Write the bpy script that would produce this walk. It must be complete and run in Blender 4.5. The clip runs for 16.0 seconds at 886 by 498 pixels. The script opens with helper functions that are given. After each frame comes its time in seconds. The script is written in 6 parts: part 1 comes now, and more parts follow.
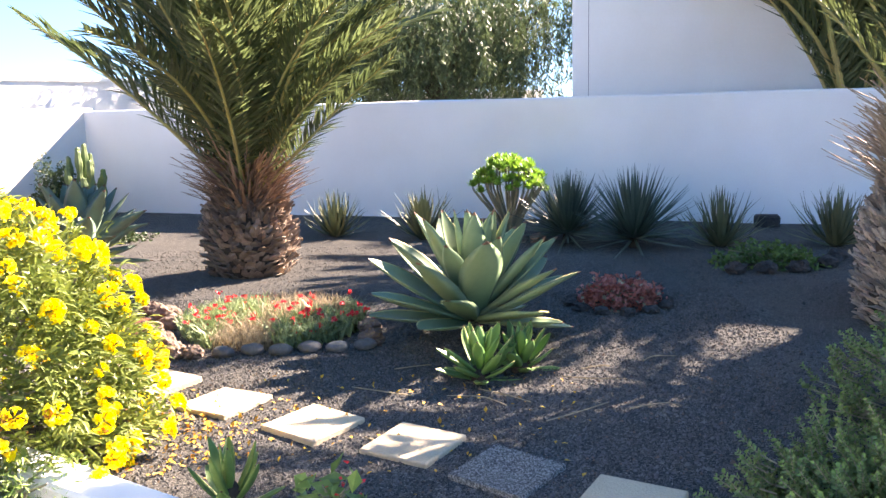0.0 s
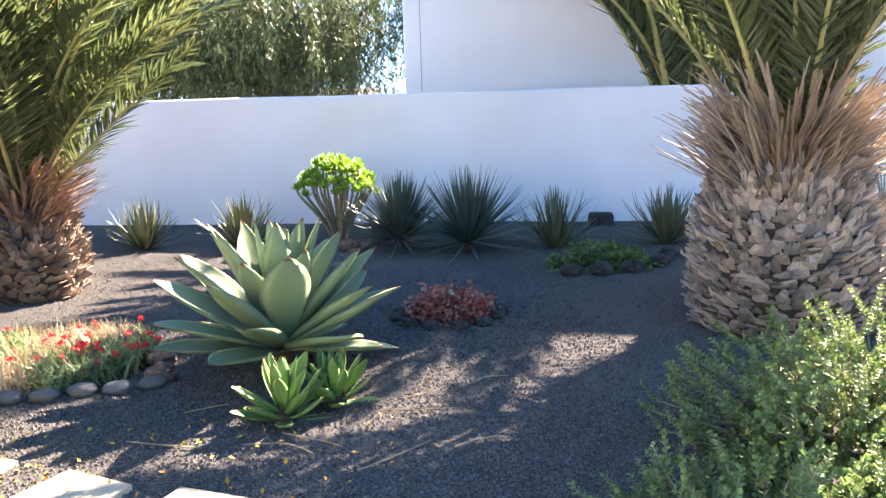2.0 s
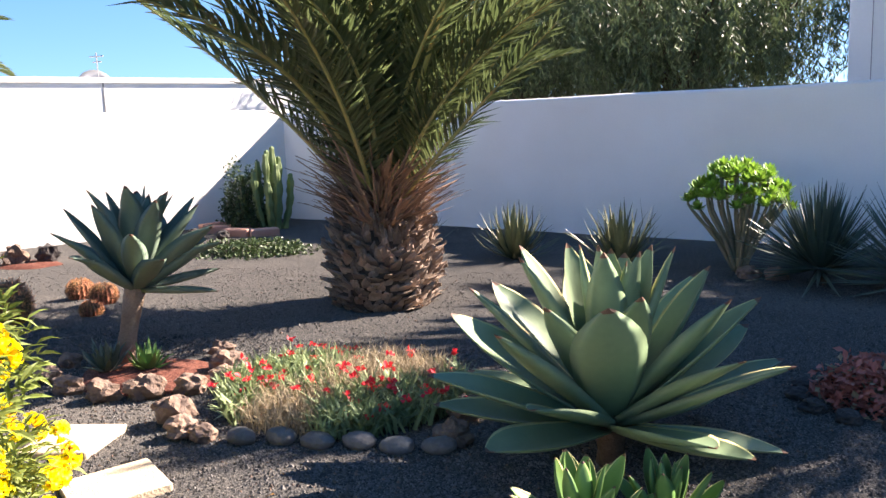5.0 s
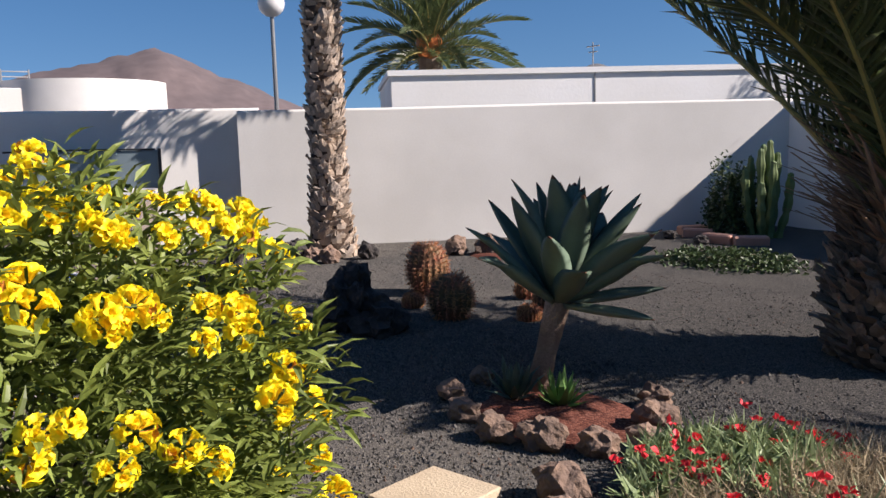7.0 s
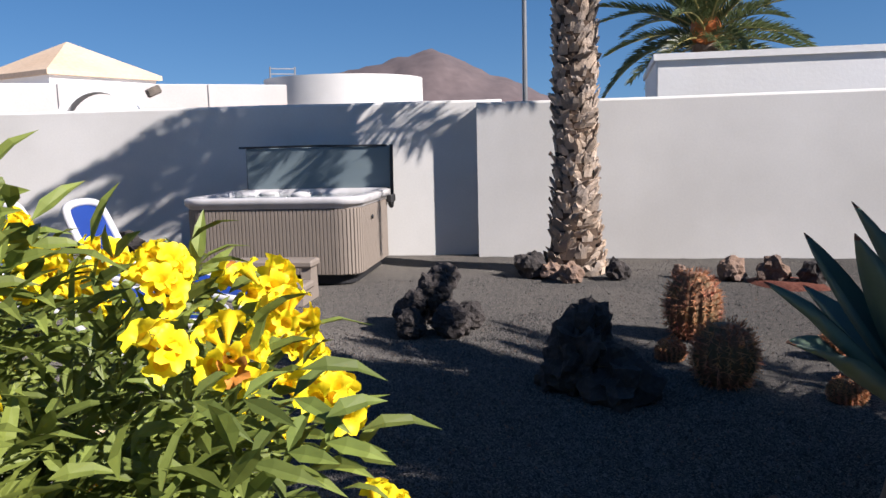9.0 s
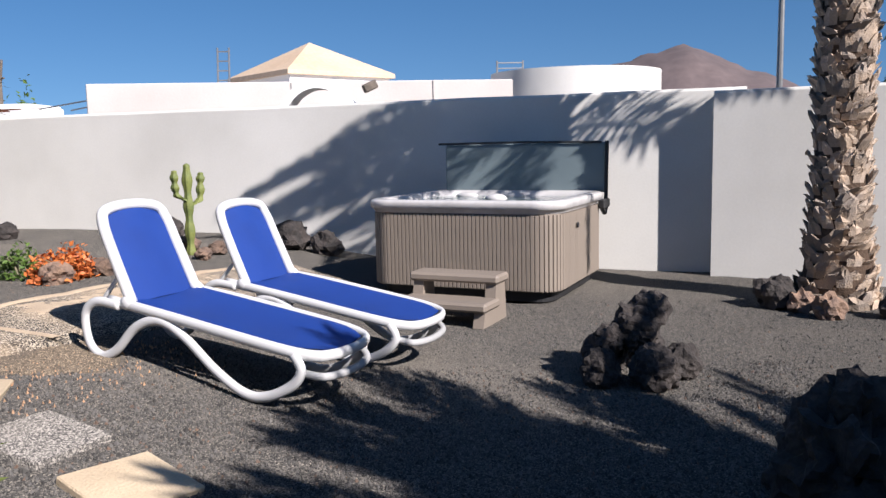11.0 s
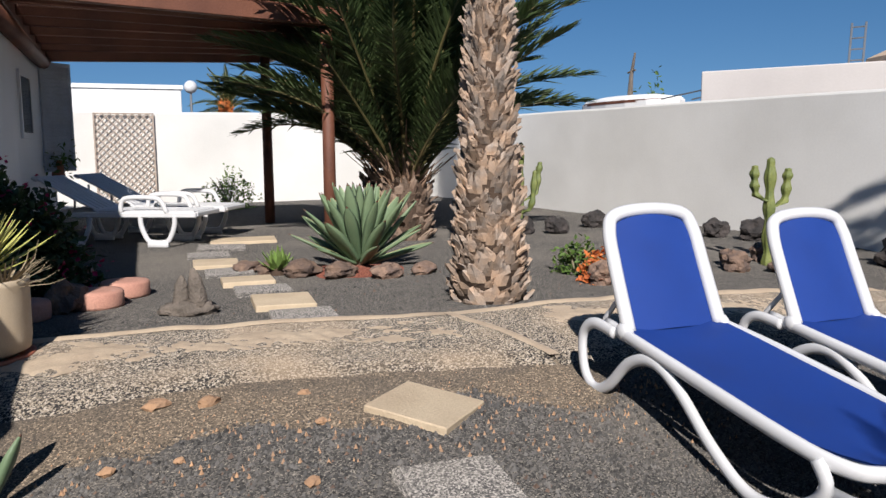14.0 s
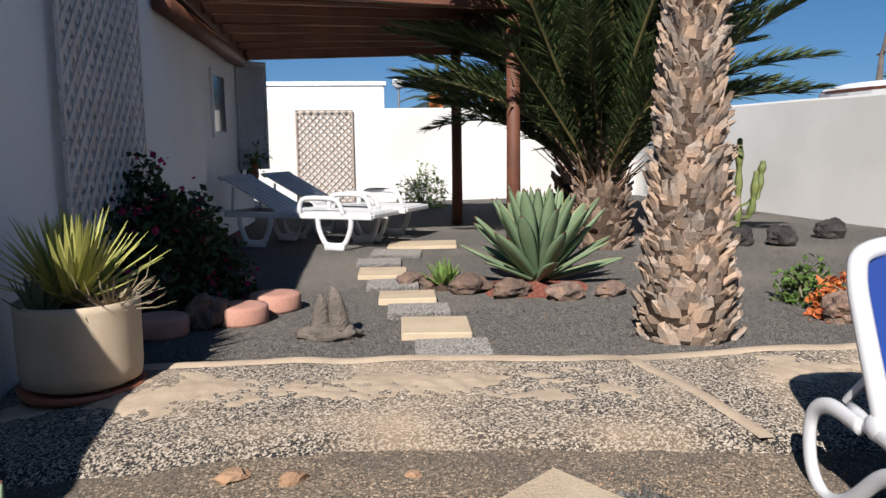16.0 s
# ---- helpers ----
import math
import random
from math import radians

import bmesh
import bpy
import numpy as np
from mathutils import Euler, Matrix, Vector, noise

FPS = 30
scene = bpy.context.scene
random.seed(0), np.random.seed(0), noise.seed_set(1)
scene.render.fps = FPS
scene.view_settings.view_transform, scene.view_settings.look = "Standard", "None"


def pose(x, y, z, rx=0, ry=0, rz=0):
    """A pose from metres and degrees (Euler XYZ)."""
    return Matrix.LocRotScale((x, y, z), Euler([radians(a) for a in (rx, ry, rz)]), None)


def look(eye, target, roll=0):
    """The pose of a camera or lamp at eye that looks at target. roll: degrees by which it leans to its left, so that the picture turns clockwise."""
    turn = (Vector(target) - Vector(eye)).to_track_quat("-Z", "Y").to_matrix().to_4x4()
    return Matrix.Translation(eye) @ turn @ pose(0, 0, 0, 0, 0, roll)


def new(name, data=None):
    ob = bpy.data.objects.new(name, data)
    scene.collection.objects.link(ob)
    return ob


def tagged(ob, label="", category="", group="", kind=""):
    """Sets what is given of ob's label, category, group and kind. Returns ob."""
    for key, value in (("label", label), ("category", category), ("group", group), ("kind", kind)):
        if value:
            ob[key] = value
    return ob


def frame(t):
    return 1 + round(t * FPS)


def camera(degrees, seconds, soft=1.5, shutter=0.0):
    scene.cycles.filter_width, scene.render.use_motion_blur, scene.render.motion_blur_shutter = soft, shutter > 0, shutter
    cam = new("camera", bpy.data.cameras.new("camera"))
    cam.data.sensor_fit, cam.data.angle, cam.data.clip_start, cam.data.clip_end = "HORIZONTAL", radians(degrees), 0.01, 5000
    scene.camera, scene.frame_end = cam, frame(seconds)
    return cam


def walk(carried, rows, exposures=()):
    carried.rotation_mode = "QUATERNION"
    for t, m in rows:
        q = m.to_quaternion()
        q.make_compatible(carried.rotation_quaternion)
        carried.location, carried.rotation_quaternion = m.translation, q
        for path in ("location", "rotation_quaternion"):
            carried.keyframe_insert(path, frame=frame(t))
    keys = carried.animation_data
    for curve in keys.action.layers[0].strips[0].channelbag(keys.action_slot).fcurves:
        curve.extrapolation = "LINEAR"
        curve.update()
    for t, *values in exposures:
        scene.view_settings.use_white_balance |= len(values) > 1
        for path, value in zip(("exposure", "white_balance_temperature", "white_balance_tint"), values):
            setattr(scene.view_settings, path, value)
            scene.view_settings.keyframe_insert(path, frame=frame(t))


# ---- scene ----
cam = camera(57.1, 16.0)
METRES, EYE, TILT, LEAN, TURN = 9.2, 1.73, 0.0, 0.0, 0.0
ROWS = [
    (0.0, 0.0, 0.0, 0.0, -0.25, -9.7, 1.48),
    (0.5, 0.0029, 0.0078, 0.0023, -6.01, -9.8, 1.51),
    (1.0, 0.0134, 0.0256, 0.0004, -9.47, -9.95, 1.58),
    (1.5, 0.0245, 0.0464, -0.0042, -10.6, -9.98, 1.53),
    (2.0, 0.0335, 0.0759, -0.005, -10.96, -9.97, 1.59),
    (2.5, 0.0427, 0.1006, -0.0084, -10.91, -9.81, 1.69),
    (3.0, 0.0571, 0.1298, -0.0079, -9.82, -9.64, 1.69),
    (5.5, 0.0699, 0.2845, -0.0209, 27.33, -8.07, 1.99),
    (6.0, 0.0584, 0.3242, -0.0234, 36.22, -7.89, 1.82),
    (6.5, 0.0331, 0.3618, -0.0266, 44.5, -7.79, 1.63),
    (7.0, 0.0071, 0.3953, -0.0305, 52.46, -7.63, 1.6),
    (7.5, -0.0248, 0.4299, -0.0302, 60.49, -7.5, 1.49),
    (8.0, -0.0617, 0.4559, -0.0281, 65.12, -7.47, 1.33),
    (10.5, -0.235, 0.5537, -0.0371, 81.84, -7.15, 1.47),
    (11.0, -0.2598, 0.5668, -0.0352, 87.65, -7.09, 1.19),
    (11.5, -0.2824, 0.5723, -0.0363, 92.53, -7.07, 1.0),
    (12.0, -0.3072, 0.5825, -0.0349, 99.32, -7.08, 0.93),
    (12.5, -0.3278, 0.5856, -0.0355, 106.9, -7.05, 0.77),
    (13.0, -0.3529, 0.5845, -0.0344, 114.65, -7.08, 0.68),
    (13.5, -0.3779, 0.5822, -0.0335, 122.59, -7.17, 0.63),
    (14.0, -0.3962, 0.5783, -0.0333, 130.02, -7.22, 0.46),
    (14.5, -0.418, 0.5605, -0.0345, 136.03, -7.42, 0.54),
    (15.0, -0.4407, 0.5429, -0.0324, 139.71, -7.58, 0.67),
    (15.5, -0.4706, 0.5284, -0.0313, 142.49, -7.63, 0.78),
    (16.0, -0.4891, 0.5235, -0.0292, 144.9, -7.51, 0.79),
]
EXPOSURES = [(0.0, 3.2, 7700, 22), (1.0, 3.55, 7700, 22), (1.5, 3.5, 7700, 22), (2.5, 3.6, 7900, 22), (3.2, 3.2, 7800, 22), (5.3, 2.2, 7000, 20), (6.0, 1.45, 6800, 19), (6.5, 1.1, 6700, 19), (7.5, 0.85, 6500, 19), (8.2, 0.85, 6400, 18), (10.3, 0.93, 6300, 17), (13.0, 0.4, 6300, 14), (15.0, 0.45, 6300, 13), (16.0, 0.52, 6300, 13)]
walk(cam, [(t, pose(0, 0, EYE, TILT, LEAN, TURN) @ pose(METRES * x, METRES * y, METRES * z, 90 + pitch, roll, yaw)) for t, x, y, z, yaw, pitch, roll in ROWS], EXPOSURES)

# ---- light ----
SUN_AZ, SUN_EL = 49.0, 36.0
world = bpy.data.worlds.new("world")
scene.world = world
world.use_nodes = True
wn = world.node_tree.nodes
sky = wn.new("ShaderNodeTexSky")
sky.sky_type, sky.sun_disc = "NISHITA", False
sky.sun_elevation, sky.sun_rotation = radians(SUN_EL), radians(SUN_AZ)
sky.air_density, sky.dust_density, sky.ozone_density = 1.0, 0.2, 2.5
wn["Background"].inputs["Strength"].default_value = 0.058
wco, wadd, wnorm = wn.new("ShaderNodeTexCoord"), wn.new("ShaderNodeVectorMath"), wn.new("ShaderNodeVectorMath")
wadd.operation, wnorm.operation = "ADD", "NORMALIZE"
wadd.inputs[1].default_value = (0, 0, 0.14)
world.node_tree.links.new(wco.outputs["Generated"], wadd.inputs[0])
world.node_tree.links.new(wadd.outputs["Vector"], wnorm.inputs[0])
world.node_tree.links.new(wnorm.outputs["Vector"], sky.inputs["Vector"])
whs = wn.new("ShaderNodeHueSaturation")
whs.inputs["Saturation"].default_value = 1.28
world.node_tree.links.new(sky.outputs["Color"], whs.inputs["Color"])
world.node_tree.links.new(whs.outputs["Color"], wn["Background"].inputs["Color"])
sun = new("sun", bpy.data.lights.new("sun", "SUN"))
sun.data.energy, sun.data.angle, sun.data.color = 5.0, radians(0.5), (1.0, 0.95, 0.87)
a, e = radians(SUN_AZ), radians(SUN_EL)
sun.matrix_world = look((math.sin(a) * math.cos(e) * 50, math.cos(a) * math.cos(e) * 50, math.sin(e) * 50), (0, 0, 0))


# ---- materials ----
def material(name, base, second=None, scale=3.0, rough=0.8, bump=0.15, grain=60.0, metal=0.0, vary=0.0, island=0.0, fine=0.25, spec=0.4, trans=0.0):
    """A painted, mineral or plant surface: two colours mixed by large stains, fine grain, relief and piece-to-piece variation."""
    m = bpy.data.materials.new(name)
    m.use_nodes = True
    nt, n = m.node_tree, m.node_tree.nodes
    bsdf = n["Principled BSDF"]
    ln = nt.links.new
    co = n.new("ShaderNodeTexCoord")
    big = n.new("ShaderNodeTexNoise")
    big.inputs["Scale"].default_value, big.inputs["Detail"].default_value = scale, 6
    ln(co.outputs["Object"], big.inputs["Vector"])
    small = n.new("ShaderNodeTexNoise")
    small.inputs["Scale"].default_value, small.inputs["Detail"].default_value = grain, 4
    ln(co.outputs["Object"], small.inputs["Vector"])
    ramp = n.new("ShaderNodeMapRange")
    ramp.inputs["From Min"].default_value, ramp.inputs["From Max"].default_value = 0.35, 0.65
    ln(big.outputs["Fac"], ramp.inputs["Value"])
    mix = n.new("ShaderNodeMix")
    mix.data_type = "RGBA"
    ln(ramp.outputs["Result"], mix.inputs["Factor"])
    mix.inputs["A"].default_value = (*base, 1)
    mix.inputs["B"].default_value = (*(second or [c * 0.85 for c in base]), 1)
    hsv = n.new("ShaderNodeHueSaturation")
    ln(mix.outputs["Result"], hsv.inputs["Color"])
    val = n.new("ShaderNodeMapRange")
    val.inputs["To Min"].default_value, val.inputs["To Max"].default_value = 1 - fine, 1 + fine
    ln(small.outputs["Fac"], val.inputs["Value"])
    last = val.outputs["Result"]
    for amount, node, out in ((vary, "ShaderNodeObjectInfo", "Random"), (island, "ShaderNodeNewGeometry", "Random Per Island")):
        if amount:
            src = n.new(node)
            mr = n.new("ShaderNodeMapRange")
            mr.inputs["To Min"].default_value, mr.inputs["To Max"].default_value = 1 - amount, 1 + amount
            ln(src.outputs[out], mr.inputs["Value"])
            mul = n.new("ShaderNodeMath")
            mul.operation = "MULTIPLY"
            ln(last, mul.inputs[0])
            ln(mr.outputs["Result"], mul.inputs[1])
            last = mul.outputs[0]
    ln(last, hsv.inputs["Value"])
    ln(hsv.outputs["Color"], bsdf.inputs["Base Color"])
    bsdf.inputs["Roughness"].default_value, bsdf.inputs["Metallic"].default_value = rough, metal
    bsdf.inputs["Specular IOR Level"].default_value = spec
    if bump:
        bp = n.new("ShaderNodeBump")
        bp.inputs["Strength"].default_value, bp.inputs["Distance"].default_value = bump, 0.02
        ln(small.outputs["Fac"], bp.inputs["Height"])
        ln(bp.outputs["Normal"], bsdf.inputs["Normal"])
    if trans:
        tr = n.new("ShaderNodeBsdfTranslucent")
        ln(hsv.outputs["Color"], tr.inputs["Color"])
        ms = n.new("ShaderNodeMixShader")
        ms.inputs["Fac"].default_value = trans
        ln(bsdf.outputs["BSDF"], ms.inputs[1])
        ln(tr.outputs["BSDF"], ms.inputs[2])
        ln(ms.outputs["Shader"], n["Material Output"].inputs["Surface"])
    return m


def granular(name, colours, cell, rough=0.9, bump=0.7, patch=None, patch_scale=0.6, spec=0.12, patch_low=0.5, patch_high=0.68):
    """Loose grains or exposed aggregate: cells of several colours with relief, and patches of dust."""
    m = bpy.data.materials.new(name)
    m.use_nodes = True
    nt, n = m.node_tree, m.node_tree.nodes
    bsdf, ln = n["Principled BSDF"], m.node_tree.links.new
    co = n.new("ShaderNodeTexCoord")
    vo = n.new("ShaderNodeTexVoronoi")
    vo.inputs["Scale"].default_value = cell
    ln(co.outputs["Object"], vo.inputs["Vector"])
    sep = n.new("ShaderNodeSeparateColor")
    ln(vo.outputs["Color"], sep.inputs["Color"])
    ramp = n.new("ShaderNodeValToRGB")
    ramp.color_ramp.interpolation = "CONSTANT"
    els = ramp.color_ramp.elements
    for k, (at, c) in enumerate(colours):
        el = els[k] if k < 2 else els.new(at)
        el.position, el.color = at, (*c, 1)
    ln(sep.outputs["Red"], ramp.inputs["Fac"])
    big = n.new("ShaderNodeTexNoise")
    big.inputs["Scale"].default_value, big.inputs["Detail"].default_value = patch_scale, 7
    ln(co.outputs["Object"], big.inputs["Vector"])
    mr = n.new("ShaderNodeMapRange")
    mr.inputs["From Min"].default_value, mr.inputs["From Max"].default_value = patch_low, patch_high
    ln(big.outputs["Fac"], mr.inputs["Value"])
    mix = n.new("ShaderNodeMix")
    mix.data_type = "RGBA"
    ln(mr.outputs["Result"], mix.inputs["Factor"])
    ln(ramp.outputs["Color"], mix.inputs["A"])
    soft = n.new("ShaderNodeMix")
    soft.data_type, soft.inputs["Factor"].default_value = "RGBA", 0.55
    ln(ramp.outputs["Color"], soft.inputs["A"])
    soft.inputs["B"].default_value = (*(patch or (0.05, 0.05, 0.05)), 1)
    ln(soft.outputs["Result"], mix.inputs["B"])
    ln(mix.outputs["Result"], bsdf.inputs["Base Color"])
    bsdf.inputs["Roughness"].default_value, bsdf.inputs["Specular IOR Level"].default_value = rough, spec
    bsdf.inputs["Diffuse Roughness"].default_value = 1.0
    bp = n.new("ShaderNodeBump")
    bp.inputs["Strength"].default_value, bp.inputs["Distance"].default_value = bump, 0.6 / cell
    bp.invert = True
    ln(vo.outputs["Distance"], bp.inputs["Height"])
    ln(bp.outputs["Normal"], bsdf.inputs["Normal"])
    return m


GRAVEL = granular("volcanic_gravel", [(0.0, (0.026, 0.0255, 0.025)), (0.25, (0.056, 0.053, 0.05)), (0.53, (0.1, 0.093, 0.084)), (0.8, (0.165, 0.148, 0.128)), (0.975, (0.27, 0.24, 0.2))], 175, bump=1.0, patch=(0.17, 0.15, 0.127), patch_low=0.5, patch_high=0.75)
AGGREGATE = granular("exposed_aggregate_concrete", [(0.0, (0.03, 0.028, 0.027)), (0.46, (0.14, 0.12, 0.095)), (0.58, (0.28, 0.235, 0.18)), (0.84, (0.42, 0.365, 0.3))], 135, rough=0.8, bump=0.45, patch=(0.34, 0.26, 0.18), patch_scale=1.3, patch_low=0.47, patch_high=0.68)
WHITE = material("white_wall_paint", (0.83, 0.83, 0.83), (0.77, 0.765, 0.755), 0.8, 0.85, 0.03, 45, fine=0.04)
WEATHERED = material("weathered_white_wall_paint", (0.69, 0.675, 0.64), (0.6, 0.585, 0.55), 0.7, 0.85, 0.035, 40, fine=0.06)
BRIGHT = material("neighbour_white_render", (0.8, 0.8, 0.79), (0.74, 0.73, 0.7), 0.5, 0.85, 0.1, 20, fine=0.03)
STUCCO = material("aged_grey_render", (0.57, 0.53, 0.5), (0.49, 0.455, 0.43), 0.5, 0.9, 0.15, 20, fine=0.05)
EARTH = material("dry_ground", (0.16, 0.12, 0.09), (0.1, 0.08, 0.06), 0.05, 0.95, 0.3, 2)
SLAB = material("sandstone_slab", (0.54, 0.435, 0.3), (0.46, 0.36, 0.245), 3, 0.85, 0.4, 90, vary=0.08, fine=0.2)
SLAB_GREY = granular("grey_pebble_slab", [(0.0, (0.065, 0.062, 0.06)), (0.36, (0.17, 0.158, 0.144)), (0.72, (0.33, 0.305, 0.275))], 170, bump=0.5, patch=(0.16, 0.145, 0.125))
BARK = material("palm_boots", (0.2, 0.132, 0.092), (0.29, 0.215, 0.16), 4, 0.9, 0.6, 80, island=0.4, fine=0.4)
BARK_TALL = material("palm_trunk_scales", (0.34, 0.235, 0.16), (0.245, 0.205, 0.172), 9, 0.9, 0.4, 90, island=0.55, fine=0.35)
BARK_PALE = material("grey_tan_palm_boots", (0.42, 0.32, 0.235), (0.3, 0.25, 0.21), 6, 0.9, 0.6, 80, island=0.45, fine=0.4)
# Dark stem bark; on palms it paints shade between the leaf bases.
BARK_AND_GAP_DARK = material("dark_bark_and_gap_shade", (0.07, 0.045, 0.03), None, 6, 0.95, 0.8, 40)
FROND = material("palm_leaflet", (0.07, 0.1, 0.036), (0.105, 0.132, 0.052), 2, 0.36, 0, 30, vary=0.25, island=0.2, spec=0.65, trans=0.4)
FROND_DRY = material("dry_palm_leaflet", (0.36, 0.25, 0.17), (0.45, 0.34, 0.24), 2, 0.8, 0, 30, vary=0.2, island=0.25, trans=0.15)
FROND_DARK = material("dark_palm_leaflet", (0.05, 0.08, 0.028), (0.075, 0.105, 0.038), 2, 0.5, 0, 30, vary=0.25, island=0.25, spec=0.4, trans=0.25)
STUB_BROWN = material("brown_palm_stub", (0.22, 0.135, 0.09), (0.32, 0.21, 0.135), 3, 0.85, 0, 30, vary=0.2, island=0.4)
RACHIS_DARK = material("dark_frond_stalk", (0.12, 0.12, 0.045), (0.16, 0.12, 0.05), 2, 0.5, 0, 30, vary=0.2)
RACHIS = material("frond_stalk", (0.3, 0.3, 0.09), (0.36, 0.28, 0.1), 2, 0.5, 0, 30, vary=0.2)
AGAVE = material("agave_leaf", (0.115, 0.18, 0.1), (0.16, 0.22, 0.12), 3, 0.5, 0.05, 30, vary=0.15, fine=0.12)
AGAVE_YOUNG = material("young_agave_leaf", (0.09, 0.19, 0.055), (0.15, 0.26, 0.07), 3, 0.5, 0.05, 30, vary=0.15, fine=0.12, trans=0.15)
AGAVE_BLUE = material("blue_agave_leaf", (0.135, 0.18, 0.13), (0.105, 0.15, 0.105), 3, 0.5, 0.05, 30, vary=0.15, fine=0.12)
AGAVE_EDGE = material("agave_leaf_margin", (0.55, 0.56, 0.26), (0.46, 0.4, 0.18), 3, 0.6, 0, 30)
AGAVE_TIP = material("brown_leaf_spine", (0.16, 0.07, 0.04), (0.09, 0.045, 0.03), 5, 0.6, 0, 40)
ALOE = material("aloe_leaf", (0.1, 0.12, 0.062), (0.14, 0.14, 0.07), 2, 0.5, 0, 40, island=0.25)
YUCCA = material("narrow_blue_leaf", (0.07, 0.1, 0.075), (0.1, 0.135, 0.09), 2, 0.45, 0, 40, island=0.25)
TRUMPETLEAF = material("trumpet_bush_leaf", (0.19, 0.23, 0.048), (0.125, 0.165, 0.036), 4, 0.5, 0, 40, island=0.35, trans=0.25)
GREEN = material("fresh_green_leaf", (0.075, 0.14, 0.03), (0.12, 0.19, 0.04), 3, 0.5, 0, 40, island=0.35, trans=0.25)
PALEGREEN = material("pale_green_leaf", (0.2, 0.29, 0.08), (0.15, 0.25, 0.055), 4, 0.5, 0, 40, island=0.3, trans=0.25)
LIME = material("lime_rosette_leaf", (0.28, 0.43, 0.06), (0.17, 0.33, 0.045), 6, 0.5, 0, 40, island=0.3, trans=0.25)
YELLOW = material("yellow_petal", (1.0, 0.86, 0.02), (1.0, 0.78, 0.015), 9, 0.55, 0, 40, island=0.15, trans=0.3)
ORANGE = material("orange_succulent_leaf", (0.62, 0.2, 0.05), (0.5, 0.13, 0.04), 9, 0.55, 0, 40, island=0.3, trans=0.2)
RED = material("red_petal", (0.85, 0.045, 0.05), (0.7, 0.03, 0.05), 9, 0.55, 0, 40, island=0.2, trans=0.2)
DRYGRASS = material("dry_stem", (0.37, 0.295, 0.19), (0.28, 0.225, 0.14), 5, 0.85, 0, 40, island=0.3, trans=0.2)
RUSTRED = material("rust_red_succulent", (0.46, 0.14, 0.1), (0.34, 0.085, 0.06), 9, 0.6, 0, 40, island=0.3)
STEM = material("grey_green_stem", (0.2, 0.2, 0.12), (0.26, 0.22, 0.15), 6, 0.8, 0.3, 60)
PLASTIC = material("white_resin", (0.62, 0.62, 0.625), (0.57, 0.57, 0.57), 2, 0.35, 0.02, 200, fine=0.02, spec=0.5)
BLUE = material("blue_mesh_fabric", (0.004, 0.036, 0.22), (0.004, 0.031, 0.19), 3, 0.7, 0.25, 450, fine=0.12)
TAUPE = material("taupe_resin_panel", (0.24, 0.2, 0.165), (0.21, 0.175, 0.145), 2, 0.6, 0.1, 120, fine=0.08)
TUBWHITE = material("marbled_acrylic_rim", (0.55, 0.535, 0.53), (0.46, 0.445, 0.44), 6, 0.18, 0.0, 60, fine=0.05)
COVER = material("grey_vinyl_cover", (0.17, 0.215, 0.23), (0.145, 0.19, 0.21), 1.5, 0.55, 0.1, 200, fine=0.06)
BLACK = material("black_plastic", (0.02, 0.02, 0.022), None, 3, 0.5, 0.1, 100)
HEAPROCK = material("grey_brown_lava", (0.03, 0.026, 0.025), (0.062, 0.052, 0.047), 7, 0.95, 1.0, 35, fine=0.5, vary=0.15)
LAVA = material("black_lava", (0.03, 0.027, 0.026), (0.06, 0.05, 0.046), 7, 0.95, 1.0, 35, fine=0.5)
ROCK = material("brown_volcanic_rock", (0.23, 0.15, 0.105), (0.12, 0.085, 0.07), 8, 0.92, 0.9, 40, vary=0.3, fine=0.4)
PEBBLE = material("grey_round_stone", (0.1, 0.096, 0.092), (0.15, 0.143, 0.136), 8, 0.75, 0.3, 60, vary=0.25)
REDGRAVEL = granular("red_volcanic_gravel", [(0.0, (0.1, 0.035, 0.025)), (0.4, (0.17, 0.06, 0.04)), (0.8, (0.24, 0.1, 0.07))], 90, patch=(0.1, 0.04, 0.03))
CACTUS = material("cactus_skin", (0.1, 0.16, 0.06), (0.16, 0.2, 0.07), 7, 0.6, 0.2, 60, fine=0.2)
CACTUS_YOUNG = material("yellow_green_cactus_skin", (0.17, 0.19, 0.05), (0.1, 0.13, 0.04), 12, 0.6, 0.3, 60, fine=0.2)
BARRELSKIN = material("brown_cactus_skin", (0.13, 0.09, 0.04), (0.2, 0.09, 0.05), 7, 0.8, 0.3, 60, fine=0.3)
SPINE = material("golden_spines", (0.46, 0.24, 0.1), (0.4, 0.14, 0.08), 7, 0.7, 0, 60, island=0.4)
WOOD = material("red_brown_stained_wood", (0.17, 0.065, 0.035), (0.11, 0.042, 0.025), 2, 0.6, 0.3, 70, fine=0.35)
WOOD_DRIFT = material("grey_driftwood", (0.17, 0.14, 0.115), (0.1, 0.085, 0.07), 5, 0.9, 0.8, 60, fine=0.4)
TERRACOTTA = material("terracotta", (0.42, 0.15, 0.08), (0.36, 0.12, 0.07), 4, 0.7, 0.15, 80)
PINKPOT = material("pale_pink_terracotta", (0.5, 0.27, 0.2), (0.44, 0.22, 0.16), 4, 0.8, 0.2, 80)
CREAMPOT = material("cream_stone_pot", (0.56, 0.46, 0.33), (0.48, 0.38, 0.26), 5, 0.85, 0.12, 170, fine=0.16)
TRELLIS = material("beige_trellis_slat", (0.42, 0.34, 0.28), None, 4, 0.8, 0.1, 60, vary=0.1)
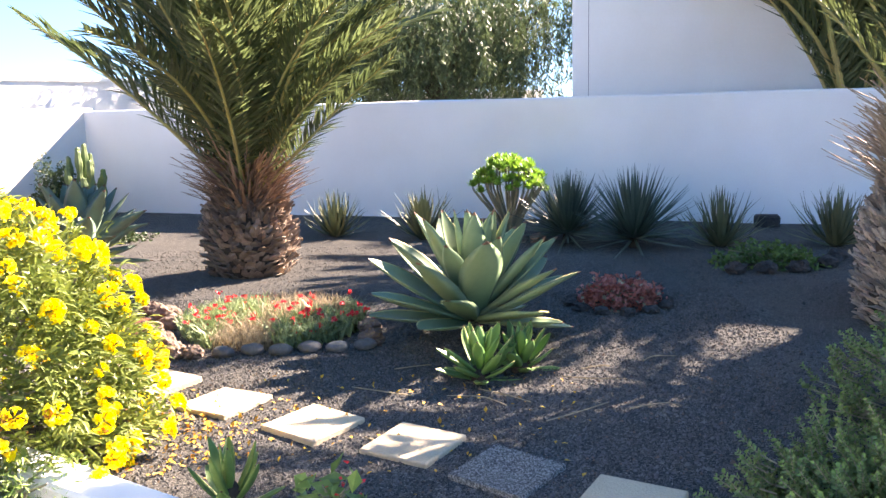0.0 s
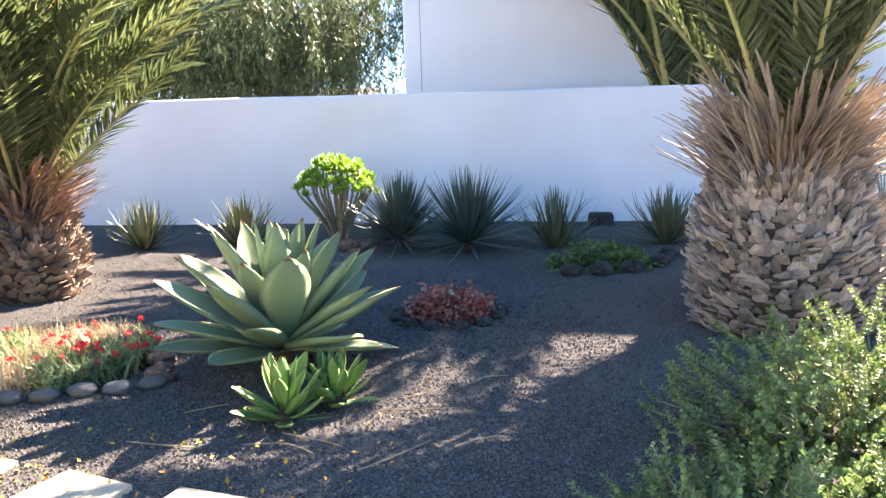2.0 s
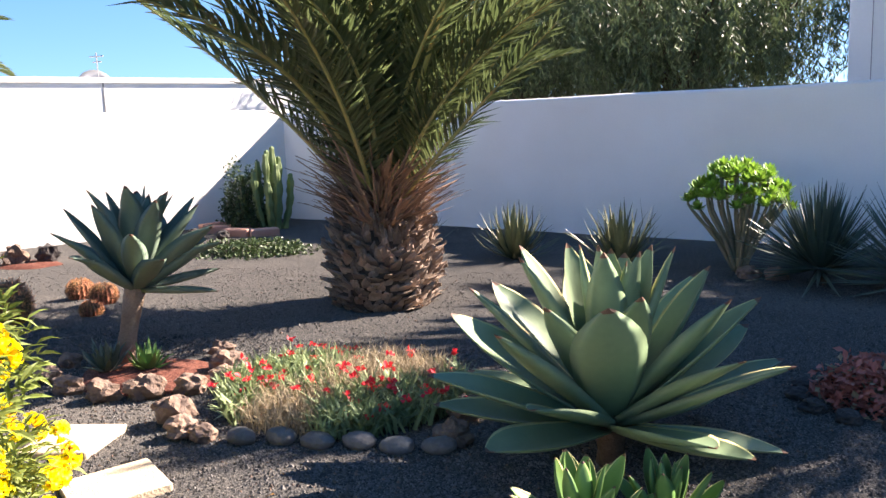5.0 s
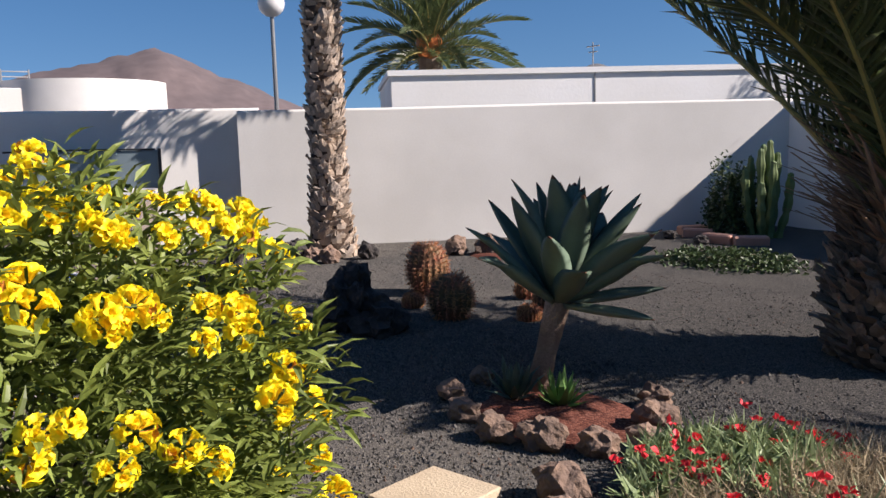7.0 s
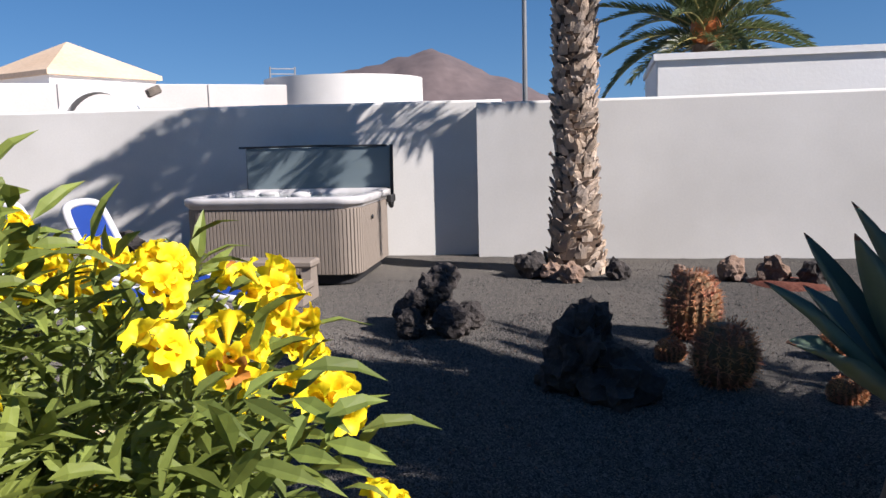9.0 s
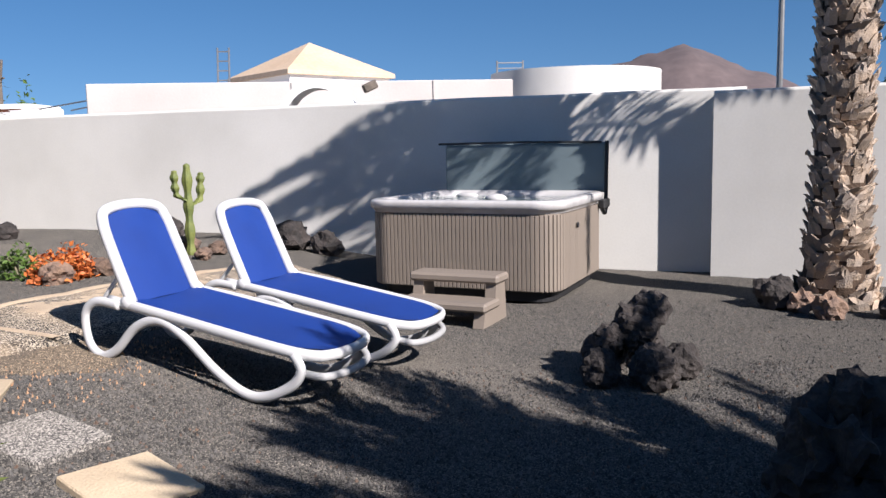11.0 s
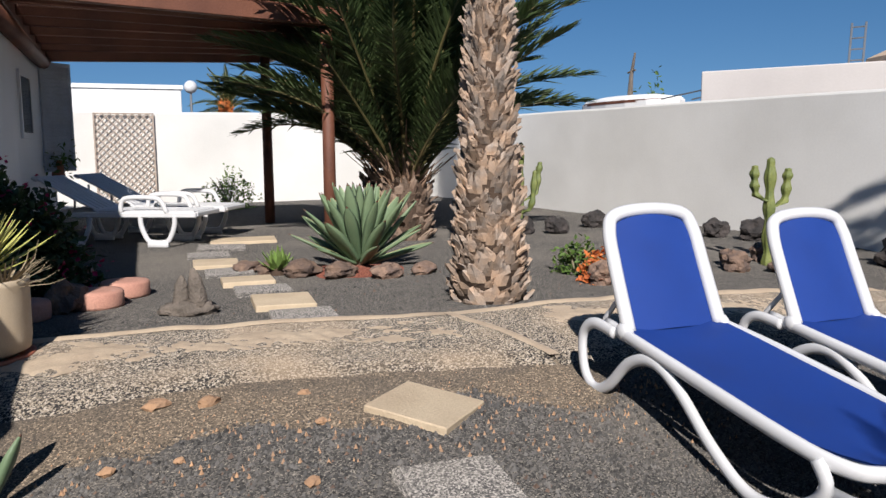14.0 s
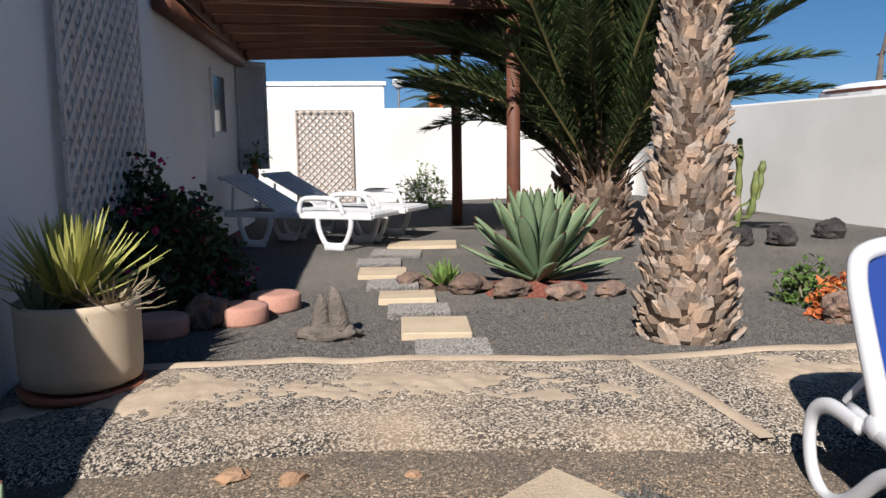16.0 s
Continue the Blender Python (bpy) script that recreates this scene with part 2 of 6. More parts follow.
TRELLIS_PALE = material("pale_pink_trellis", (0.68, 0.61, 0.56), (0.6, 0.53, 0.48), 4, 0.8, 0.1, 60, vary=0.08)
GREYMETAL = material("grey_metal", (0.3, 0.3, 0.3), None, 4, 0.45, 0.05, 60, metal=0.7)
SHUTTER = material("grey_blue_shutter_paint", (0.55, 0.6, 0.67), None, 4, 0.6, 0.1, 60)
MOUNTAIN = material("bare_brown_mountain", (0.12, 0.091, 0.089), (0.095, 0.074, 0.075), 0.006, 0.95, 0.3, 0.03, fine=0.3)
ROOFCREAM = material("cream_roof", (0.6, 0.46, 0.33), (0.55, 0.4, 0.27), 0.5, 0.85, 0.1, 10)
MAGENTA = material("magenta_bract", (0.4, 0.015, 0.09), None, 9, 0.6, 0, 40, island=0.3, trans=0.2)
YELLOWGREEN = material("yellow_green_blade", (0.52, 0.5, 0.15), (0.36, 0.38, 0.1), 5, 0.5, 0, 40, island=0.25, trans=0.15)
GLASSDARK = material("dark_window_pane", (0.03, 0.035, 0.04), None, 1, 0.08, 0, 10)


def water_material():
    m = bpy.data.materials.new("pool_water")
    m.use_nodes = True
    n = m.node_tree.nodes
    b = n["Principled BSDF"]
    b.inputs["Base Color"].default_value = (0.55, 0.78, 0.8, 1)
    b.inputs["Roughness"].default_value, b.inputs["IOR"].default_value = 0.03, 1.33
    b.inputs["Transmission Weight"].default_value = 0.85
    no, bp = n.new("ShaderNodeTexNoise"), n.new("ShaderNodeBump")
    no.inputs["Scale"].default_value = 6
    bp.inputs["Strength"].default_value, bp.inputs["Distance"].default_value = 0.3, 0.03
    m.node_tree.links.new(no.outputs["Fac"], bp.inputs["Height"])
    m.node_tree.links.new(bp.outputs["Normal"], b.inputs["Normal"])
    return m


WATER = water_material()


# ---- building helpers ----
class Buf:
    """Vertices and faces gathered for one mesh."""

    def __init__(self):
        self.v, self.f, self.m = [], [], []

    def add(self, vs, fs, mi=0, mx=None):
        k = len(self.v)
        self.v += [tuple(mx @ Vector(p)) for p in vs] if mx is not None else [tuple(p) for p in vs]
        self.f += [tuple(i + k for i in f) for f in fs]
        self.m += [mi] * len(fs)
        return self

    def mesh(self, name, mats, smooth=False):
        me = bpy.data.meshes.new(name)
        me.from_pydata(self.v, [], self.f)
        for mt in mats if isinstance(mats, (list, tuple)) else [mats]:
            me.materials.append(mt)
        me.polygons.foreach_set("material_index", self.m)
        if smooth:
            me.polygons.foreach_set("use_smooth", [True] * len(self.f))
        me.update()
        return me


def part(name, buf, mats, parent=None, label="", at=None, smooth=False):
    """One mesh object, under a thing or a part; buf is a Buf or a finished mesh."""
    me = buf.mesh(name, mats, smooth) if isinstance(buf, Buf) else buf
    ob = new(name, me)
    if parent is not None:
        ob.parent = parent
    if at is not None:
        ob.matrix_basis = at
    if label:
        ob["label"] = label
    if name in ("bark", "stub_skirt", "foliage", "spines", "dry_grass", "green_leaves", "branch"):
        ob["kind"] = "stuff"
    return ob


def thing(name, m, label, category, group=""):
    """An empty at the base of a thing, to hold its parts."""
    ob = new(name)
    ob.empty_display_size = 0.1
    ob.matrix_basis = m
    return tagged(ob, label, category, group)


def box(b, x0, x1, y0, y1, z0, z1, mi=0, mx=None, c=0.0):
    """A box with edges chamfered by c."""
    if not c:
        vs = [(x, y, z) for z in (z0, z1) for y in (y0, y1) for x in (x0, x1)]
        return b.add(vs, [(0, 2, 3, 1), (4, 5, 7, 6), (0, 1, 5, 4), (2, 6, 7, 3), (0, 4, 6, 2), (1, 3, 7, 5)], mi, mx)
    vs, rings = [], ((z0, c), (z0 + c, 0), (z1 - c, 0), (z1, c))
    for z, i in rings:
        vs += [(x0 + c, y0 + i, z), (x1 - c, y0 + i, z), (x1 - i, y0 + c, z), (x1 - i, y1 - c, z), (x1 - c, y1 - i, z), (x0 + c, y1 - i, z), (x0 + i, y1 - c, z), (x0 + i, y0 + c, z)]
    fs = [tuple(range(7, -1, -1)), tuple(range(24, 32))]
    fs += [(8 * r + k, 8 * r + (k + 1) % 8, 8 * r + 8 + (k + 1) % 8, 8 * r + 8 + k) for r in range(3) for k in range(8)]
    return b.add(vs, fs, mi, mx)


def tube(b, pts, radii, n=8, mi=0, mx=None, flat=1.0, closed=False):
    """A tube along points, with a radius at each; flat squeezes it across its side axis."""
    pts = [Vector(p) for p in pts]
    if not isinstance(radii, (list, tuple)):
        radii = [radii] * len(pts)
    vs, fs, side = [], [], None
    for i, p in enumerate(pts):
        if closed:
            d = (pts[(i + 1) % len(pts)] - pts[i - 1]).normalized()
        else:
            d = (pts[min(i + 1, len(pts) - 1)] - pts[max(i - 1, 0)]).normalized()
        if side is None:
            side = d.cross(Vector((0, 0, 1)) if abs(d.z) < 0.95 else Vector((1, 0, 0)))
        side = (side - d * side.dot(d)).normalized()
        up = side.cross(d)
        for k in range(n):
            t = 2 * math.pi * k / n
            vs.append(p + (side * math.cos(t) * flat + up * math.sin(t)) * radii[i])
    rows = len(pts)
    for i in range(rows if closed else rows - 1):
        for k in range(n):
            j = (i + 1) % rows
            fs.append((i * n + k, i * n + (k + 1) % n, j * n + (k + 1) % n, j * n + k))
    if not closed:
        fs += [tuple(range(n - 1, -1, -1)), tuple((rows - 1) * n + k for k in range(n))]
    return b.add(vs, fs, mi, mx)


def lathe(b, profile, n=32, mi=0, mx=None, ribs=0, depth=0.0):
    """A turned body from (radius, height) pairs; ribs cut in grooves."""
    vs, fs = [], []
    for r, z in profile:
        for k in range(n):
            t = 2 * math.pi * k / n
            q = r * (1 - depth * (0.5 + 0.5 * math.cos(ribs * t))) if ribs else r
            vs.append((q * math.cos(t), q * math.sin(t), z))
    for i in range(len(profile) - 1):
        for k in range(n):
            fs.append((i * n + k, i * n + (k + 1) % n, (i + 1) * n + (k + 1) % n, (i + 1) * n + k))
    fs += [tuple(range(n - 1, -1, -1)), tuple((len(profile) - 1) * n + k for k in range(n))]
    return b.add(vs, fs, mi, mx)


def ico(level):
    bm = bmesh.new()
    bmesh.ops.create_icosphere(bm, subdivisions=level, radius=1)
    vs, fs = [v.co.copy() for v in bm.verts], [tuple(v.index for v in f.verts) for f in bm.faces]
    bm.free()
    return vs, fs


ICO = {k: ico(k) for k in (1, 2, 3, 4)}


def rock(b, c, r, seed, rough=0.35, level=3, freq=1.6, mi=0):
    """A broken stone of half-sizes r about c."""
    vs, fs = ICO[level]
    off = Vector((seed * 7.3, seed * 3.1, seed * 1.7))
    out = []
    for v in vs:
        k = 1 + rough * noise.noise(v * freq + off) + rough * 0.5 * noise.noise(v * freq * 2.7 + off) + rough * 0.25 * noise.noise(v * freq * 6 + off)
        out.append((c[0] + v.x * k * r[0], c[1] + v.y * k * r[1], c[2] + v.z * k * r[2]))
    return b.add(out, fs, mi)


def smooth_step(t):
    t = min(max(t, 0.0), 1.0)
    return t * t * (3 - 2 * t)


def ground_z(x, y):
    """The garden rises gently towards the terrace of the house."""
    z = 0.33 * smooth_step((5.7 - y) / 3.2) * smooth_step((-3.2 - x) / 2.6)
    if -20 < x < 12 and -14 < y < 20:
        z += 0.02 * noise.noise(Vector((x * 0.8, y * 0.8, 0))) + 0.008 * noise.noise(Vector((x * 4, y * 4, 3)))
    return z


def on(x, y, dz=0.0, rz=0.0):
    return pose(x, y, ground_z(x, y) + dz, 0, 0, rz)


# ---- ground ----
def build_ground():
    xs = [-3000, -600, -150, -60, -30, -22] + [-19 + 0.125 * i for i in range(233)] + [13, 20, 40, 120, 600, 3000]
    ys = [-3000, -600, -150, -60, -30, -18] + [-14 + 0.125 * i for i in range(249)] + [20, 30, 60, 150, 600, 3000]
    b = Buf()
    nx = len(xs)
    vs = [(x, y, ground_z(x, y)) for y in ys for x in xs]
    fs = [(j * nx + i, j * nx + i + 1, (j + 1) * nx + i + 1, (j + 1) * nx + i) for j in range(len(ys) - 1) for i in range(nx - 1)]
    b.add(vs, fs)
    b.m = [0 if -19 < xs[i] < 13 and -14 < ys[j] < 19 else 1 for j in range(len(ys) - 1) for i in range(nx - 1)]
    tagged(part("ground", b, [GRAVEL, EARTH], smooth=True), "dark grey volcanic gravel covering the garden", "ground", kind="structure")


build_ground()


def wall_run(name, p, q, thick, z0, z1, label, mat=None, cap=0.0, inward=1):
    """A rendered masonry wall whose visible face runs from p to q; slightly uneven top edge."""
    p, q = Vector((*p, 0)), Vector((*q, 0))
    d = (q - p)
    length = d.length
    ang = math.degrees(math.atan2(d.y, d.x))
    b = Buf()
    n = max(2, int(length / 0.5))
    vs, fs = [], []
    prof = [(0, z0), (0, z1 - 0.03), (0.012, z1 - 0.008), (0.04, z1), (thick - 0.04, z1), (thick - 0.012, z1 - 0.008), (thick, z1 - 0.03), (thick, z0)]
    for i in range(n + 1):
        x = length * i / n
        for o, z in prof:
            w = 0.012 * noise.noise(Vector((x * 0.7, z1, 5 + p.x)))
            vs.append((x, inward * o, z + (w if z > z1 - 0.1 else 0)))
    k = len(prof)
    for i in range(n):
        for j in range(k):
            f = (i * k + j, i * k + (j + 1) % k, (i + 1) * k + (j + 1) % k, (i + 1) * k + j)
            fs.append(f if inward < 0 else f[::-1])
    fs += [tuple(range(k)), tuple(n * k + j for j in range(k - 1, -1, -1))]
    b.add(vs, fs)
    return tagged(part(name, b, mat or WHITE, at=pose(p.x, p.y, 0, 0, 0, ang)), label, "wall", kind="structure")


C1, JB, JE = (-6.6, 15.35), (-10.75, 8.35), (-10.89, 8.75)
EW = (-17.3, -6.6)
WT = 1.93
wall_run("wall_north", C1, (12.0, 9.25), 0.2, -0.3, WT - 0.05, "white rendered garden wall in the shade")
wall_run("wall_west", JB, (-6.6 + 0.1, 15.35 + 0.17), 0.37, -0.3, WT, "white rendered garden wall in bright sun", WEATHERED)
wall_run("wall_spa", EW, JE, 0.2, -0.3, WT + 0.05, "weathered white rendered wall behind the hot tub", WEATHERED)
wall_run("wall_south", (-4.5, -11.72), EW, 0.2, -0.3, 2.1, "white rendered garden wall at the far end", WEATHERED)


# ---- plants: builders ----
def frond_mesh(name, length, rise, droop, leaf, pairs, mats, seed, fold=38.0, twist=0.0):
    """A pinnate palm leaf along +x: a bent stalk with two rows of folded leaflets."""
    rnd = random.Random(seed)
    b = Buf()
    spine = lambda s: Vector((length * s * (1 - 0.12 * droop * s), twist * s * s, length * (rise * s - droop * s * s)))
    pts = [spine(i / 12) for i in range(13)]
    tube(b, pts, [0.028 * (1 - 0.85 * i / 12) + 0.003 for i in range(13)], 5, 1)
    for i in range(pairs):
        s = 0.13 + 0.87 * (i + rnd.random() * 0.5) / pairs
        p, d = spine(s), (spine(s + 0.02) - spine(s - 0.02)).normalized()
        side = d.cross(Vector((0, 0, 1))).normalized()
        up = side.cross(d)
        ln = leaf * (0.45 + 0.75 * math.sin(math.pi * min(1, s * 0.85 + 0.12))) * rnd.uniform(0.85, 1.1)
        for sg in (-1, 1):
            fa, ga = radians(rnd.uniform(fold - 26, fold + 26)), radians(58 - 30 * s + rnd.uniform(-8, 8))
            w = side * sg * math.cos(fa) + up * math.sin(fa)
            dr = (d * math.cos(ga) + w * math.sin(ga)).normalized()
            wd = d.cross(w).cross(dr).normalized() * 0.019
            tip = p + dr * ln + Vector((0, 0, -ln * rnd.uniform(0.02, 0.22)))
            mid = p + dr * ln * 0.45
            n3 = dr.cross(wd).normalized() * 0.006
            b.add([p - wd * 0.4, p + wd * 0.4, mid + wd, mid + n3, mid - wd, tip], [(0, 1, 2, 3), (0, 3, 4), (3, 2, 5), (3, 5, 4)], 0)
    return b.mesh(name, mats, False)


FRONDS = [frond_mesh("frond", 3.0, r, d, 0.44, 76, [FROND, RACHIS], k, twist=tw) for k, (r, d, tw) in enumerate([(0.25, 0.3, 0.25), (0.22, 0.42, -0.3), (0.12, 0.18, 0.15), (0.32, 0.62, -0.1), (0.1, 0.05, -0.2), (0.3, 0.75, 0.3)])]
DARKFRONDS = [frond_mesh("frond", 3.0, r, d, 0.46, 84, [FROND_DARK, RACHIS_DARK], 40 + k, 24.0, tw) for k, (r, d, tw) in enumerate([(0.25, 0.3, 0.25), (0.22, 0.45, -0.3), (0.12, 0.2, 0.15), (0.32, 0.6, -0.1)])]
ARCHING = [frond_mesh("frond", 3.0, r, d, 0.4, 70, [FROND, RACHIS], 60 + k, 22.0, tw) for k, (r, d, tw) in enumerate([(0.26, 0.36, 0.3), (0.28, 0.48, -0.35), (0.2, 0.28, 0.2), (0.3, 0.56, -0.15), (0.14, 0.14, -0.25)])]


def scales(b, height, radius, rows, per, size, seed, tilt=0.75, mi=0, grade=(1.0, 1.0), tip=(0.1, 0.5), wide=1.0):
    """Broken leaf bases wrapped spirally round a trunk: ragged, bent wedges that point up and out."""
    rnd = random.Random(seed)
    for i in range(rows):
        z = height * (i + 0.3) / rows
        for k in range(per):
            if rnd.random() < 0.06:
                continue
            t = 2 * math.pi * (k + 0.5 * (i % 2) + rnd.uniform(-0.28, 0.28)) / per
            zz = z + rnd.uniform(-0.45, 0.45) * height / rows
            r = radius(min(1, max(0, zz / height)))
            w = wide * math.pi * r / per * rnd.uniform(0.65, 1.2)
            h = size * rnd.uniform(0.55, 1.45) * (grade[0] + (grade[1] - grade[0]) * zz / height)
            o = size * tilt * rnd.uniform(0.25, 1.3)
            er, et = Vector((math.cos(t), math.sin(t), 0)), Vector((-math.sin(t), math.cos(t), 0))
            zv = Vector((0, 0, 1))
            c = er * (r * 0.95) + zv * zz
            lean = et * rnd.uniform(-0.9, 0.9) * w
            m0 = c + er * (o * rnd.uniform(0.4, 0.7)) + zv * (h * 0.5) + lean * 0.4
            tp = c + er * o + zv * h + lean
            tw = w * rnd.uniform(*tip)
            jag = [rnd.uniform(-0.34, 0.06) * h for q in range(4)]
            curl = [rnd.uniform(-0.012, 0.02) for q in range(5)]
            tips = [tp + et * (tw * u) + zv * (jg) + er * cu for u, jg, cu in zip((-1, -0.45, 0.1, 0.55, 1), (jag[0], jag[1] * 0.3, jag[2], 0.0, jag[3]), curl)]
            mids = [m0 - et * w * 0.85, m0 + er * 0.016, m0 + et * w * 0.85]
            back = [tp - er * 0.016 - et * tw * 0.8 + zv * jag[0], tp - er * 0.016 + et * tw * 0.8 + zv * jag[3]]
            foot = [c + zv * (h * 0.4) - et * w * 0.6 - er * 0.01, c + zv * (h * 0.4) + et * w * 0.6 - er * 0.01]
            vs = [c - et * w * 0.8, c + er * 0.01, c + et * w * 0.8] + mids + tips + back + foot
            b.add(vs, [(0, 1, 4, 3), (1, 2, 5, 4), (3, 4, 7, 6), (4, 8, 7), (4, 5, 10, 9), (4, 9, 8), (6, 7, 8, 9, 10, 12, 11), (0, 3, 6, 11, 13), (2, 14, 12, 10, 5), (13, 11, 12, 14)], mi)


def palm(x, y, height, radius, label, fronds, length, lo, hi, rows, per, size, bark, seed, boots=0, skirt=0.0, lean=(0.0, 0.0), grade=(1.0, 1.0), tilt=0.75, tip=(0.1, 0.5), flare=1.0, wide=1.0, crown=None, stubs=None):
    """A date palm: scaly trunk, old leaf stubs under the crown, and single fronds."""
    rnd = random.Random(seed)
    top = thing("palm_tree", on(x, y, -0.03), label, "palm tree", "palms of the garden")
    b = Buf()
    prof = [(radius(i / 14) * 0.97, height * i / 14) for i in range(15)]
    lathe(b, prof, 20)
    # Core coloured dark so the gaps between leaf bases look shaded.
    part("trunk", b, BARK_AND_GAP_DARK, top, smooth=True)
    b = Buf()
    scales(b, height, radius, rows, per, size, seed, tilt, 0, grade, tip, wide)
    part("bark", b, bark, top, "rough cut leaf bases round the trunk")
    if boots:
        b = Buf()
        for i in range(boots):
            t, z = rnd.uniform(0, 2 * math.pi), height * rnd.uniform(0.8, 1.02) + skirt * 0.75 * rnd.random() ** 1.5
            r = radius(min(1, z / height)) * 0.8
            er, et = Vector((math.cos(t), math.sin(t), 0)), Vector((-math.sin(t), math.cos(t), 0))
            ln, ou = rnd.uniform(0.18, 0.6) * (0.7 + 0.5 * rnd.random()), flare * rnd.uniform(0.25, 1.3)
            p0 = er * r + Vector((0, 0, z))
            p1 = p0 + (er * ou + Vector((0, 0, 1)) + et * rnd.uniform(-0.3, 0.3)).normalized() * ln
            w0, w1 = rnd.choice((0.005, 0.008, 0.012, 0.02, 0.034)), rnd.uniform(0.0015, 0.006)
            q = er * 0.012
            b.add([p0 - et * w0, p0 + et * w0, p1 + et * w1, p1 - et * w1, p0 - et * w0 - q, p0 + et * w0 - q, p1 + et * w1 - q, p1 - et * w1 - q], [(0, 1, 2, 3), (7, 6, 5, 4), (0, 3, 7, 4), (1, 5, 6, 2), (3, 2, 6, 7)])
        part("stub_skirt", b, stubs or FROND_DRY, top, "brown dry leaf stubs under the crown")
    for i in range(fronds):
        f = (i + 0.5) / fronds
        el = lo + (hi - lo) * f ** 0.9 + rnd.uniform(-6, 6)
        az = i * 137.5 + rnd.uniform(-14, 14)
        sc = length / 3.0 * rnd.uniform(0.85, 1.08) * (0.8 + 0.2 * math.sin(math.pi * f))
        m = pose(lean[0], lean[1], height + skirt * f * 0.7, 0, 0, az) @ pose(radius(1) * 0.45 * (1 - f), 0, 0, 0, -el, 0) @ pose(0, 0, 0, rnd.uniform(-25, 25), 0, 0) @ Matrix.Diagonal((sc, sc, sc, 1))
        part("frond", rnd.choice(crown or FRONDS), None, top, at=m)
    return top


def blade(b, length, width, thick, bend, cup=0.25, mx=None, edge=True, nl=12, waist=0.62, tipcurl=0.0):
    """One fleshy leaf along +x, widest past its middle, hollow above, with a paler margin and a spine."""
    vs, fs, mi = [], [], []
    for i in range(nl + 1):
        s = 0.965 * i / (nl - 1) if i < nl else 1.0
        w = width * (0.42 + 0.58 * math.sin(math.pi * 0.5 * min(1, s / waist))) if s < waist else width * math.cos(math.pi * 0.5 * ((s - waist) / (1 - waist))) ** 0.8
        w = max(w, width * 0.015)
        th = thick * (1 - 0.85 * s)
        a = bend * s * s + tipcurl * max(0, s - 0.7) * 3
        cx, cz = length * s * math.cos(a * 0.5), length * s * math.sin(a * 0.5)
        for o in (-1, -0.91, 0, 0.91, 1):
            vs.append((cx, o * w * 0.5, cz + cup * w * (abs(o) ** 1.7) + (th * 0.3 if o == 0 else 0)))
        for o in (0.6, -0.6):
            vs.append((cx, o * w * 0.5, cz - th * (1 - 0.3 * abs(o)) + cup * w * 0.3))
    for i in range(nl):
        for j in range(7):
            fs.append((i * 7 + j, i * 7 + (j + 1) % 7, (i + 1) * 7 + (j + 1) % 7, (i + 1) * 7 + j))
            mi.append(2 if i == nl - 1 else 1 if edge and j in (0, 3) else 0)
    fs.append(tuple(range(6, -1, -1)))
    mi.append(0)
    n = len(b.m)
    b.add(vs, [f[::-1] for f in fs], 0, mx)
    b.m[n:] = mi
    return b


def rosette(name, m, leaves, length, width, lo, hi, mats, label, category, seed, group="", trunk=0.0, bend=0.25, r0=0.06, cup=0.22, thick=0.03, tipcurl=0.0, az0=0, gap=None, waist=0.62, power=0.85):
    """An agave: separate fleshy leaves set in a spiral round a short stem."""
    rnd = random.Random(seed)
    top = thing(name, m, label, category, group)
    b = Buf()
    lathe(b, [(0.08, -0.05), (0.06, trunk * 0.5), (0.075, trunk + 0.05), (0.03, trunk + 0.16)], 14)
    part("stem", b, BARK_AND_GAP_DARK if trunk < 0.3 else BARK, top, smooth=True)
    kinds = []
    for k in range(3):
        b = Buf()
        blade(b, length, width * (0.92 + 0.08 * k), thick, bend * (0.6 + 0.5 * k), cup, tipcurl=tipcurl * k, waist=waist)
        kinds.append(b.mesh("leaf", mats + [AGAVE_TIP], True))
    for i in range(leaves):
        f = i / (leaves - 1)
        el = lo + (hi - lo) * f ** power + rnd.uniform(-5, 5)
        sc = (0.78 + 0.3 * math.sin(math.pi * (0.15 + 0.7 * f))) * rnd.uniform(0.92, 1.06)
        turn = (az0 + i * 137.5) % 360
        if gap and abs((turn - gap[0] + 180) % 360 - 180) < gap[1] and el < gap[2]:
            continue
        mm = pose(0, 0, trunk + 0.02 + 0.1 * f, 0, 0, az0 + i * 137.5 + rnd.uniform(-9, 9)) @ pose(r0 * (1 - f * 0.7), 0, 0, 0, -el, 0) @ pose(0, 0, 0, rnd.uniform(-8, 8), 0, 0) @ Matrix.Diagonal((sc, sc * rnd.uniform(0.9, 1.1) * (1 - 0.4 * f ** 3), sc, 1))
        part("leaf", kinds[i % 3], None, top, at=mm)
    return top


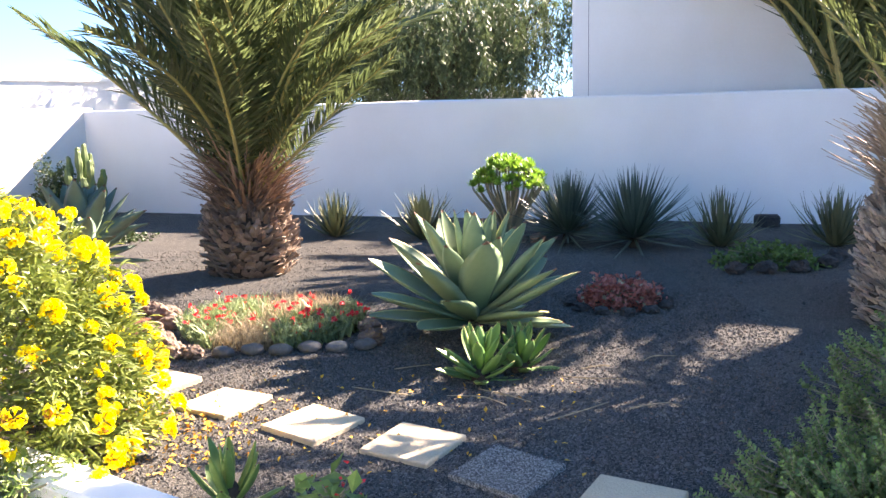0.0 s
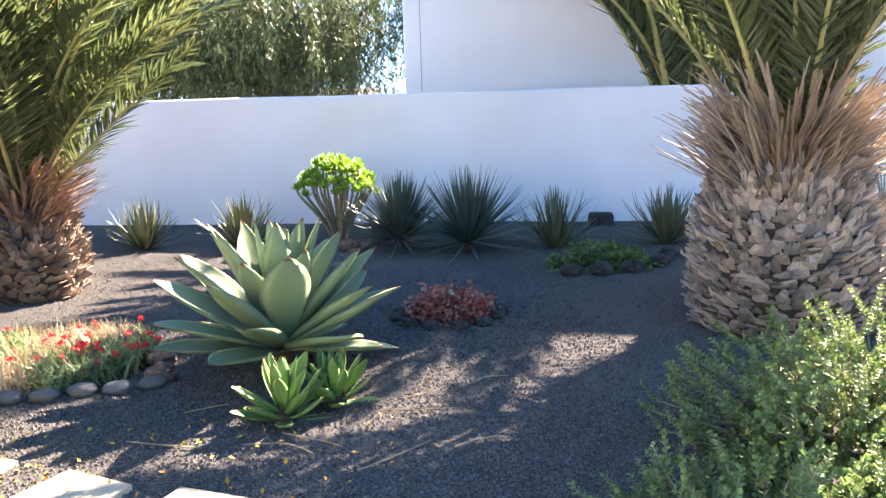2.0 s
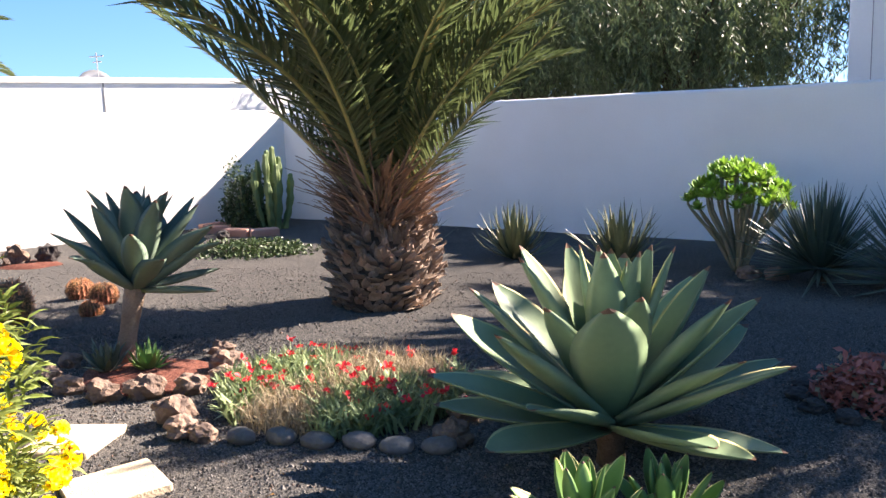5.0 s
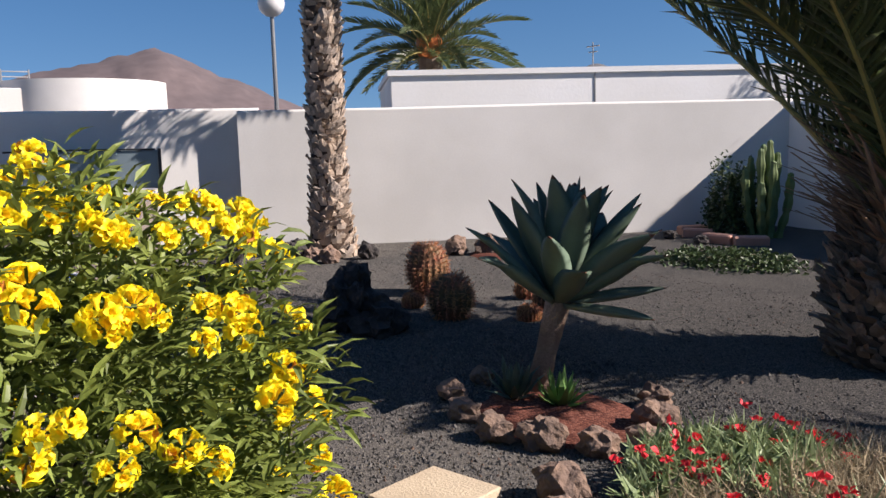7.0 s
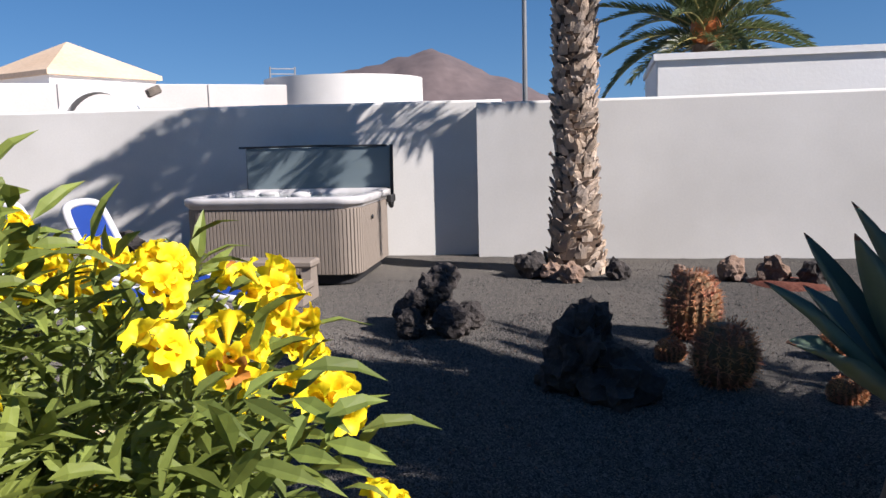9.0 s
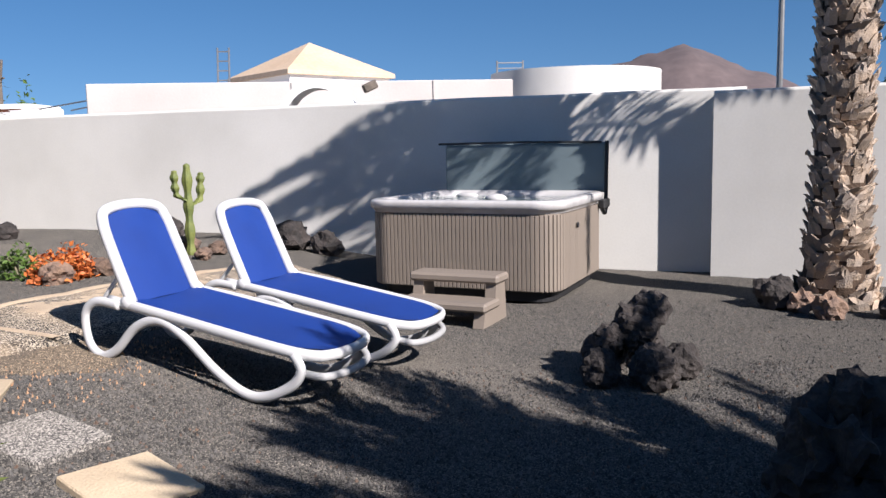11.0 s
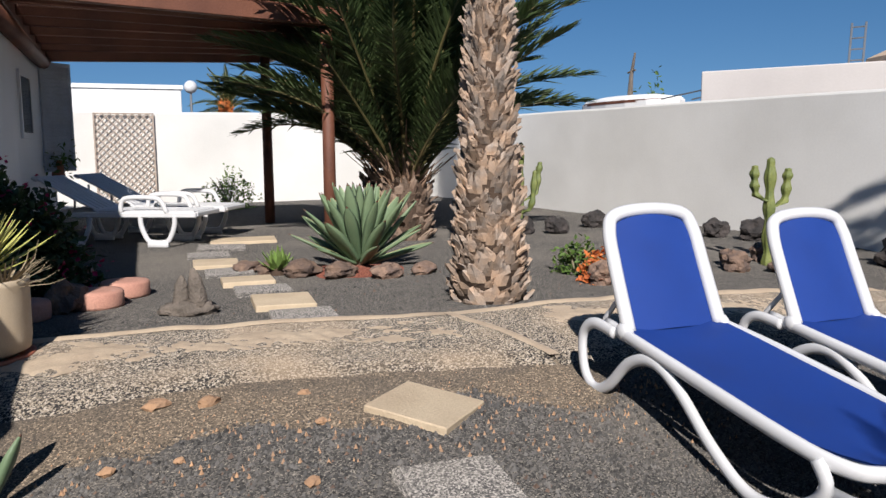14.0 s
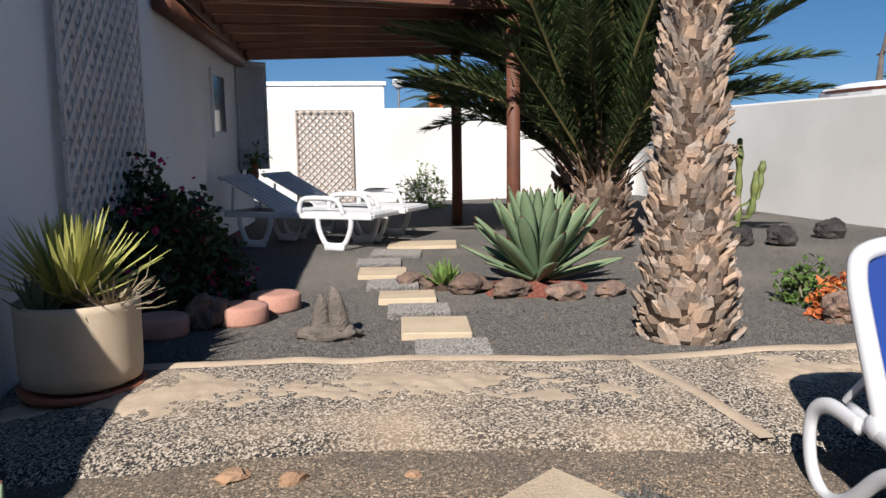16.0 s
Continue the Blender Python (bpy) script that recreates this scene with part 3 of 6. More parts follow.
def spiky(name, m, count, length, width, lo, hi, mat, label, category, seed, group="", stalk=0.0, curve=0.25):
    """A tuft of narrow stiff leaves in one crown."""
    rnd = random.Random(seed)
    top = thing(name, m, label, category, group)
    b = Buf()
    for i in range(count):
        f = (i + 0.5) / count
        el = radians(lo + (hi - lo) * f ** 0.7 + rnd.uniform(-7, 7))
        az = i * 2.39996 + rnd.uniform(-0.2, 0.2)
        ln = length * rnd.uniform(0.75, 1.1)
        d = Vector((math.cos(az) * math.cos(el), math.sin(az) * math.cos(el), math.sin(el)))
        sd = Vector((-math.sin(az), math.cos(az), 0))
        nn = sd.cross(d)
        p0 = Vector((math.cos(az) * 0.03, math.sin(az) * 0.03, stalk + 0.02))
        pts = [p0 + d * ln * s + nn * (-curve * ln * s * s * rnd.uniform(0.2, 1)) for s in (0, 0.35, 0.7, 1)]
        ws = [width * 0.45, width * 0.5, width * 0.32, 0.0015]
        vs = []
        for q, w in zip(pts, ws):
            vs += [q - sd * w, q - nn * w * 0.6, q + sd * w]
        b.add(vs, [(k * 3 + j, k * 3 + j + 1, k * 3 + j + 4, k * 3 + j + 3) for k in range(3) for j in range(2)] + [(k * 3 + 2, k * 3, k * 3 + 3, k * 3 + 5) for k in range(3)])
    part("leaves", b, mat, top, smooth=False)
    b = Buf()
    lathe(b, [(0.07, -0.04), (0.06, stalk * 0.6 + 0.03), (0.03, stalk + 0.08)], 10)
    part("stem", b, BARK_AND_GAP_DARK, top)
    return top


def leaf_cloud(b, pts, size, seed, mi=0, up=0.5, narrow=0.5):
    """Small folded leaves at points, turned every way but mostly skywards."""
    rnd = random.Random(seed)
    for p in pts:
        p = Vector(p)
        d = Vector((rnd.gauss(0, 1), rnd.gauss(0, 1), rnd.gauss(0.2, 0.7))).normalized()
        s = d.cross(Vector((rnd.gauss(0, 1), rnd.gauss(0, 1), rnd.gauss(up * 3, 1)))).normalized()
        n = s.cross(d)
        ln = size * rnd.uniform(0.6, 1.25)
        w = ln * narrow * 0.5
        b.add([p, p + d * ln * 0.5 + s * w + n * w * 0.35, p + d * ln, p + d * ln * 0.5 - s * w + n * w * 0.35], [(0, 1, 2), (0, 2, 3)], mi)


def dome_points(count, r, seed, shell=0.55, lump=0.25):
    """Points in the outer shell of a lumpy half-ellipsoid with half-sizes r."""
    rnd = random.Random(seed)
    out = []
    while len(out) < count:
        d = Vector((rnd.gauss(0, 1), rnd.gauss(0, 1), abs(rnd.gauss(0, 1)))).normalized()
        k = (shell + (1 - shell) * rnd.random() ** 0.5) * (1 + lump * noise.noise(d * 2.6 + Vector((seed, 0, 0))) * 2)
        out.append(Vector((d.x * r[0] * k, d.y * r[1] * k, d.z * r[2] * k)))
    return out


# ---- palms ----
palm(-2.15, 9.0, 0.88, lambda f: 0.42 + 0.06 * math.sin(math.pi * min(1, f * 1.1)) - 0.12 * f ** 3, "stout date palm with brown scaly trunk and arching green fronds", 70, 3.15, 43, 87, 21, 28, 0.1, BARK, 3, boots=640, skirt=0.5, stubs=STUB_BROWN, grade=(0.7, 1.35), tilt=1.0, tip=(0.1, 0.6), flare=2.6, wide=1.15, crown=ARCHING)
palm(3.95, 6.15, 1.2, lambda f: 0.58 + 0.1 * math.sin(math.pi * (0.2 + 0.75 * f)) - 0.16 * f ** 3, "stout date palm with shaggy grey-brown trunk in the gravel", 64, 3.3, 58, 87, 34, 42, 0.095, BARK_PALE, 4, boots=1150, skirt=0.6, grade=(0.6, 1.4), tilt=0.9, tip=(0.1, 0.6), flare=1.8, wide=1.15, crown=ARCHING)
palm(6.1, 12.0, 1.2, lambda f: 0.4, "date palm of the neighbours behind the white wall", 84, 5.05, 62, 88, 10, 16, 0.13, BARK, 8)
palm(-9.15, 8.85, 4.0, lambda f: 0.2 + 0.14 * (1 - min(1, f * 3)) ** 2 + 0.03 * f, "tall slim palm with grey-brown scaly trunk beside the wall", 52, 2.6, 0, 80, 64, 11, 0.11, BARK_PALE, 5, tilt=0.48, tip=(0.1, 0.6), wide=1.15)
palm(-8.32, 1.82, 10.4, lambda f: 0.13 + 0.14 * (1 - min(1, f * 4.3)) ** 1.7, "tall palm trunk with peeling pale brown leaf bases", 34, 2.6, 0, 80, 225, 15, 0.105, BARK_TALL, 6, tilt=0.5, tip=(0.1, 0.45), wide=1.15)
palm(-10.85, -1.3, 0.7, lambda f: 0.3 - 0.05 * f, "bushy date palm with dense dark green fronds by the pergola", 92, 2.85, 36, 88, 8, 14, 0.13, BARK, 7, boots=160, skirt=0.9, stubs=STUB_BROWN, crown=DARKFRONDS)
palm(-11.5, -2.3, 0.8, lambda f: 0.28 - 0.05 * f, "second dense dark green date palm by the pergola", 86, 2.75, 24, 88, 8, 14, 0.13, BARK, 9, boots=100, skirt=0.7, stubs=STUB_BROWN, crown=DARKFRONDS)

# ---- agaves and tufts ----
rosette("agave", on(0.22, 5.9, -0.02), 44, 0.78, 0.255, -8, 84, [AGAVE, AGAVE_EDGE], "large grey-green agave rosette with pale yellow leaf margins", "agave", 11, "agaves", 0.16, bend=0.1, thick=0.018, cup=0.18, gap=(270, 20, 10), waist=0.6, power=1.0)
rosette("agave", on(0.22, 5.05, -0.02), 26, 0.3, 0.1, -5, 82, [AGAVE_YOUNG, AGAVE_EDGE], "small bright green agave offset beside the large one", "agave", 12, "agaves", 0.0, r0=0.03, thick=0.015)
rosette("agave", on(0.5, 5.22, -0.02), 22, 0.26, 0.085, 0, 82, [AGAVE_YOUNG, AGAVE_EDGE], "small bright green agave offset beside the large one", "agave", 13, "agaves", 0.0, r0=0.03, thick=0.015)
rosette("agave", on(-3.24, 6.8, -0.02) @ Matrix.Rotation(radians(14), 4, Vector((-0.87, 0.5, 0))), 36, 0.64, 0.19, 8, 84, [AGAVE_BLUE, AGAVE_BLUE], "dark blue-green agave on a bare stem in a ring of stones", "agave", 14, "agaves", 0.54, bend=0.26, thick=0.02, tipcurl=-0.16, waist=0.52, cup=0.28)
rosette("agave", on(-8.75, 0.05, -0.02), 46, 0.66, 0.13, 14, 86, [AGAVE, AGAVE_EDGE], "blue-green agave with long leaves in a stone-edged bed", "agave", 15, "agaves", 0.05, bend=0.1)
rosette("agave", on(-4.6, 2.44, -0.02), 8, 0.28, 0.09, 45, 85, [AGAVE, AGAVE_EDGE], "green agave with upright leaves beside the path", "agave", 16, "agaves", 0.05)
for k, (x, y, s) in enumerate([(-1.51, 11.4, 0.5), (-0.27, 11.0, 0.55), (3.37, 9.75, 0.55), (4.7, 9.6, 0.55), (-3.1, 12.3, 0.45)]):
    spiky("aloe_plant", on(x, y, -0.02), 92, s * 1.25, 0.042, 6, 84, ALOE, "clump of narrow olive-green aloe leaves by the wall", "aloe", 30 + k, "aloes along the wall")
for k, (x, y, s) in enumerate([(1.61, 10.4, 0.78), (2.35, 9.88, 0.86)]):
    spiky("yucca_plant", on(x, y, -0.02), 260, s, 0.036, -12, 86, YUCCA, "round tuft of stiff blue-green pointed leaves", "yucca", 40 + k, "round tufts by the wall", stalk=0.12, curve=0.02)


# ---- hot tub ----
def rounded_rect(w, d, r, n=6):
    pts = []
    for cx, cy, a0 in ((w - r, d - r, 0), (r, d - r, 90), (r, r, 180), (w - r, r, 270)):
        for k in range(n + 1):
            t = radians(a0 + 90 * k / n)
            pts.append((cx + r * math.cos(t), cy + r * math.sin(t)))
    return pts


def loft(b, rings, mi=0, cap_bottom=True, cap_top=True, mx=None):
    n = len(rings[0])
    vs = [p for r in rings for p in r]
    fs = [(i * n + k, i * n + (k + 1) % n, (i + 1) * n + (k + 1) % n, (i + 1) * n + k) for i in range(len(rings) - 1) for k in range(n)]
    if cap_bottom:
        fs.append(tuple(range(n - 1, -1, -1)))
    if cap_top:
        fs.append(tuple((len(rings) - 1) * n + k for k in range(n)))
    return b.add(vs, fs, mi, mx)


def hot_tub(m, w, d, h):
    """Origin at the front left corner; x runs right along the front, y runs back."""
    top = thing("hot_tub", m, "hot tub with taupe slatted sides, white rim and raised grey cover", "hot tub")
    b = Buf()
    loft(b, [[(x, y, z) for x, y in ((0.03 + p[0] * (w - 0.06) / w, 0.03 + p[1] * (d - 0.06) / d) for p in rounded_rect(w, d, 0.22))] for z in (0.04, h - 0.12)])
    part("cabinet", b, TAUPE, top)
    b = Buf()
    loft(b, [[(0.1 + x * (w - 0.2) / w, 0.1 + y * (d - 0.2) / d, z) for x, y in rounded_rect(w, d, 0.2)] for z in (-0.06, 0.05)])
    part("plinth", b, BLACK, top)
    slat = Buf()
    slat.add([(-0.019, 0, 0), (0.019, 0, 0), (0.014, -0.014, 0), (-0.014, -0.014, 0), (-0.019, 0, h - 0.18), (0.019, 0, h - 0.18), (0.014, -0.014, h - 0.18), (-0.014, -0.014, h - 0.18)],
             [(0, 1, 2, 3), (7, 6, 5, 4), (3, 2, 6, 7), (2, 1, 5, 6), (0, 3, 7, 4)])
    sm = slat.mesh("slat", TAUPE)
    rr = rounded_rect(w - 0.06, d - 0.06, 0.22, 12)
    per = [Vector((p[0] + 0.03, p[1] + 0.03)) for p in rr]
    tot = sum((per[i] - per[i - 1]).length for i in range(len(per)))
    step, acc, nxt = 0.0395, 0.0, 0.0
    for i in range(len(per)):
        p, q = per[i - 1], per[i]
        ln = (q - p).length
        while ln > 0 and nxt < acc + ln:
            t = (nxt - acc) / ln
            c, dd = p.lerp(q, t), (q - p).normalized()
            if c.y < d * 0.9:
                part("slat", sm, None, top, at=pose(c.x, c.y, 0.05, 0, 0, math.degrees(math.atan2(dd.y, dd.x))))
            nxt += step
        acc += ln
    b = Buf()
    rim = lambda g, z: [(w / 2 + (x - w / 2) * (w - 2 * g) / w, d / 2 + (y - d / 2) * (d - 2 * g) / d, z) for x, y in rounded_rect(w, d, 0.25, 8)]
    loft(b, [rim(0.02, h - 0.12), rim(0.0, h - 0.085), rim(-0.016, h - 0.08), rim(-0.02, h - 0.03), rim(-0.014, h - 0.012), rim(0.01, h - 0.002), rim(0.05, h), rim(0.1, h - 0.006), rim(0.14, h - 0.05), rim(0.22, h - 0.35), rim(0.5, h - 0.45)], cap_bottom=False)
    part("rim", b, TUBWHITE, top, "marbled white acrylic rim", smooth=True)
    b = Buf()
    loft(b, [rim(0.136, h - 0.06), rim(0.135, h - 0.055)], cap_bottom=False)
    part("water", b, WATER, top, "clear pale blue water")
    b = Buf()
    rock(b, (w * 0.62, 0.42, h - 0.01), (0.11, 0.09, 0.05), 2, 0.1, 2)
    part("filter_lid", b, TUBWHITE, top, smooth=True)
    for fx, fy in ((0.52, d - 0.26), (0.25, d - 0.3)):
        b = Buf()
        rock(b, (w * fx, fy, h - 0.05), (0.13, 0.05, 0.04), 3, 0.05, 2)
        part("headrest", b, TUBWHITE, top, smooth=True)
    b = Buf()
    box(b, 0.1, w + 0.0, d - 0.02, d + 0.1, h - 0.02, h + 0.5, 0, None, 0.02)
    cover = part("cover", b, COVER, top, "folded grey vinyl cover standing upright")
    b = Buf()
    tube(b, [(w * 0.98, d - 0.03, h + 0.5), (w * 0.5, d - 0.035, h + 0.515), (0.03, d - 0.03, h + 0.51)], 0.014, 6)
    part("cover_bar", b, BLACK, cover, "black metal lifter bar")
    for x in (w + 0.02,):
        b = Buf()
        tube(b, [(x, d - 0.08, h - 0.12), (x, d - 0.06, h + 0.2), (x, d - 0.04, h + 0.51)], 0.02, 8)
        box(b, x - 0.03, x + 0.03, d - 0.28, d - 0.02, h - 0.17, h - 0.08, 0, None, 0.01)
        tube(b, [(x - 0.01, d - 0.25, h - 0.14), (x - 0.01, d - 0.1, h - 0.22), (x - 0.01, d - 0.03, h - 0.1)], 0.03, 8)
        part("lifter_arm", b, BLACK, top, "black cover lifter arm")
    b = Buf()
    lathe(b, [(0.026, 0), (0.022, 0.012)], 16, 0, pose(w - 0.005, 0.62, h - 0.26, 0, 90, 0))
    part("badge", b, BLACK, top)
    return top


def tub_steps(m):
    top = thing("step_unit", m, "two-tread taupe plastic step in front of the hot tub", "steps")
    for sx in (-0.36, 0.36):
        b = Buf()
        pts = [(0.0, 0), (0.56, 0), (0.5, 0.17), (0.28, 0.17), (0.24, 0.36), (0.04, 0.36)]
        n = len(pts)
        o = 0.05
        vs = [(sx - o, -y, z) for y, z in pts] + [(sx + o, -y, z) for y, z in pts]
        b.add(vs, [tuple(range(n)), tuple(range(2 * n - 1, n - 1, -1))] + [(k, n + k, n + (k + 1) % n, (k + 1) % n) for k in range(n)])
        part("side", b, TAUPE, top)
    for y0, y1, z in ((-0.29, 0.0, 0.36), (-0.58, -0.22, 0.17)):
        b = Buf()
        box(b, -0.44, 0.44, y0, y1, z - 0.04, z + 0.035, 0, None, 0.02)
        part("tread", b, TAUPE, top)
    return top


hot_tub(on(-10.1, 4.87, 0.0, 63) @ pose(-0.12, 0, 0.03), 1.92, 1.7, 0.85)
tub_steps(on(-8.98, 5.62, 0.0, 63) @ pose(-0.06, 0.2, 0) @ Matrix.Diagonal((0.9, 0.92, 0.97, 1)))


# ---- sun loungers ----
def curve_points(pts, n=6):
    """A smooth line through points."""
    out = []
    p = [Vector(q) for q in pts]
    for i in range(len(p) - 1):
        a, b, c, d = p[max(i - 1, 0)], p[i], p[i + 1], p[min(i + 2, len(p) - 1)]
        for k in range(n):
            t = k / n
            out.append(0.5 * ((2 * b) + (c - a) * t + (2 * a - 5 * b + 4 * c - d) * t * t + (3 * b - a - 3 * c + d) * t ** 3))
    return out + [p[-1]]


FOOTGREY = material("grey_resin", (0.4, 0.4, 0.4), (0.34, 0.34, 0.34), 4, 0.5, 0.05, 120, fine=0.05)


def sun_lounger(m, label, fabric, group, back=62.0):
    """Length along x from the head end, width along y, on bent side frames."""
    W = 0.57
    top = thing("sun_lounger", m, label, "sun lounger", group)
    for y in (0.0, W):
        b = Buf()
        side = [(0.2, y, 0.35), (0.02, y, 0.345), (-0.07, y, 0.26), (-0.04, y, 0.1), (0.06, y, 0.035), (0.18, y, 0.09), (0.33, y, 0.25), (0.5, y, 0.315), (0.68, y, 0.26), (0.9, y, 0.12), (1.1, y, 0.035), (1.25, y, 0.05), (1.4, y, 0.14), (1.45, y, 0.23), (1.4, y, 0.3)]
        tube(b, curve_points(side), 0.028, 10, flat=0.72)
        part("side_frame", b, PLASTIC, top, "white bent plastic leg frame", smooth=True)
    rail = [(0.1, 0.02, 0.365), (0.6, 0.0, 0.35), (1.25, 0.0, 0.315), (1.47, 0.04, 0.3), (1.54, 0.13, 0.295), (1.56, W / 2, 0.295), (1.54, W - 0.13, 0.295), (1.47, W - 0.04, 0.3), (1.25, W, 0.315), (0.6, W, 0.35), (0.1, W - 0.02, 0.365)]
    b = Buf()
    tube(b, curve_points(rail, 6), 0.03, 10, flat=0.68)
    part("seat_frame", b, PLASTIC, top, smooth=True)
    b = Buf()
    tube(b, curve_points([(1.42, 0.0, 0.22), (1.53, 0.08, 0.19), (1.56, W / 2, 0.18), (1.53, W - 0.08, 0.19), (1.42, W, 0.22)], 4), 0.022, 8)
    part("foot_bar", b, FOOTGREY, top, "grey plastic foot bar", smooth=True)
    br = pose(0.26, 0, 0.37) @ Matrix.Rotation(radians(-(180 - back)), 4, "Y")
    b = Buf()
    loop = [(0.0, 0.035, 0.0), (0.3, 0.04, 0.015), (0.48, 0.05, 0.02), (0.56, 0.1, 0.02), (0.585, W / 2, 0.02), (0.56, W - 0.1, 0.02), (0.48, W - 0.05, 0.02), (0.3, W - 0.04, 0.015), (0.0, W - 0.035, 0.0)]
    tube(b, curve_points(loop, 7), 0.032, 10, flat=1.0)
    part("back_frame", b, PLASTIC, top, at=br, smooth=True)
    for y in (0.02, W - 0.02):
        b = Buf()
        rock(b, (0.25, y, 0.37), (0.055, 0.035, 0.045), 4, 0.05, 2)
        part("hinge", b, PLASTIC, top, smooth=True)
    b = Buf()
    tube(b, [(0.02, 0.06, 0.36), (0.13, 0.06, 0.5), (0.13, W - 0.06, 0.5), (0.02, W - 0.06, 0.36)], 0.014, 6)
    part("back_prop", b, PLASTIC, top)

    def sheet(x0, x1, z0, z1, y0, y1, corner, name, at=None):
        b, nx, ny = Buf(), 16, 8
        vs = []
        for lay in (0, 1):
            for i in range(nx + 1):
                s = i / nx
                cut = corner * max(0, (s - 0.82) / 0.18) ** 2
                for j in range(ny + 1):
                    t = j / ny
                    vs.append((x0 + (x1 - x0) * s, y0 + cut + (y1 - y0 - 2 * cut) * t, z0 + (z1 - z0) * s - 0.02 * math.sin(math.pi * t) - 0.006 * lay))
        q = (nx + 1) * (ny + 1)
        fs = []
        for i in range(nx):
            for j in range(ny):
                k = i * (ny + 1) + j
                fs += [(k, k + ny + 1, k + ny + 2, k + 1), (q + k, q + k + 1, q + k + ny + 2, q + k + ny + 1)]
        b.add(vs, fs)
        part(name, b, fabric, top, "royal blue mesh fabric", at=at, smooth=True)

    sheet(0.24, 1.51, 0.385, 0.32, 0.02, W - 0.02, 0.1, "seat")
    sheet(0.0, 0.56, 0.02, 0.035, 0.05, W - 0.05, 0.09, "backrest", br)
    return top


sun_lounger(on(-7.05, 3.37, -0.03, 61) @ pose(0, 0, 0, 0, 5.5, 0), "white plastic sun lounger with raised blue mesh back", BLUE, "blue sun loungers")
sun_lounger(on(-7.97, 3.82, -0.03, 61) @ pose(0, 0, 0, 0, 5.5, 0), "white plastic sun lounger with raised blue mesh back", BLUE, "blue sun loungers")


# ---- paving ----
def slab(x, y, size, rz, mat, label, group, dz=0.0, w=None):
    b = Buf()
    h, g = size / 2, (w or size) / 2
    box(b, -h, h, -g, g, -0.04, 0.03, 0, None, 0.006)
    rnd = random.Random(int(x * 100 + y * 7))
    sx, sy = (ground_z(x + 0.2, y) - ground_z(x - 0.2, y)) / 0.4, (ground_z(x, y + 0.2) - ground_z(x, y - 0.2)) / 0.4
    lay = Vector((0, 0, 1)).rotation_difference(Vector((-sx, -sy, 1))).to_matrix().to_4x4()
    return tagged(part("stepping_stone", b, mat, at=on(x, y, dz) @ lay @ pose(0, 0, 0, 0, 0, rz) @ pose(0, 0, 0, rnd.uniform(-1.5, 1.5), rnd.uniform(-1.5, 1.5), 0)), label, "stepping stone", group)


NORTH_STONES = [(-1.89, 5.1), (-1.35, 4.72), (-0.75, 4.33), (-0.18, 4.03), (0.28, 3.66), (0.78, 3.3), (1.3, 2.95)]
for k, (x, y) in enumerate(NORTH_STONES):
    dark = k == 4
    slab(x, y, 0.41, -35 + (4 if k % 2 else -2), SLAB_GREY if k in (4,) else SLAB, "dark grey square stepping stone" if dark else "cream sandstone square stepping stone", "stepping stones in the gravel")
for x, y, a, mt, lb in ((-6.19, 3.07, 14, SLAB, "cream sandstone"), (-5.73, 3.65, -26, SLAB_GREY, "grey pebble-faced"), (-5.41, 4.12, -40, SLAB, "cream sandstone"), (-4.85, 4.5, -35, SLAB_GREY, "grey pebble-faced"), (-2.48, 5.5, 9, SLAB, "cream sandstone")):
    slab(x, y, 0.39, a, mt, lb + " square stepping stone in the gravel", "stepping stones in the gravel")
for k, (x, y) in enumerate([(-7.0, 1.33), (-7.2, 0.87), (-7.41, 0.37), (-7.62, -0.1), (-7.84, -0.66), (-8.04, -1.15), (-8.33, -1.7)]):
    slab(x, y, 0.41, -32, SLAB if k % 2 else SLAB_GREY, ("cream sandstone" if k % 2 else "grey pebble-faced") + " rectangular stepping slab", "stepping slabs to the terrace", 0.012 if k % 2 else 0.004, 0.4)
slab(-9.45, -2.65, 0.75, -35, SLAB, "cream paving slab beside the white loungers", "stepping slabs to the terrace", 0.0, 0.55)
slab(-8.8, -2.15, 0.5, -35, SLAB_GREY, "grey paving slab beside the white loungers", "stepping slabs to the terrace", 0.0, 0.5)


def path_piece(name, left, right, label):
    """A cast strip of exposed-aggregate concrete between two edges."""
    b = Buf()
    vs, fs = [], []
    n = 14
    for i in range(n + 1):
        t = i / n
        p, q = Vector(left[0]).lerp(Vector(left[1]), t), Vector(right[0]).lerp(Vector(right[1]), t)
        for j in range(9):
            u = j / 8
            x, y = p.lerp(q, u)
            vs.append((x, y, ground_z(x, y) + 0.055 - 0.05 * (u > 0.99) - 0.012 * (u < 0.01) + 0.01 * noise.noise(Vector((x * 2, y * 2, 9)))))
    for i in range(n):
        for j in range(8):
            k = i * 9 + j
            fs.append((k, k + 9, k + 10, k + 1))
    b.add(vs, fs)
    rim = [i * 9 for i in range(n + 1)] + [n * 9 + j for j in range(1, 9)] + [i * 9 + 8 for i in range(n - 1, -1, -1)] + [j for j in range(7, 0, -1)]
    b.add([(vs[k][0], vs[k][1], vs[k][2]) for k in rim] + [(vs[k][0], vs[k][1], vs[k][2] - 0.15) for k in rim], [(k, (k + 1) % len(rim), len(rim) + (k + 1) % len(rim), len(rim) + k) for k in range(len(rim))])
    return tagged(part(name, b, AGGREGATE, smooth=False), label, "path", kind="structure")


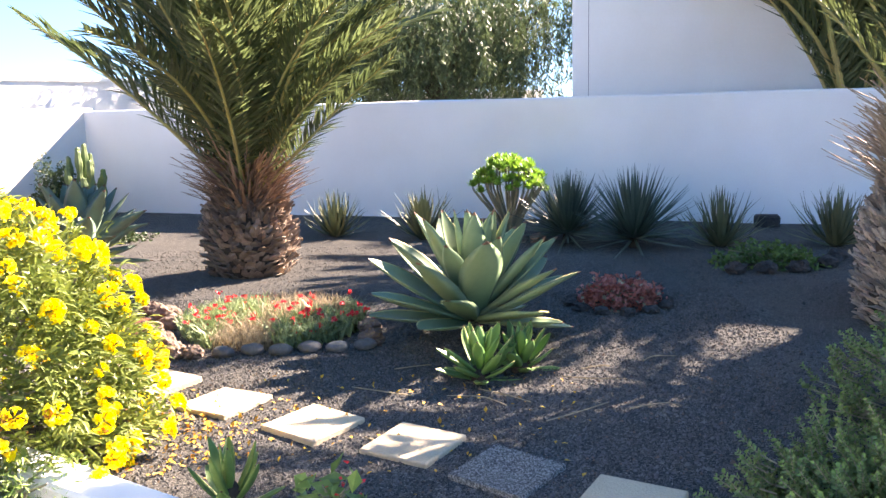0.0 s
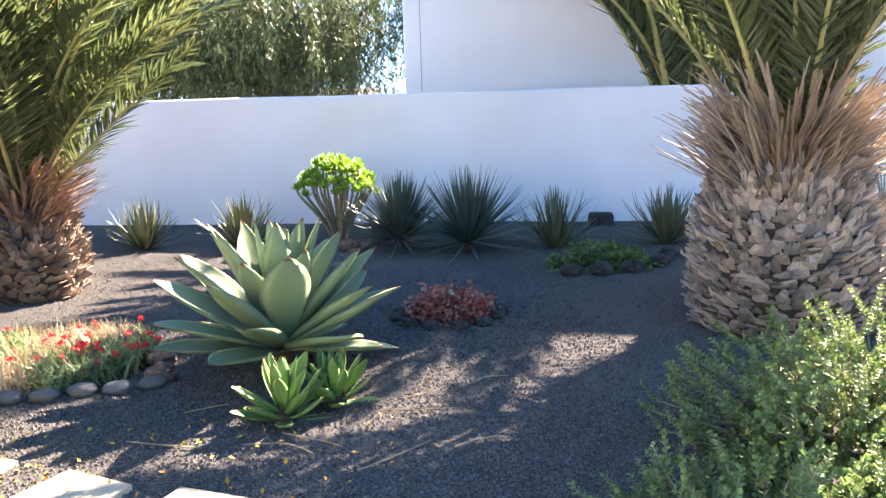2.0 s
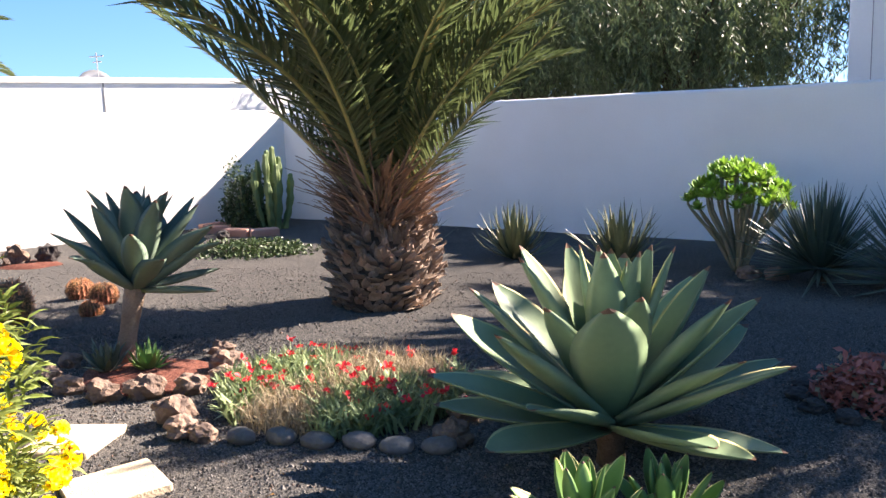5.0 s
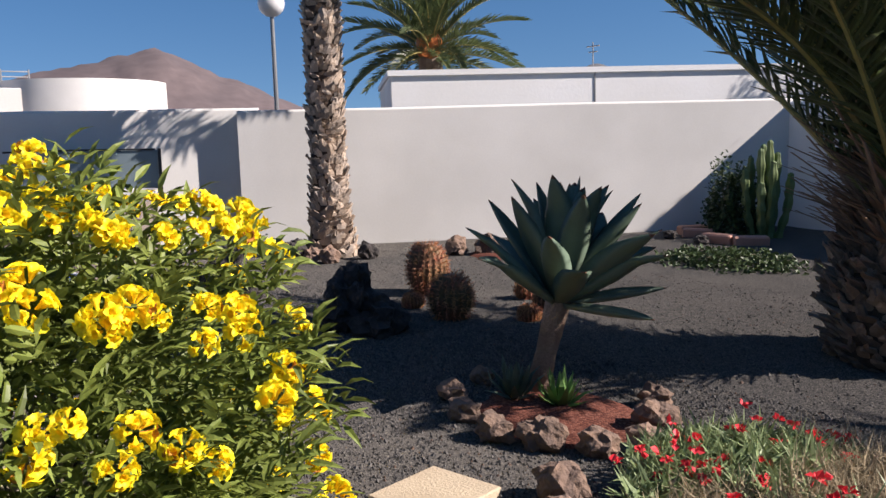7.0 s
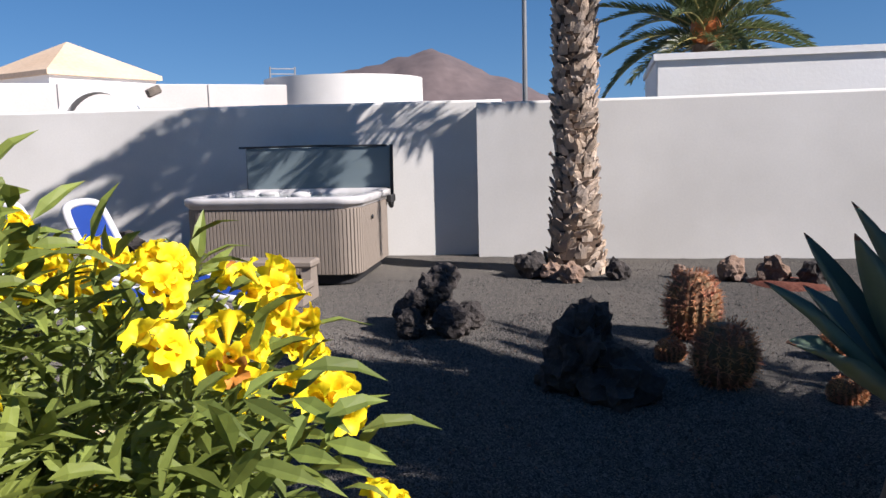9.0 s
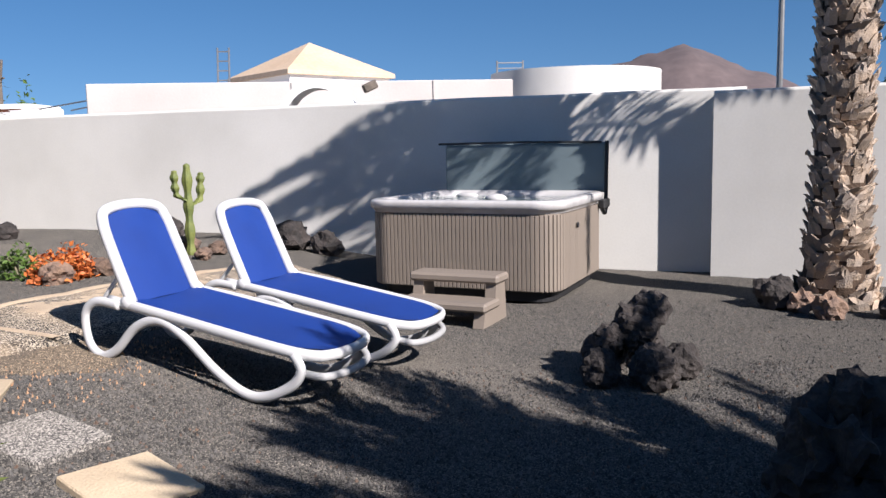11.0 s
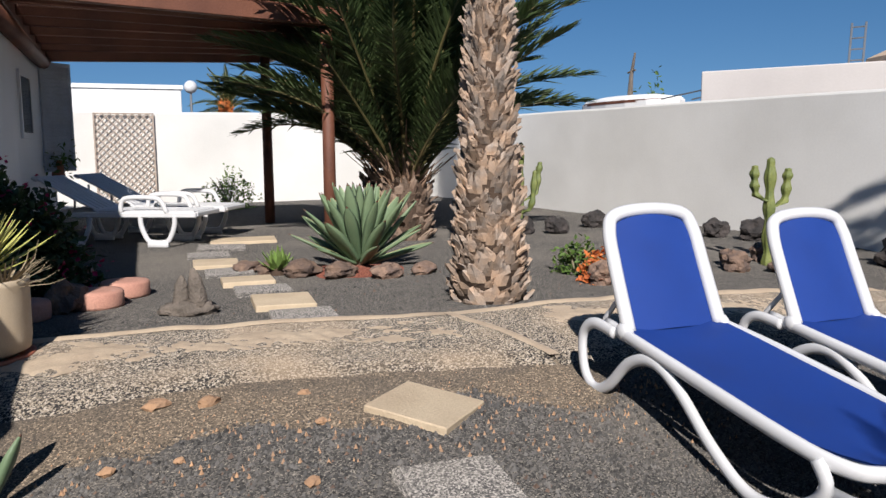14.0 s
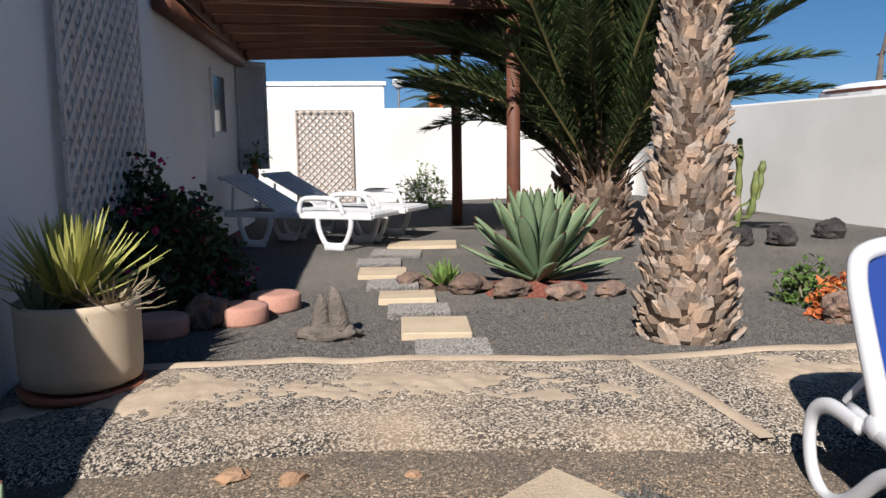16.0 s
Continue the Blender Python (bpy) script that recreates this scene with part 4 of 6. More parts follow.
path_piece("pavement", [(-4.3, -0.19), (-7.54, 2.04)], [(-3.9, 1.12), (-7.1, 3.2)], "worn exposed-aggregate concrete path with sandy stains")
path_piece("pavement", [(-7.565, 2.06), (-10.9, 3.85)], [(-7.125, 3.215), (-10.2, 4.6)], "worn exposed-aggregate concrete path with sandy stains")


SAND = material("blown_sand", (0.48, 0.38, 0.27), (0.4, 0.31, 0.22), 5, 0.95, 0.2, 140, fine=0.35)
path_z = lambda x, y: ground_z(x, y) + 0.055 + 0.01 * noise.noise(Vector((x * 2, y * 2, 9)))


def ribbon(name, p, q, half, rise, sink, label, category, mat, seed, kind, rough=0.3):
    """A low strip lying on the path, domed across, with ragged edges where it runs out."""
    b = Buf()
    n, w = 200, 20
    p, q = Vector(p), Vector(q)
    side = Vector((-(q - p).y, (q - p).x)).normalized()
    vs, fs = [], []
    for i in range(n + 1):
        t = i / n
        ends = min(1, 8 * t, 8 * (1 - t))
        c = p.lerp(q, t) + side * (rough * half * 0.6 * noise.noise(Vector((t * 3, seed, 0))))
        hw = half * (1 + rough * 1.6 * noise.noise(Vector((t * 6, seed, 5))))
        for j in range(w + 1):
            v = j / w * 2 - 1
            e = c + side * (hw * v)
            z = path_z(e.x, e.y) - sink + (rise + sink) * (1 - v * v) * ends + rough * (0.022 * noise.noise(Vector((e.x * 5, e.y * 5, seed))) + 0.02 * noise.noise(Vector((e.x * 19, e.y * 19, seed))))
            vs.append((e.x, e.y, z))
    for i in range(n):
        fs += [(i * (w + 1) + j, i * (w + 1) + j + 1, (i + 1) * (w + 1) + j + 1, (i + 1) * (w + 1) + j) for j in range(w)]
    b.add(vs, [f[::-1] for f in fs])
    tagged(part(name, b, mat, smooth=True), label, category, kind=kind)


ribbon("sand", (-4.3, 0.42), (-7.2, 2.4), 0.24, 0.003, 0.006, "pale blown sand lying along the concrete path", "sand", SAND, 3, "stuff", 0.5)
ribbon("sand", (-7.75, 2.62), (-9.6, 3.62), 0.22, 0.003, 0.006, "pale blown sand lying along the concrete path", "sand", SAND, 6, "stuff", 0.5)
ribbon("trim", (-7.552, 2.05), (-7.15, 3.12), 0.034, 0.007, 0.0, "sandy joint strip across the concrete path", "path joint", SAND, 11, "structure", 0.06)
ribbon("trim", (-4.32, -0.14), (-7.52, 2.065), 0.05, 0.008, 0.004, "beige concrete edging along the path", "path edging", SAND, 12, "structure", 0.04)
ribbon("trim", (-7.56, 2.1), (-10.8, 3.84), 0.05, 0.008, 0.004, "beige concrete edging along the path", "path edging", SAND, 13, "structure", 0.04)


def dirt_strip():
    """Sandy brown soil washed along the worn edge of the path."""
    b = Buf()
    n = 60
    a, c = Vector((-4.3, 1.35)), Vector((-7.6, 3.45))
    side = Vector((0.54, 0.84))
    vs, fs = [], []
    for i in range(n + 1):
        p = a.lerp(c, i / n)
        w = (0.75 - 0.35 * i / n + 0.3 * noise.noise(Vector((i * 0.13, 0, 4))) + 0.14 * noise.noise(Vector((i * 0.45, 0, 7)))) * min(1, (n - i) / 8 + 0.15)
        for j in range(7):
            q = p + side * (-0.12 + (w + 0.12) * j / 6)
            vs.append((q.x, q.y, ground_z(q.x, q.y) + 0.02 * (1 - j / 6) ** 2 + 0.007 - (0.012 if j == 6 else 0)))
    for i in range(n):
        fs += [(i * 7 + j, i * 7 + j + 1, i * 7 + j + 8, i * 7 + j + 7) for j in range(6)]
    b.add(vs, fs)
    tagged(part("dirt", b, DIRT, smooth=True), "sandy brown soil along the path edge", "soil", kind="stuff")


DIRT = granular("sandy_brown_soil", [(0.0, (0.06, 0.05, 0.04)), (0.3, (0.115, 0.092, 0.068)), (0.65, (0.185, 0.145, 0.105)), (0.93, (0.36, 0.28, 0.2))], 150, bump=0.9, patch=(0.06, 0.055, 0.05), patch_scale=2.2, patch_low=0.45, patch_high=0.62)
dirt_strip()

# ---- house and pergola ----
D_HOUSE = Vector((-0.5, -0.866, 0))
N_HOUSE = Vector((-0.866, 0.5, 0))


def on_house(s, off=0.0, z=0.0):
    """A place on the shaded house wall, s metres along it."""
    p = Vector((-5.0, 0.41, 0)) + D_HOUSE * s + N_HOUSE * off
    return Vector((p.x, p.y, z))


def house():
    a, c = on_house(-1.5), on_house(4.98)
    wall_run("wall_house", (c.x, c.y), (a.x, a.y), 0.5, -0.3, 2.95, "white rendered house wall in the shade", inward=-1)
    # Never in view: added to throw a shadow edge over path and soil.
    g = on_house(-3.3)
    wall_run("wall_shadow_caster", (a.x, a.y), (g.x, g.y), 0.25, -0.3, 1.88, "low white wall out of view, added to cast a shadow", inward=-1)
    e = Vector((-7.42, -4.0)) + Vector((-0.545, -0.839)) * 3.1
    wall_run("wall_terrace", (e.x, e.y), (-7.42, -4.0), 0.3, -0.3, 2.72, "cream rendered house wall behind the terrace", inward=-1)
    e2 = e + Vector((0.839, -0.545)) * 6
    wall_run("wall_end", (e2.x, e2.y), (e.x, e.y), 0.3, -0.3, 2.72, "white rendered house end wall", inward=-1)
    wd = Vector((-0.545, -0.839, 0))
    nw = Vector((-0.839, 0.545, 0))
    ang = math.degrees(math.atan2(wd.y, wd.x))
    base = Vector((-7.42, -4.0, 0))
    win = tagged(thing("window_1", pose(*(base + wd * 0.75 + nw * 0.01)[:2], 0, 0, 0, ang), "small recessed window with white surround", "window"), kind="structure")
    b = Buf()
    for x0, x1, z0, z1 in ((0, 0.06, 1.55, 2.35), (0.64, 0.7, 1.55, 2.35), (0.06, 0.64, 1.55, 1.62), (0.06, 0.64, 2.28, 2.35)):
        box(b, x0, x1, -0.02, 0.05, z0, z1)
    part("window_frame", b, WHITE, win)
    b = Buf()
    box(b, 0.06, 0.64, -0.012, 0.0, 1.62, 2.28)
    part("pane", b, GLASSDARK, win)
    for k, s in enumerate((2.1,)):
        p = base + wd * s + nw * 0.02
        sh = thing("shutter", pose(p.x, p.y, 1.12, 0, 0, ang - 38), "open grey-blue louvred window shutter", "shutter", "")
        b = Buf()
        for x0, x1, z0, z1 in ((0, 0.05, 0, 1.45), (0.47, 0.52, 0, 1.45), (0.05, 0.47, 0, 0.06), (0.05, 0.47, 1.39, 1.45), (0.05, 0.47, 0.7, 0.75)):
            box(b, x0, x1, -0.02, 0.02, z0, z1, 0, None, 0.004)
        part("frame", b, SHUTTER, sh)
        b = Buf()
        box(b, 0.05, 0.47, -0.006, 0.006, 0.06, 1.39)
        part("backing", b, SHUTTER, sh)
        for i in range(26):
            if i in (12, 13):
                continue
            b = Buf()
            box(b, 0.05, 0.47, -0.022, 0.022, -0.004, 0.004, 0, pose(0, 0, 0.09 + i * 0.05, 35, 0, 0))
            part("louvre", b, SHUTTER, sh)
    b = Buf()
    for i in range(10):
        lathe(b, [(0.05, 0.0), (0.09, 0.2), (0.06, 0.42)], 10, 0, pose(*(base + wd * 2.3 + nw * 0.15)[:2], 0.85 + 0.0 * i)) if i == 0 else None
    lamp = tagged(part("wall_planter", b, TERRACOTTA), "small dark pot hanging on the terrace wall", "planter")
    b = Buf()
    c0 = base + wd * 2.3 + nw * 0.15 + Vector((0, 0, 1.25))
    leaf_cloud(b, [c0 + Vector((random.gauss(0, 0.1), random.gauss(0, 0.1), random.gauss(0, 0.08))) for _ in range(160)], 0.1, 61)
    part("foliage", b, GREEN, lamp)


house()


def trellis(m, w, h, label, step=0.13, mat=None, group="diamond trellises", wide=0.011):
    """Diagonal laths in two layers, each a piece of its own, inside a thin frame."""
    top = thing("trellis", m, label, "trellis", group)
    b = Buf()
    for x0, x1, z0, z1 in ((0, w, 0, 0.025), (0, w, h - 0.025, h), (0, 0.025, 0, h), (w - 0.025, w, 0, h)):
        box(b, x0, x1, 0.0, 0.022, z0, z1)
    part("frame", b, mat or TRELLIS, top)
    for sg, y in ((1, 0.004), (-1, 0.012)):
        k = -h
        while k < w:
            xa, xb = (k, k + h)
            za, zb = (0.0, h) if sg > 0 else (h, 0.0)
            t0, t1 = max(0, -xa / h), min(1, (w - xa) / h)
            if t1 - t0 > 0.02:
                p, q = Vector((xa + h * t0, y, za + (zb - za) * t0)), Vector((xa + h * t1, y, za + (zb - za) * t1))
                b = Buf()
                n = (q - p).normalized().cross(Vector((0, 1, 0))) * wide
                o = Vector((0, 0.007, 0))
                b.add([p - n, p + n, q + n, q - n, p - n + o, p + n + o, q + n + o, q - n + o], [(0, 1, 2, 3), (7, 6, 5, 4), (0, 3, 7, 4), (1, 5, 6, 2)])
                part("lath", b, mat or TRELLIS, top)
            k += step
    return top


p = on_house(2.38, 0.05)
trellis(pose(p.x, p.y, 0.75, 0, 0, math.degrees(math.atan2(0.866, 0.5))), 1.66, 1.95, "pale diamond trellis fixed to the shaded house wall", 0.15, TRELLIS_PALE, wide=0.022)
FD = (Vector((-4.5, -11.72, 0)) - Vector((*EW, 0))).normalized()
FN = Vector((0.37, 0.93, 0)).normalized()


def on_south(s, off):
    return Vector((*EW, 0)) + FD * s + FN * off


p = on_south(5.75, 0.05)
trellis(pose(p.x, p.y, 0.35, 0, 0, math.degrees(math.atan2(FD.y, FD.x))), 1.05, 1.72, "beige diamond trellis against the white far wall", 0.13, wide=0.01)


def beam(name, p, q, w, h, mat, parent, label=""):
    p, q = Vector(p), Vector(q)
    d = q - p
    b = Buf()
    box(b, 0, d.length, -w / 2, w / 2, -h / 2, h / 2, 0, None, 0.008)
    part(name, b, mat, parent, label, at=Matrix.Translation(p) @ d.to_track_quat("X", "Z").to_matrix().to_4x4())


def pergola():
    top = thing("pergola", pose(0, 0, 0), "red-brown wooden pergola with slatted roof on posts", "pergola")
    P = [Vector((-6.74, -2.42, 2.86)), Vector((-10.05, -1.35, 2.8)), Vector((-11.35, -4.5, 2.74)), Vector((-8.85, -6.2, 2.7))]
    for (x, y) in ((-9.8, -1.5), (-11.1, -4.25)):
        b = Buf()
        g = ground_z(x, y)
        lathe(b, [(0.075, g - 0.05), (0.07, 1.2), (0.068, 2.7)], 12, 0, pose(x, y, 0))
        part("post", b, WOOD, top, "round red-brown wooden post", smooth=True)
    for i, j in ((0, 1), (1, 2), (2, 3), (3, 0)):
        beam("beam", P[i], P[j], 0.09, 0.17, WOOD, top)
    for k in range(1, 7):
        t = k / 7
        beam("rafter", P[0].lerp(P[3], t) + Vector((0, 0, 0.02)), P[1].lerp(P[2], t) + Vector((0, 0, 0.02)), 0.05, 0.1, WOOD, top)
    b = Buf()
    for lay, (n, A, B_, C, D_) in enumerate(((96, P[0], P[1], P[3], P[2]), (96, P[0], P[3], P[1], P[2]))):
        for k in range(n + 1):
            t = k / n
            p, q = A.lerp(B_, t), C.lerp(D_, t)
            up = Vector((0, 0, 0.088 + 0.012 * lay))
            d = (q - p).normalized()
            s = d.cross(Vector((0, 0, 1))) * 0.0095
            v = Vector((0, 0, 0.01))
            p, q = p + up, q + up
            b.add([p - s, p + s, q + s, q - s, p - s + v, p + s + v, q + s + v, q - s + v], [(3, 2, 1, 0), (4, 5, 6, 7), (0, 1, 5, 4), (2, 3, 7, 6), (0, 4, 7, 3), (1, 2, 6, 5)])
    tagged(part("roof_lattice", b, WOOD, top, "brown open lattice roof"), kind="stuff")
    q = on_house(3.0, 0.1, 2.62)
    b = Buf()
    e = on_house(8.0, 0.06, 2.55)
    tube(b, [q, e], 0.09, 10)
    part("purlin", b, WOOD, top, "thick brown round log along the house wall", smooth=True)


pergola()


def white_lounger(m):
    """A moulded resin lounger: slatted bed and raised back on looped legs, with low arm rests."""
    W = 0.64
    top = thing("sun_lounger", m, "white slatted plastic sun lounger with raised back on the terrace", "sun lounger", "white sun loungers")
    for y in (0.0, W):
        for x in (0.45, 1.45):
            b = Buf()
            tube(b, curve_points([(x - 0.2, y, 0.33), (x - 0.19, y, 0.2), (x - 0.13, y, 0.06), (x - 0.07, y, 0.025), (x + 0.07, y, 0.025), (x + 0.13, y, 0.06), (x + 0.19, y, 0.2), (x + 0.2, y, 0.33)], 4), 0.03, 8, flat=0.85)
            box(b, x - 0.12, x + 0.12, y - 0.03, y + 0.03, -0.03, 0.03, 0, None, 0.008)
            part("leg", b, PLASTIC, top, smooth=True)
        b = Buf()
        box(b, 0.05, 1.9, y - 0.022, y + 0.022, 0.3, 0.36, 0, None, 0.01)
        part("side_rail", b, PLASTIC, top)
        b = Buf()
        tube(b, curve_points([(1.02, y, 0.35), (1.04, y, 0.47), (1.12, y, 0.52), (1.4, y, 0.52), (1.5, y, 0.48), (1.56, y, 0.35)], 4), 0.028, 8, flat=0.9)
        part("arm_rest", b, PLASTIC, top, smooth=True)
    lift = pose(0.72, 0, 0.37) @ Matrix.Rotation(radians(27), 4, "Y") @ Matrix.Rotation(radians(180), 4, "Z")
    for k in range(6):
        y0 = 0.035 + 0.096 * k
        b = Buf()
        box(b, 0.72, 1.86, y0, y0 + 0.078, 0.352, 0.374, 0, None, 0.006)
        part("slat", b, PLASTIC, top)
        b = Buf()
        box(b, 0.03, 0.8, -y0 - 0.078, -y0, -0.012, 0.012, 0, None, 0.006)
        part("back_slat", b, PLASTIC, top, at=lift)
    for x in (0.0, 0.8):
        b = Buf()
        box(b, x - 0.03, x + 0.04, -W + 0.01, -0.01, -0.025, 0.01, 0, None, 0.01)
        part("back_bar", b, PLASTIC, top, at=lift)
    for x in (0.06, 1.88):
        b = Buf()
        box(b, x - 0.03, x + 0.03, 0.022, W - 0.022, 0.31, 0.36, 0, None, 0.01)
        part("end_bar", b, PLASTIC, top)
    for y in (0.05, W - 0.05):
        b = Buf()
        tube(b, [(0.12, y, 0.35), (0.14, y, 0.63)], 0.014, 6)
        part("back_prop", b, PLASTIC, top)
    return top


for x, y in ((-7.7, -4.1), (-8.4, -4.55)):
    white_lounger(on(x, y, 0.03, 123))


# ---- pots and terrace plants ----
def flower_pot():
    x, y = -5.24, 0.8
    top = thing("flower_pot", on(x, y, 0.05), "large cream stone pot on a terracotta saucer", "flower pot")
    b = Buf()
    lathe(b, [(0.2, 0.03), (0.262, 0.06), (0.272, 0.12), (0.275, 0.4), (0.278, 0.43), (0.262, 0.432), (0.25, 0.38), (0.02, 0.36)], 40)
    part("body", b, CREAMPOT, top, smooth=True)
    b = Buf()
    lathe(b, [(0.2, 0.0), (0.27, 0.0), (0.285, 0.035), (0.27, 0.035), (0.2, 0.02)], 40)
    part("saucer", b, TERRACOTTA, top, "terracotta saucer", smooth=True)
    b = Buf()
    lathe(b, [(0.25, 0.37), (0.1, 0.395), (0.01, 0.4)], 24)
    part("soil", b, EARTH, top)
    rnd = random.Random(5)
    m = on(x, y, 0.44)
    spiky("yucca_plant", m @ pose(0.02, 0, 0), 170, 0.43, 0.034, 22, 88, YELLOWGREEN, "yellow-green striped yucca growing in the cream pot", "yucca", 71, curve=0.04)
    spiky("yucca_plant", m @ pose(-0.12, 0.1, -0.02), 60, 0.26, 0.014, -12, 40, DRYGRASS, "dry brown leaves at the foot of the yucca", "dry leaves", 72, curve=0.3)
    spiky("aloe_plant", m @ pose(0.17, 0.1, -0.02), 26, 0.2, 0.03, 30, 84, ALOE, "small grey-green aloe in the cream pot", "aloe", 73)


flower_pot()
for x, y, mt, lb in ((-6.37, -0.12, PINKPOT, "upturned pale pink terracotta pot on the gravel"), (-6.72, -0.38, PINKPOT, "upturned pale pink terracotta pot on the gravel"), (-5.85, -0.1, PINKPOT, "upturned pale pink terracotta pot in the shade"), (-6.75, -1.3, PINKPOT, "upturned pale pink terracotta pot in the shade")):
    b = Buf()
    lathe(b, [(0.17, 0), (0.175, 0.02), (0.175, 0.1), (0.165, 0.115), (0.12, 0.12), (0.02, 0.118)], 28)
    tagged(part("round_stand", b, mt, at=on(x, y), smooth=True), lb, "pot stand", "pink terracotta stands")


def driftwood(x, y):
    b = Buf()
    rock(b, (0, 0, 0.03), (0.19, 0.1, 0.06), 8, 0.4, 3)
    tube(b, [(-0.05, 0, 0.0), (-0.06, 0.01, 0.12), (-0.045, 0.02, 0.24), (-0.03, 0.02, 0.31)], [0.075, 0.06, 0.045, 0.012], 9, flat=0.8)
    tube(b, [(0.06, 0, 0.0), (0.05, 0.0, 0.1), (0.045, 0.01, 0.2), (0.04, 0.01, 0.26)], [0.07, 0.055, 0.042, 0.012], 9, flat=0.8)
    tagged(part("driftwood", b, WOOD_DRIFT, at=on(x, y, 0, -40), smooth=True), "weathered grey stump of driftwood on the gravel", "driftwood")


driftwood(-6.62, 0.62)


def bush(name, x, y, r, leaves, size, mats, label, category, seed, narrow=0.5, extra=None, stems=14, group="", base=0.0, lump=0.25):
    """A shrub: branching stems and a crown of many single leaves."""
    top = thing(name, on(x, y, -0.02), label, category, group)
    rnd = random.Random(seed)
    b = Buf()
    for i in range(stems):
        a, f = rnd.uniform(0, 6.283), rnd.uniform(0.3, 0.85)
        e = Vector((math.cos(a) * r[0] * f, math.sin(a) * r[1] * f, base + r[2] * rnd.uniform(0.5, 0.85)))
        tube(b, [(rnd.uniform(-0.05, 0.05), rnd.uniform(-0.05, 0.05), 0), e * 0.5 + Vector((0, 0, 0.05)), e], [0.014, 0.009, 0.004], 5)
    part("branch", b, STEM, top)
    b = Buf()
    pts = [p + Vector((0, 0, base)) for p in dome_points(leaves, r, seed, 0.45, lump)]
    leaf_cloud(b, pts, size, seed, 0, 0.5, narrow)
    part("foliage", b, mats, top)
    if extra:
        mat, count, es = extra
        b = Buf()
        leaf_cloud(b, [p * 1.04 + Vector((0, 0, base)) for p in dome_points(count, r, seed + 1, 0.9, lump)], es, seed + 1, 0, 0.5, 0.8)
        part("blossom", b, mat, top)
    return top


# Dark green leaf, deepened further to put shade into the colour.
DARK_SHADED_LEAF = material("dark_shaded_shrub_leaf", (0.035, 0.06, 0.02), (0.055, 0.085, 0.028), 3, 0.5, 0, 40, island=0.35, trans=0.15)
JADE = material("jade_leaf", (0.145, 0.21, 0.068), (0.19, 0.255, 0.085), 3, 0.6, 0, 40, island=0.35, trans=0.2)
bush("bougainvillea", -6.1, -1.1, (0.64, 0.64, 0.9), 6500, 0.08, DARK_SHADED_LEAF, "dark leafy bougainvillea with magenta flowers in the shade", "shrub", 81, 0.6, (MAGENTA, 200, 0.06))
bush("shrub", *on_south(4.75, 1.5)[:2], (0.5, 0.5, 0.72), 800, 0.09, PALEGREEN, "airy pale green shrub before the white far wall", "shrub", 82, 0.4)


def jade_bush(x, y, r, shoots, label, seed):
    """Crowded upright shoots, each set all along with small round leaves in pairs."""
    top = thing("jade_bush", on(x, y, -0.02), label, "shrub", "jade bushes")
    rnd = random.Random(seed)
    st, lv, fresh = Buf(), Buf(), Buf()
    for q in dome_points(shoots, r, seed, 0.35, 0.3):
        d = Vector((q.x / r[0] * 0.9 + rnd.gauss(0, 0.4), q.y / r[1] * 0.9 + rnd.gauss(0, 0.4), 0.9)).normalized()
        ln = rnd.uniform(0.07, 0.16)
        a = Vector((rnd.uniform(-0.1, 0.1), rnd.uniform(-0.1, 0.1), 0)).lerp(q, 0.88)
        tube(st, [a, q, q + d * ln], [0.004, 0.0035, 0.002], 4)
        sd = d.orthogonal().normalized()
        up = d.cross(sd)
        n = int(ln / 0.011)
        for i in range(n):
            f = i / n
            p = q + d * (ln * (f * 1.15 - 0.15))
            az = i * 1.571 + rnd.uniform(-0.4, 0.4)
            for sg in (0, math.pi):
                o = (sd * math.cos(az + sg) + up * math.sin(az + sg) + d * rnd.uniform(0.3, 1.1)).normalized()
                w = o.cross(d).normalized()
                nn = w.cross(o)
                z = rnd.uniform(0.02, 0.032) * (1.1 - 0.35 * f)
                (fresh if f > 0.8 else lv).add([p, p + o * z * 0.45 + w * z * 0.48, p + o * z + w * z * 0.25, p + o * z - w * z * 0.25, p + o * z * 0.45 - w * z * 0.48, p + o * z * 0.6 - nn * z * 0.16], [(0, 1, 5), (1, 2, 5), (2, 3, 5), (3, 4, 5), (4, 0, 5)])
    part("branch", st, STEM, top)
    part("foliage", lv, JADE, top)
    part("foliage", fresh, PALEGREEN, top, "fresh pale shoot tips")


jade_bush(2.86, 3.75, (0.85, 0.78, 0.58), 1250, "dense jade bush with tiny round green leaves", 83)
jade_bush(1.8, 3.1, (0.54, 0.46, 0.32), 520, "low spreading jade bush with tiny round leaves", 84)
bush("ground_cover", 3.5, 8.6, (0.6, 0.35, 0.22), 1600, 0.06, GREEN, "low green ground-cover plant by the stones", "ground cover", 85, 0.7)
bush("shrub", -6.55, 13.8, (0.42, 0.42, 1.0), 3000, 0.07, DARK_SHADED_LEAF, "upright dark green leafy shrub beside the cactus", "shrub", 86, 0.6)
# The darker leaf stands in for shade over this corner.
bush("ground_cover", -5.1, 11.6, (0.9, 0.6, 0.16), 2600, 0.06, DARK_SHADED_LEAF, "creeping dark green ground cover in the shade", "ground cover", 87, 0.7)
bush("shrub", -9.75, 1.7, (0.22, 0.2, 0.3), 500, 0.05, GREEN, "small green bush by the orange succulents", "shrub", 88, 0.7)
bush("orange_succulent", -9.62, 2.15, (0.36, 0.26, 0.26), 1300, 0.055, ORANGE, "mound of bright orange succulent rosettes", "succulent", 89, 0.7)
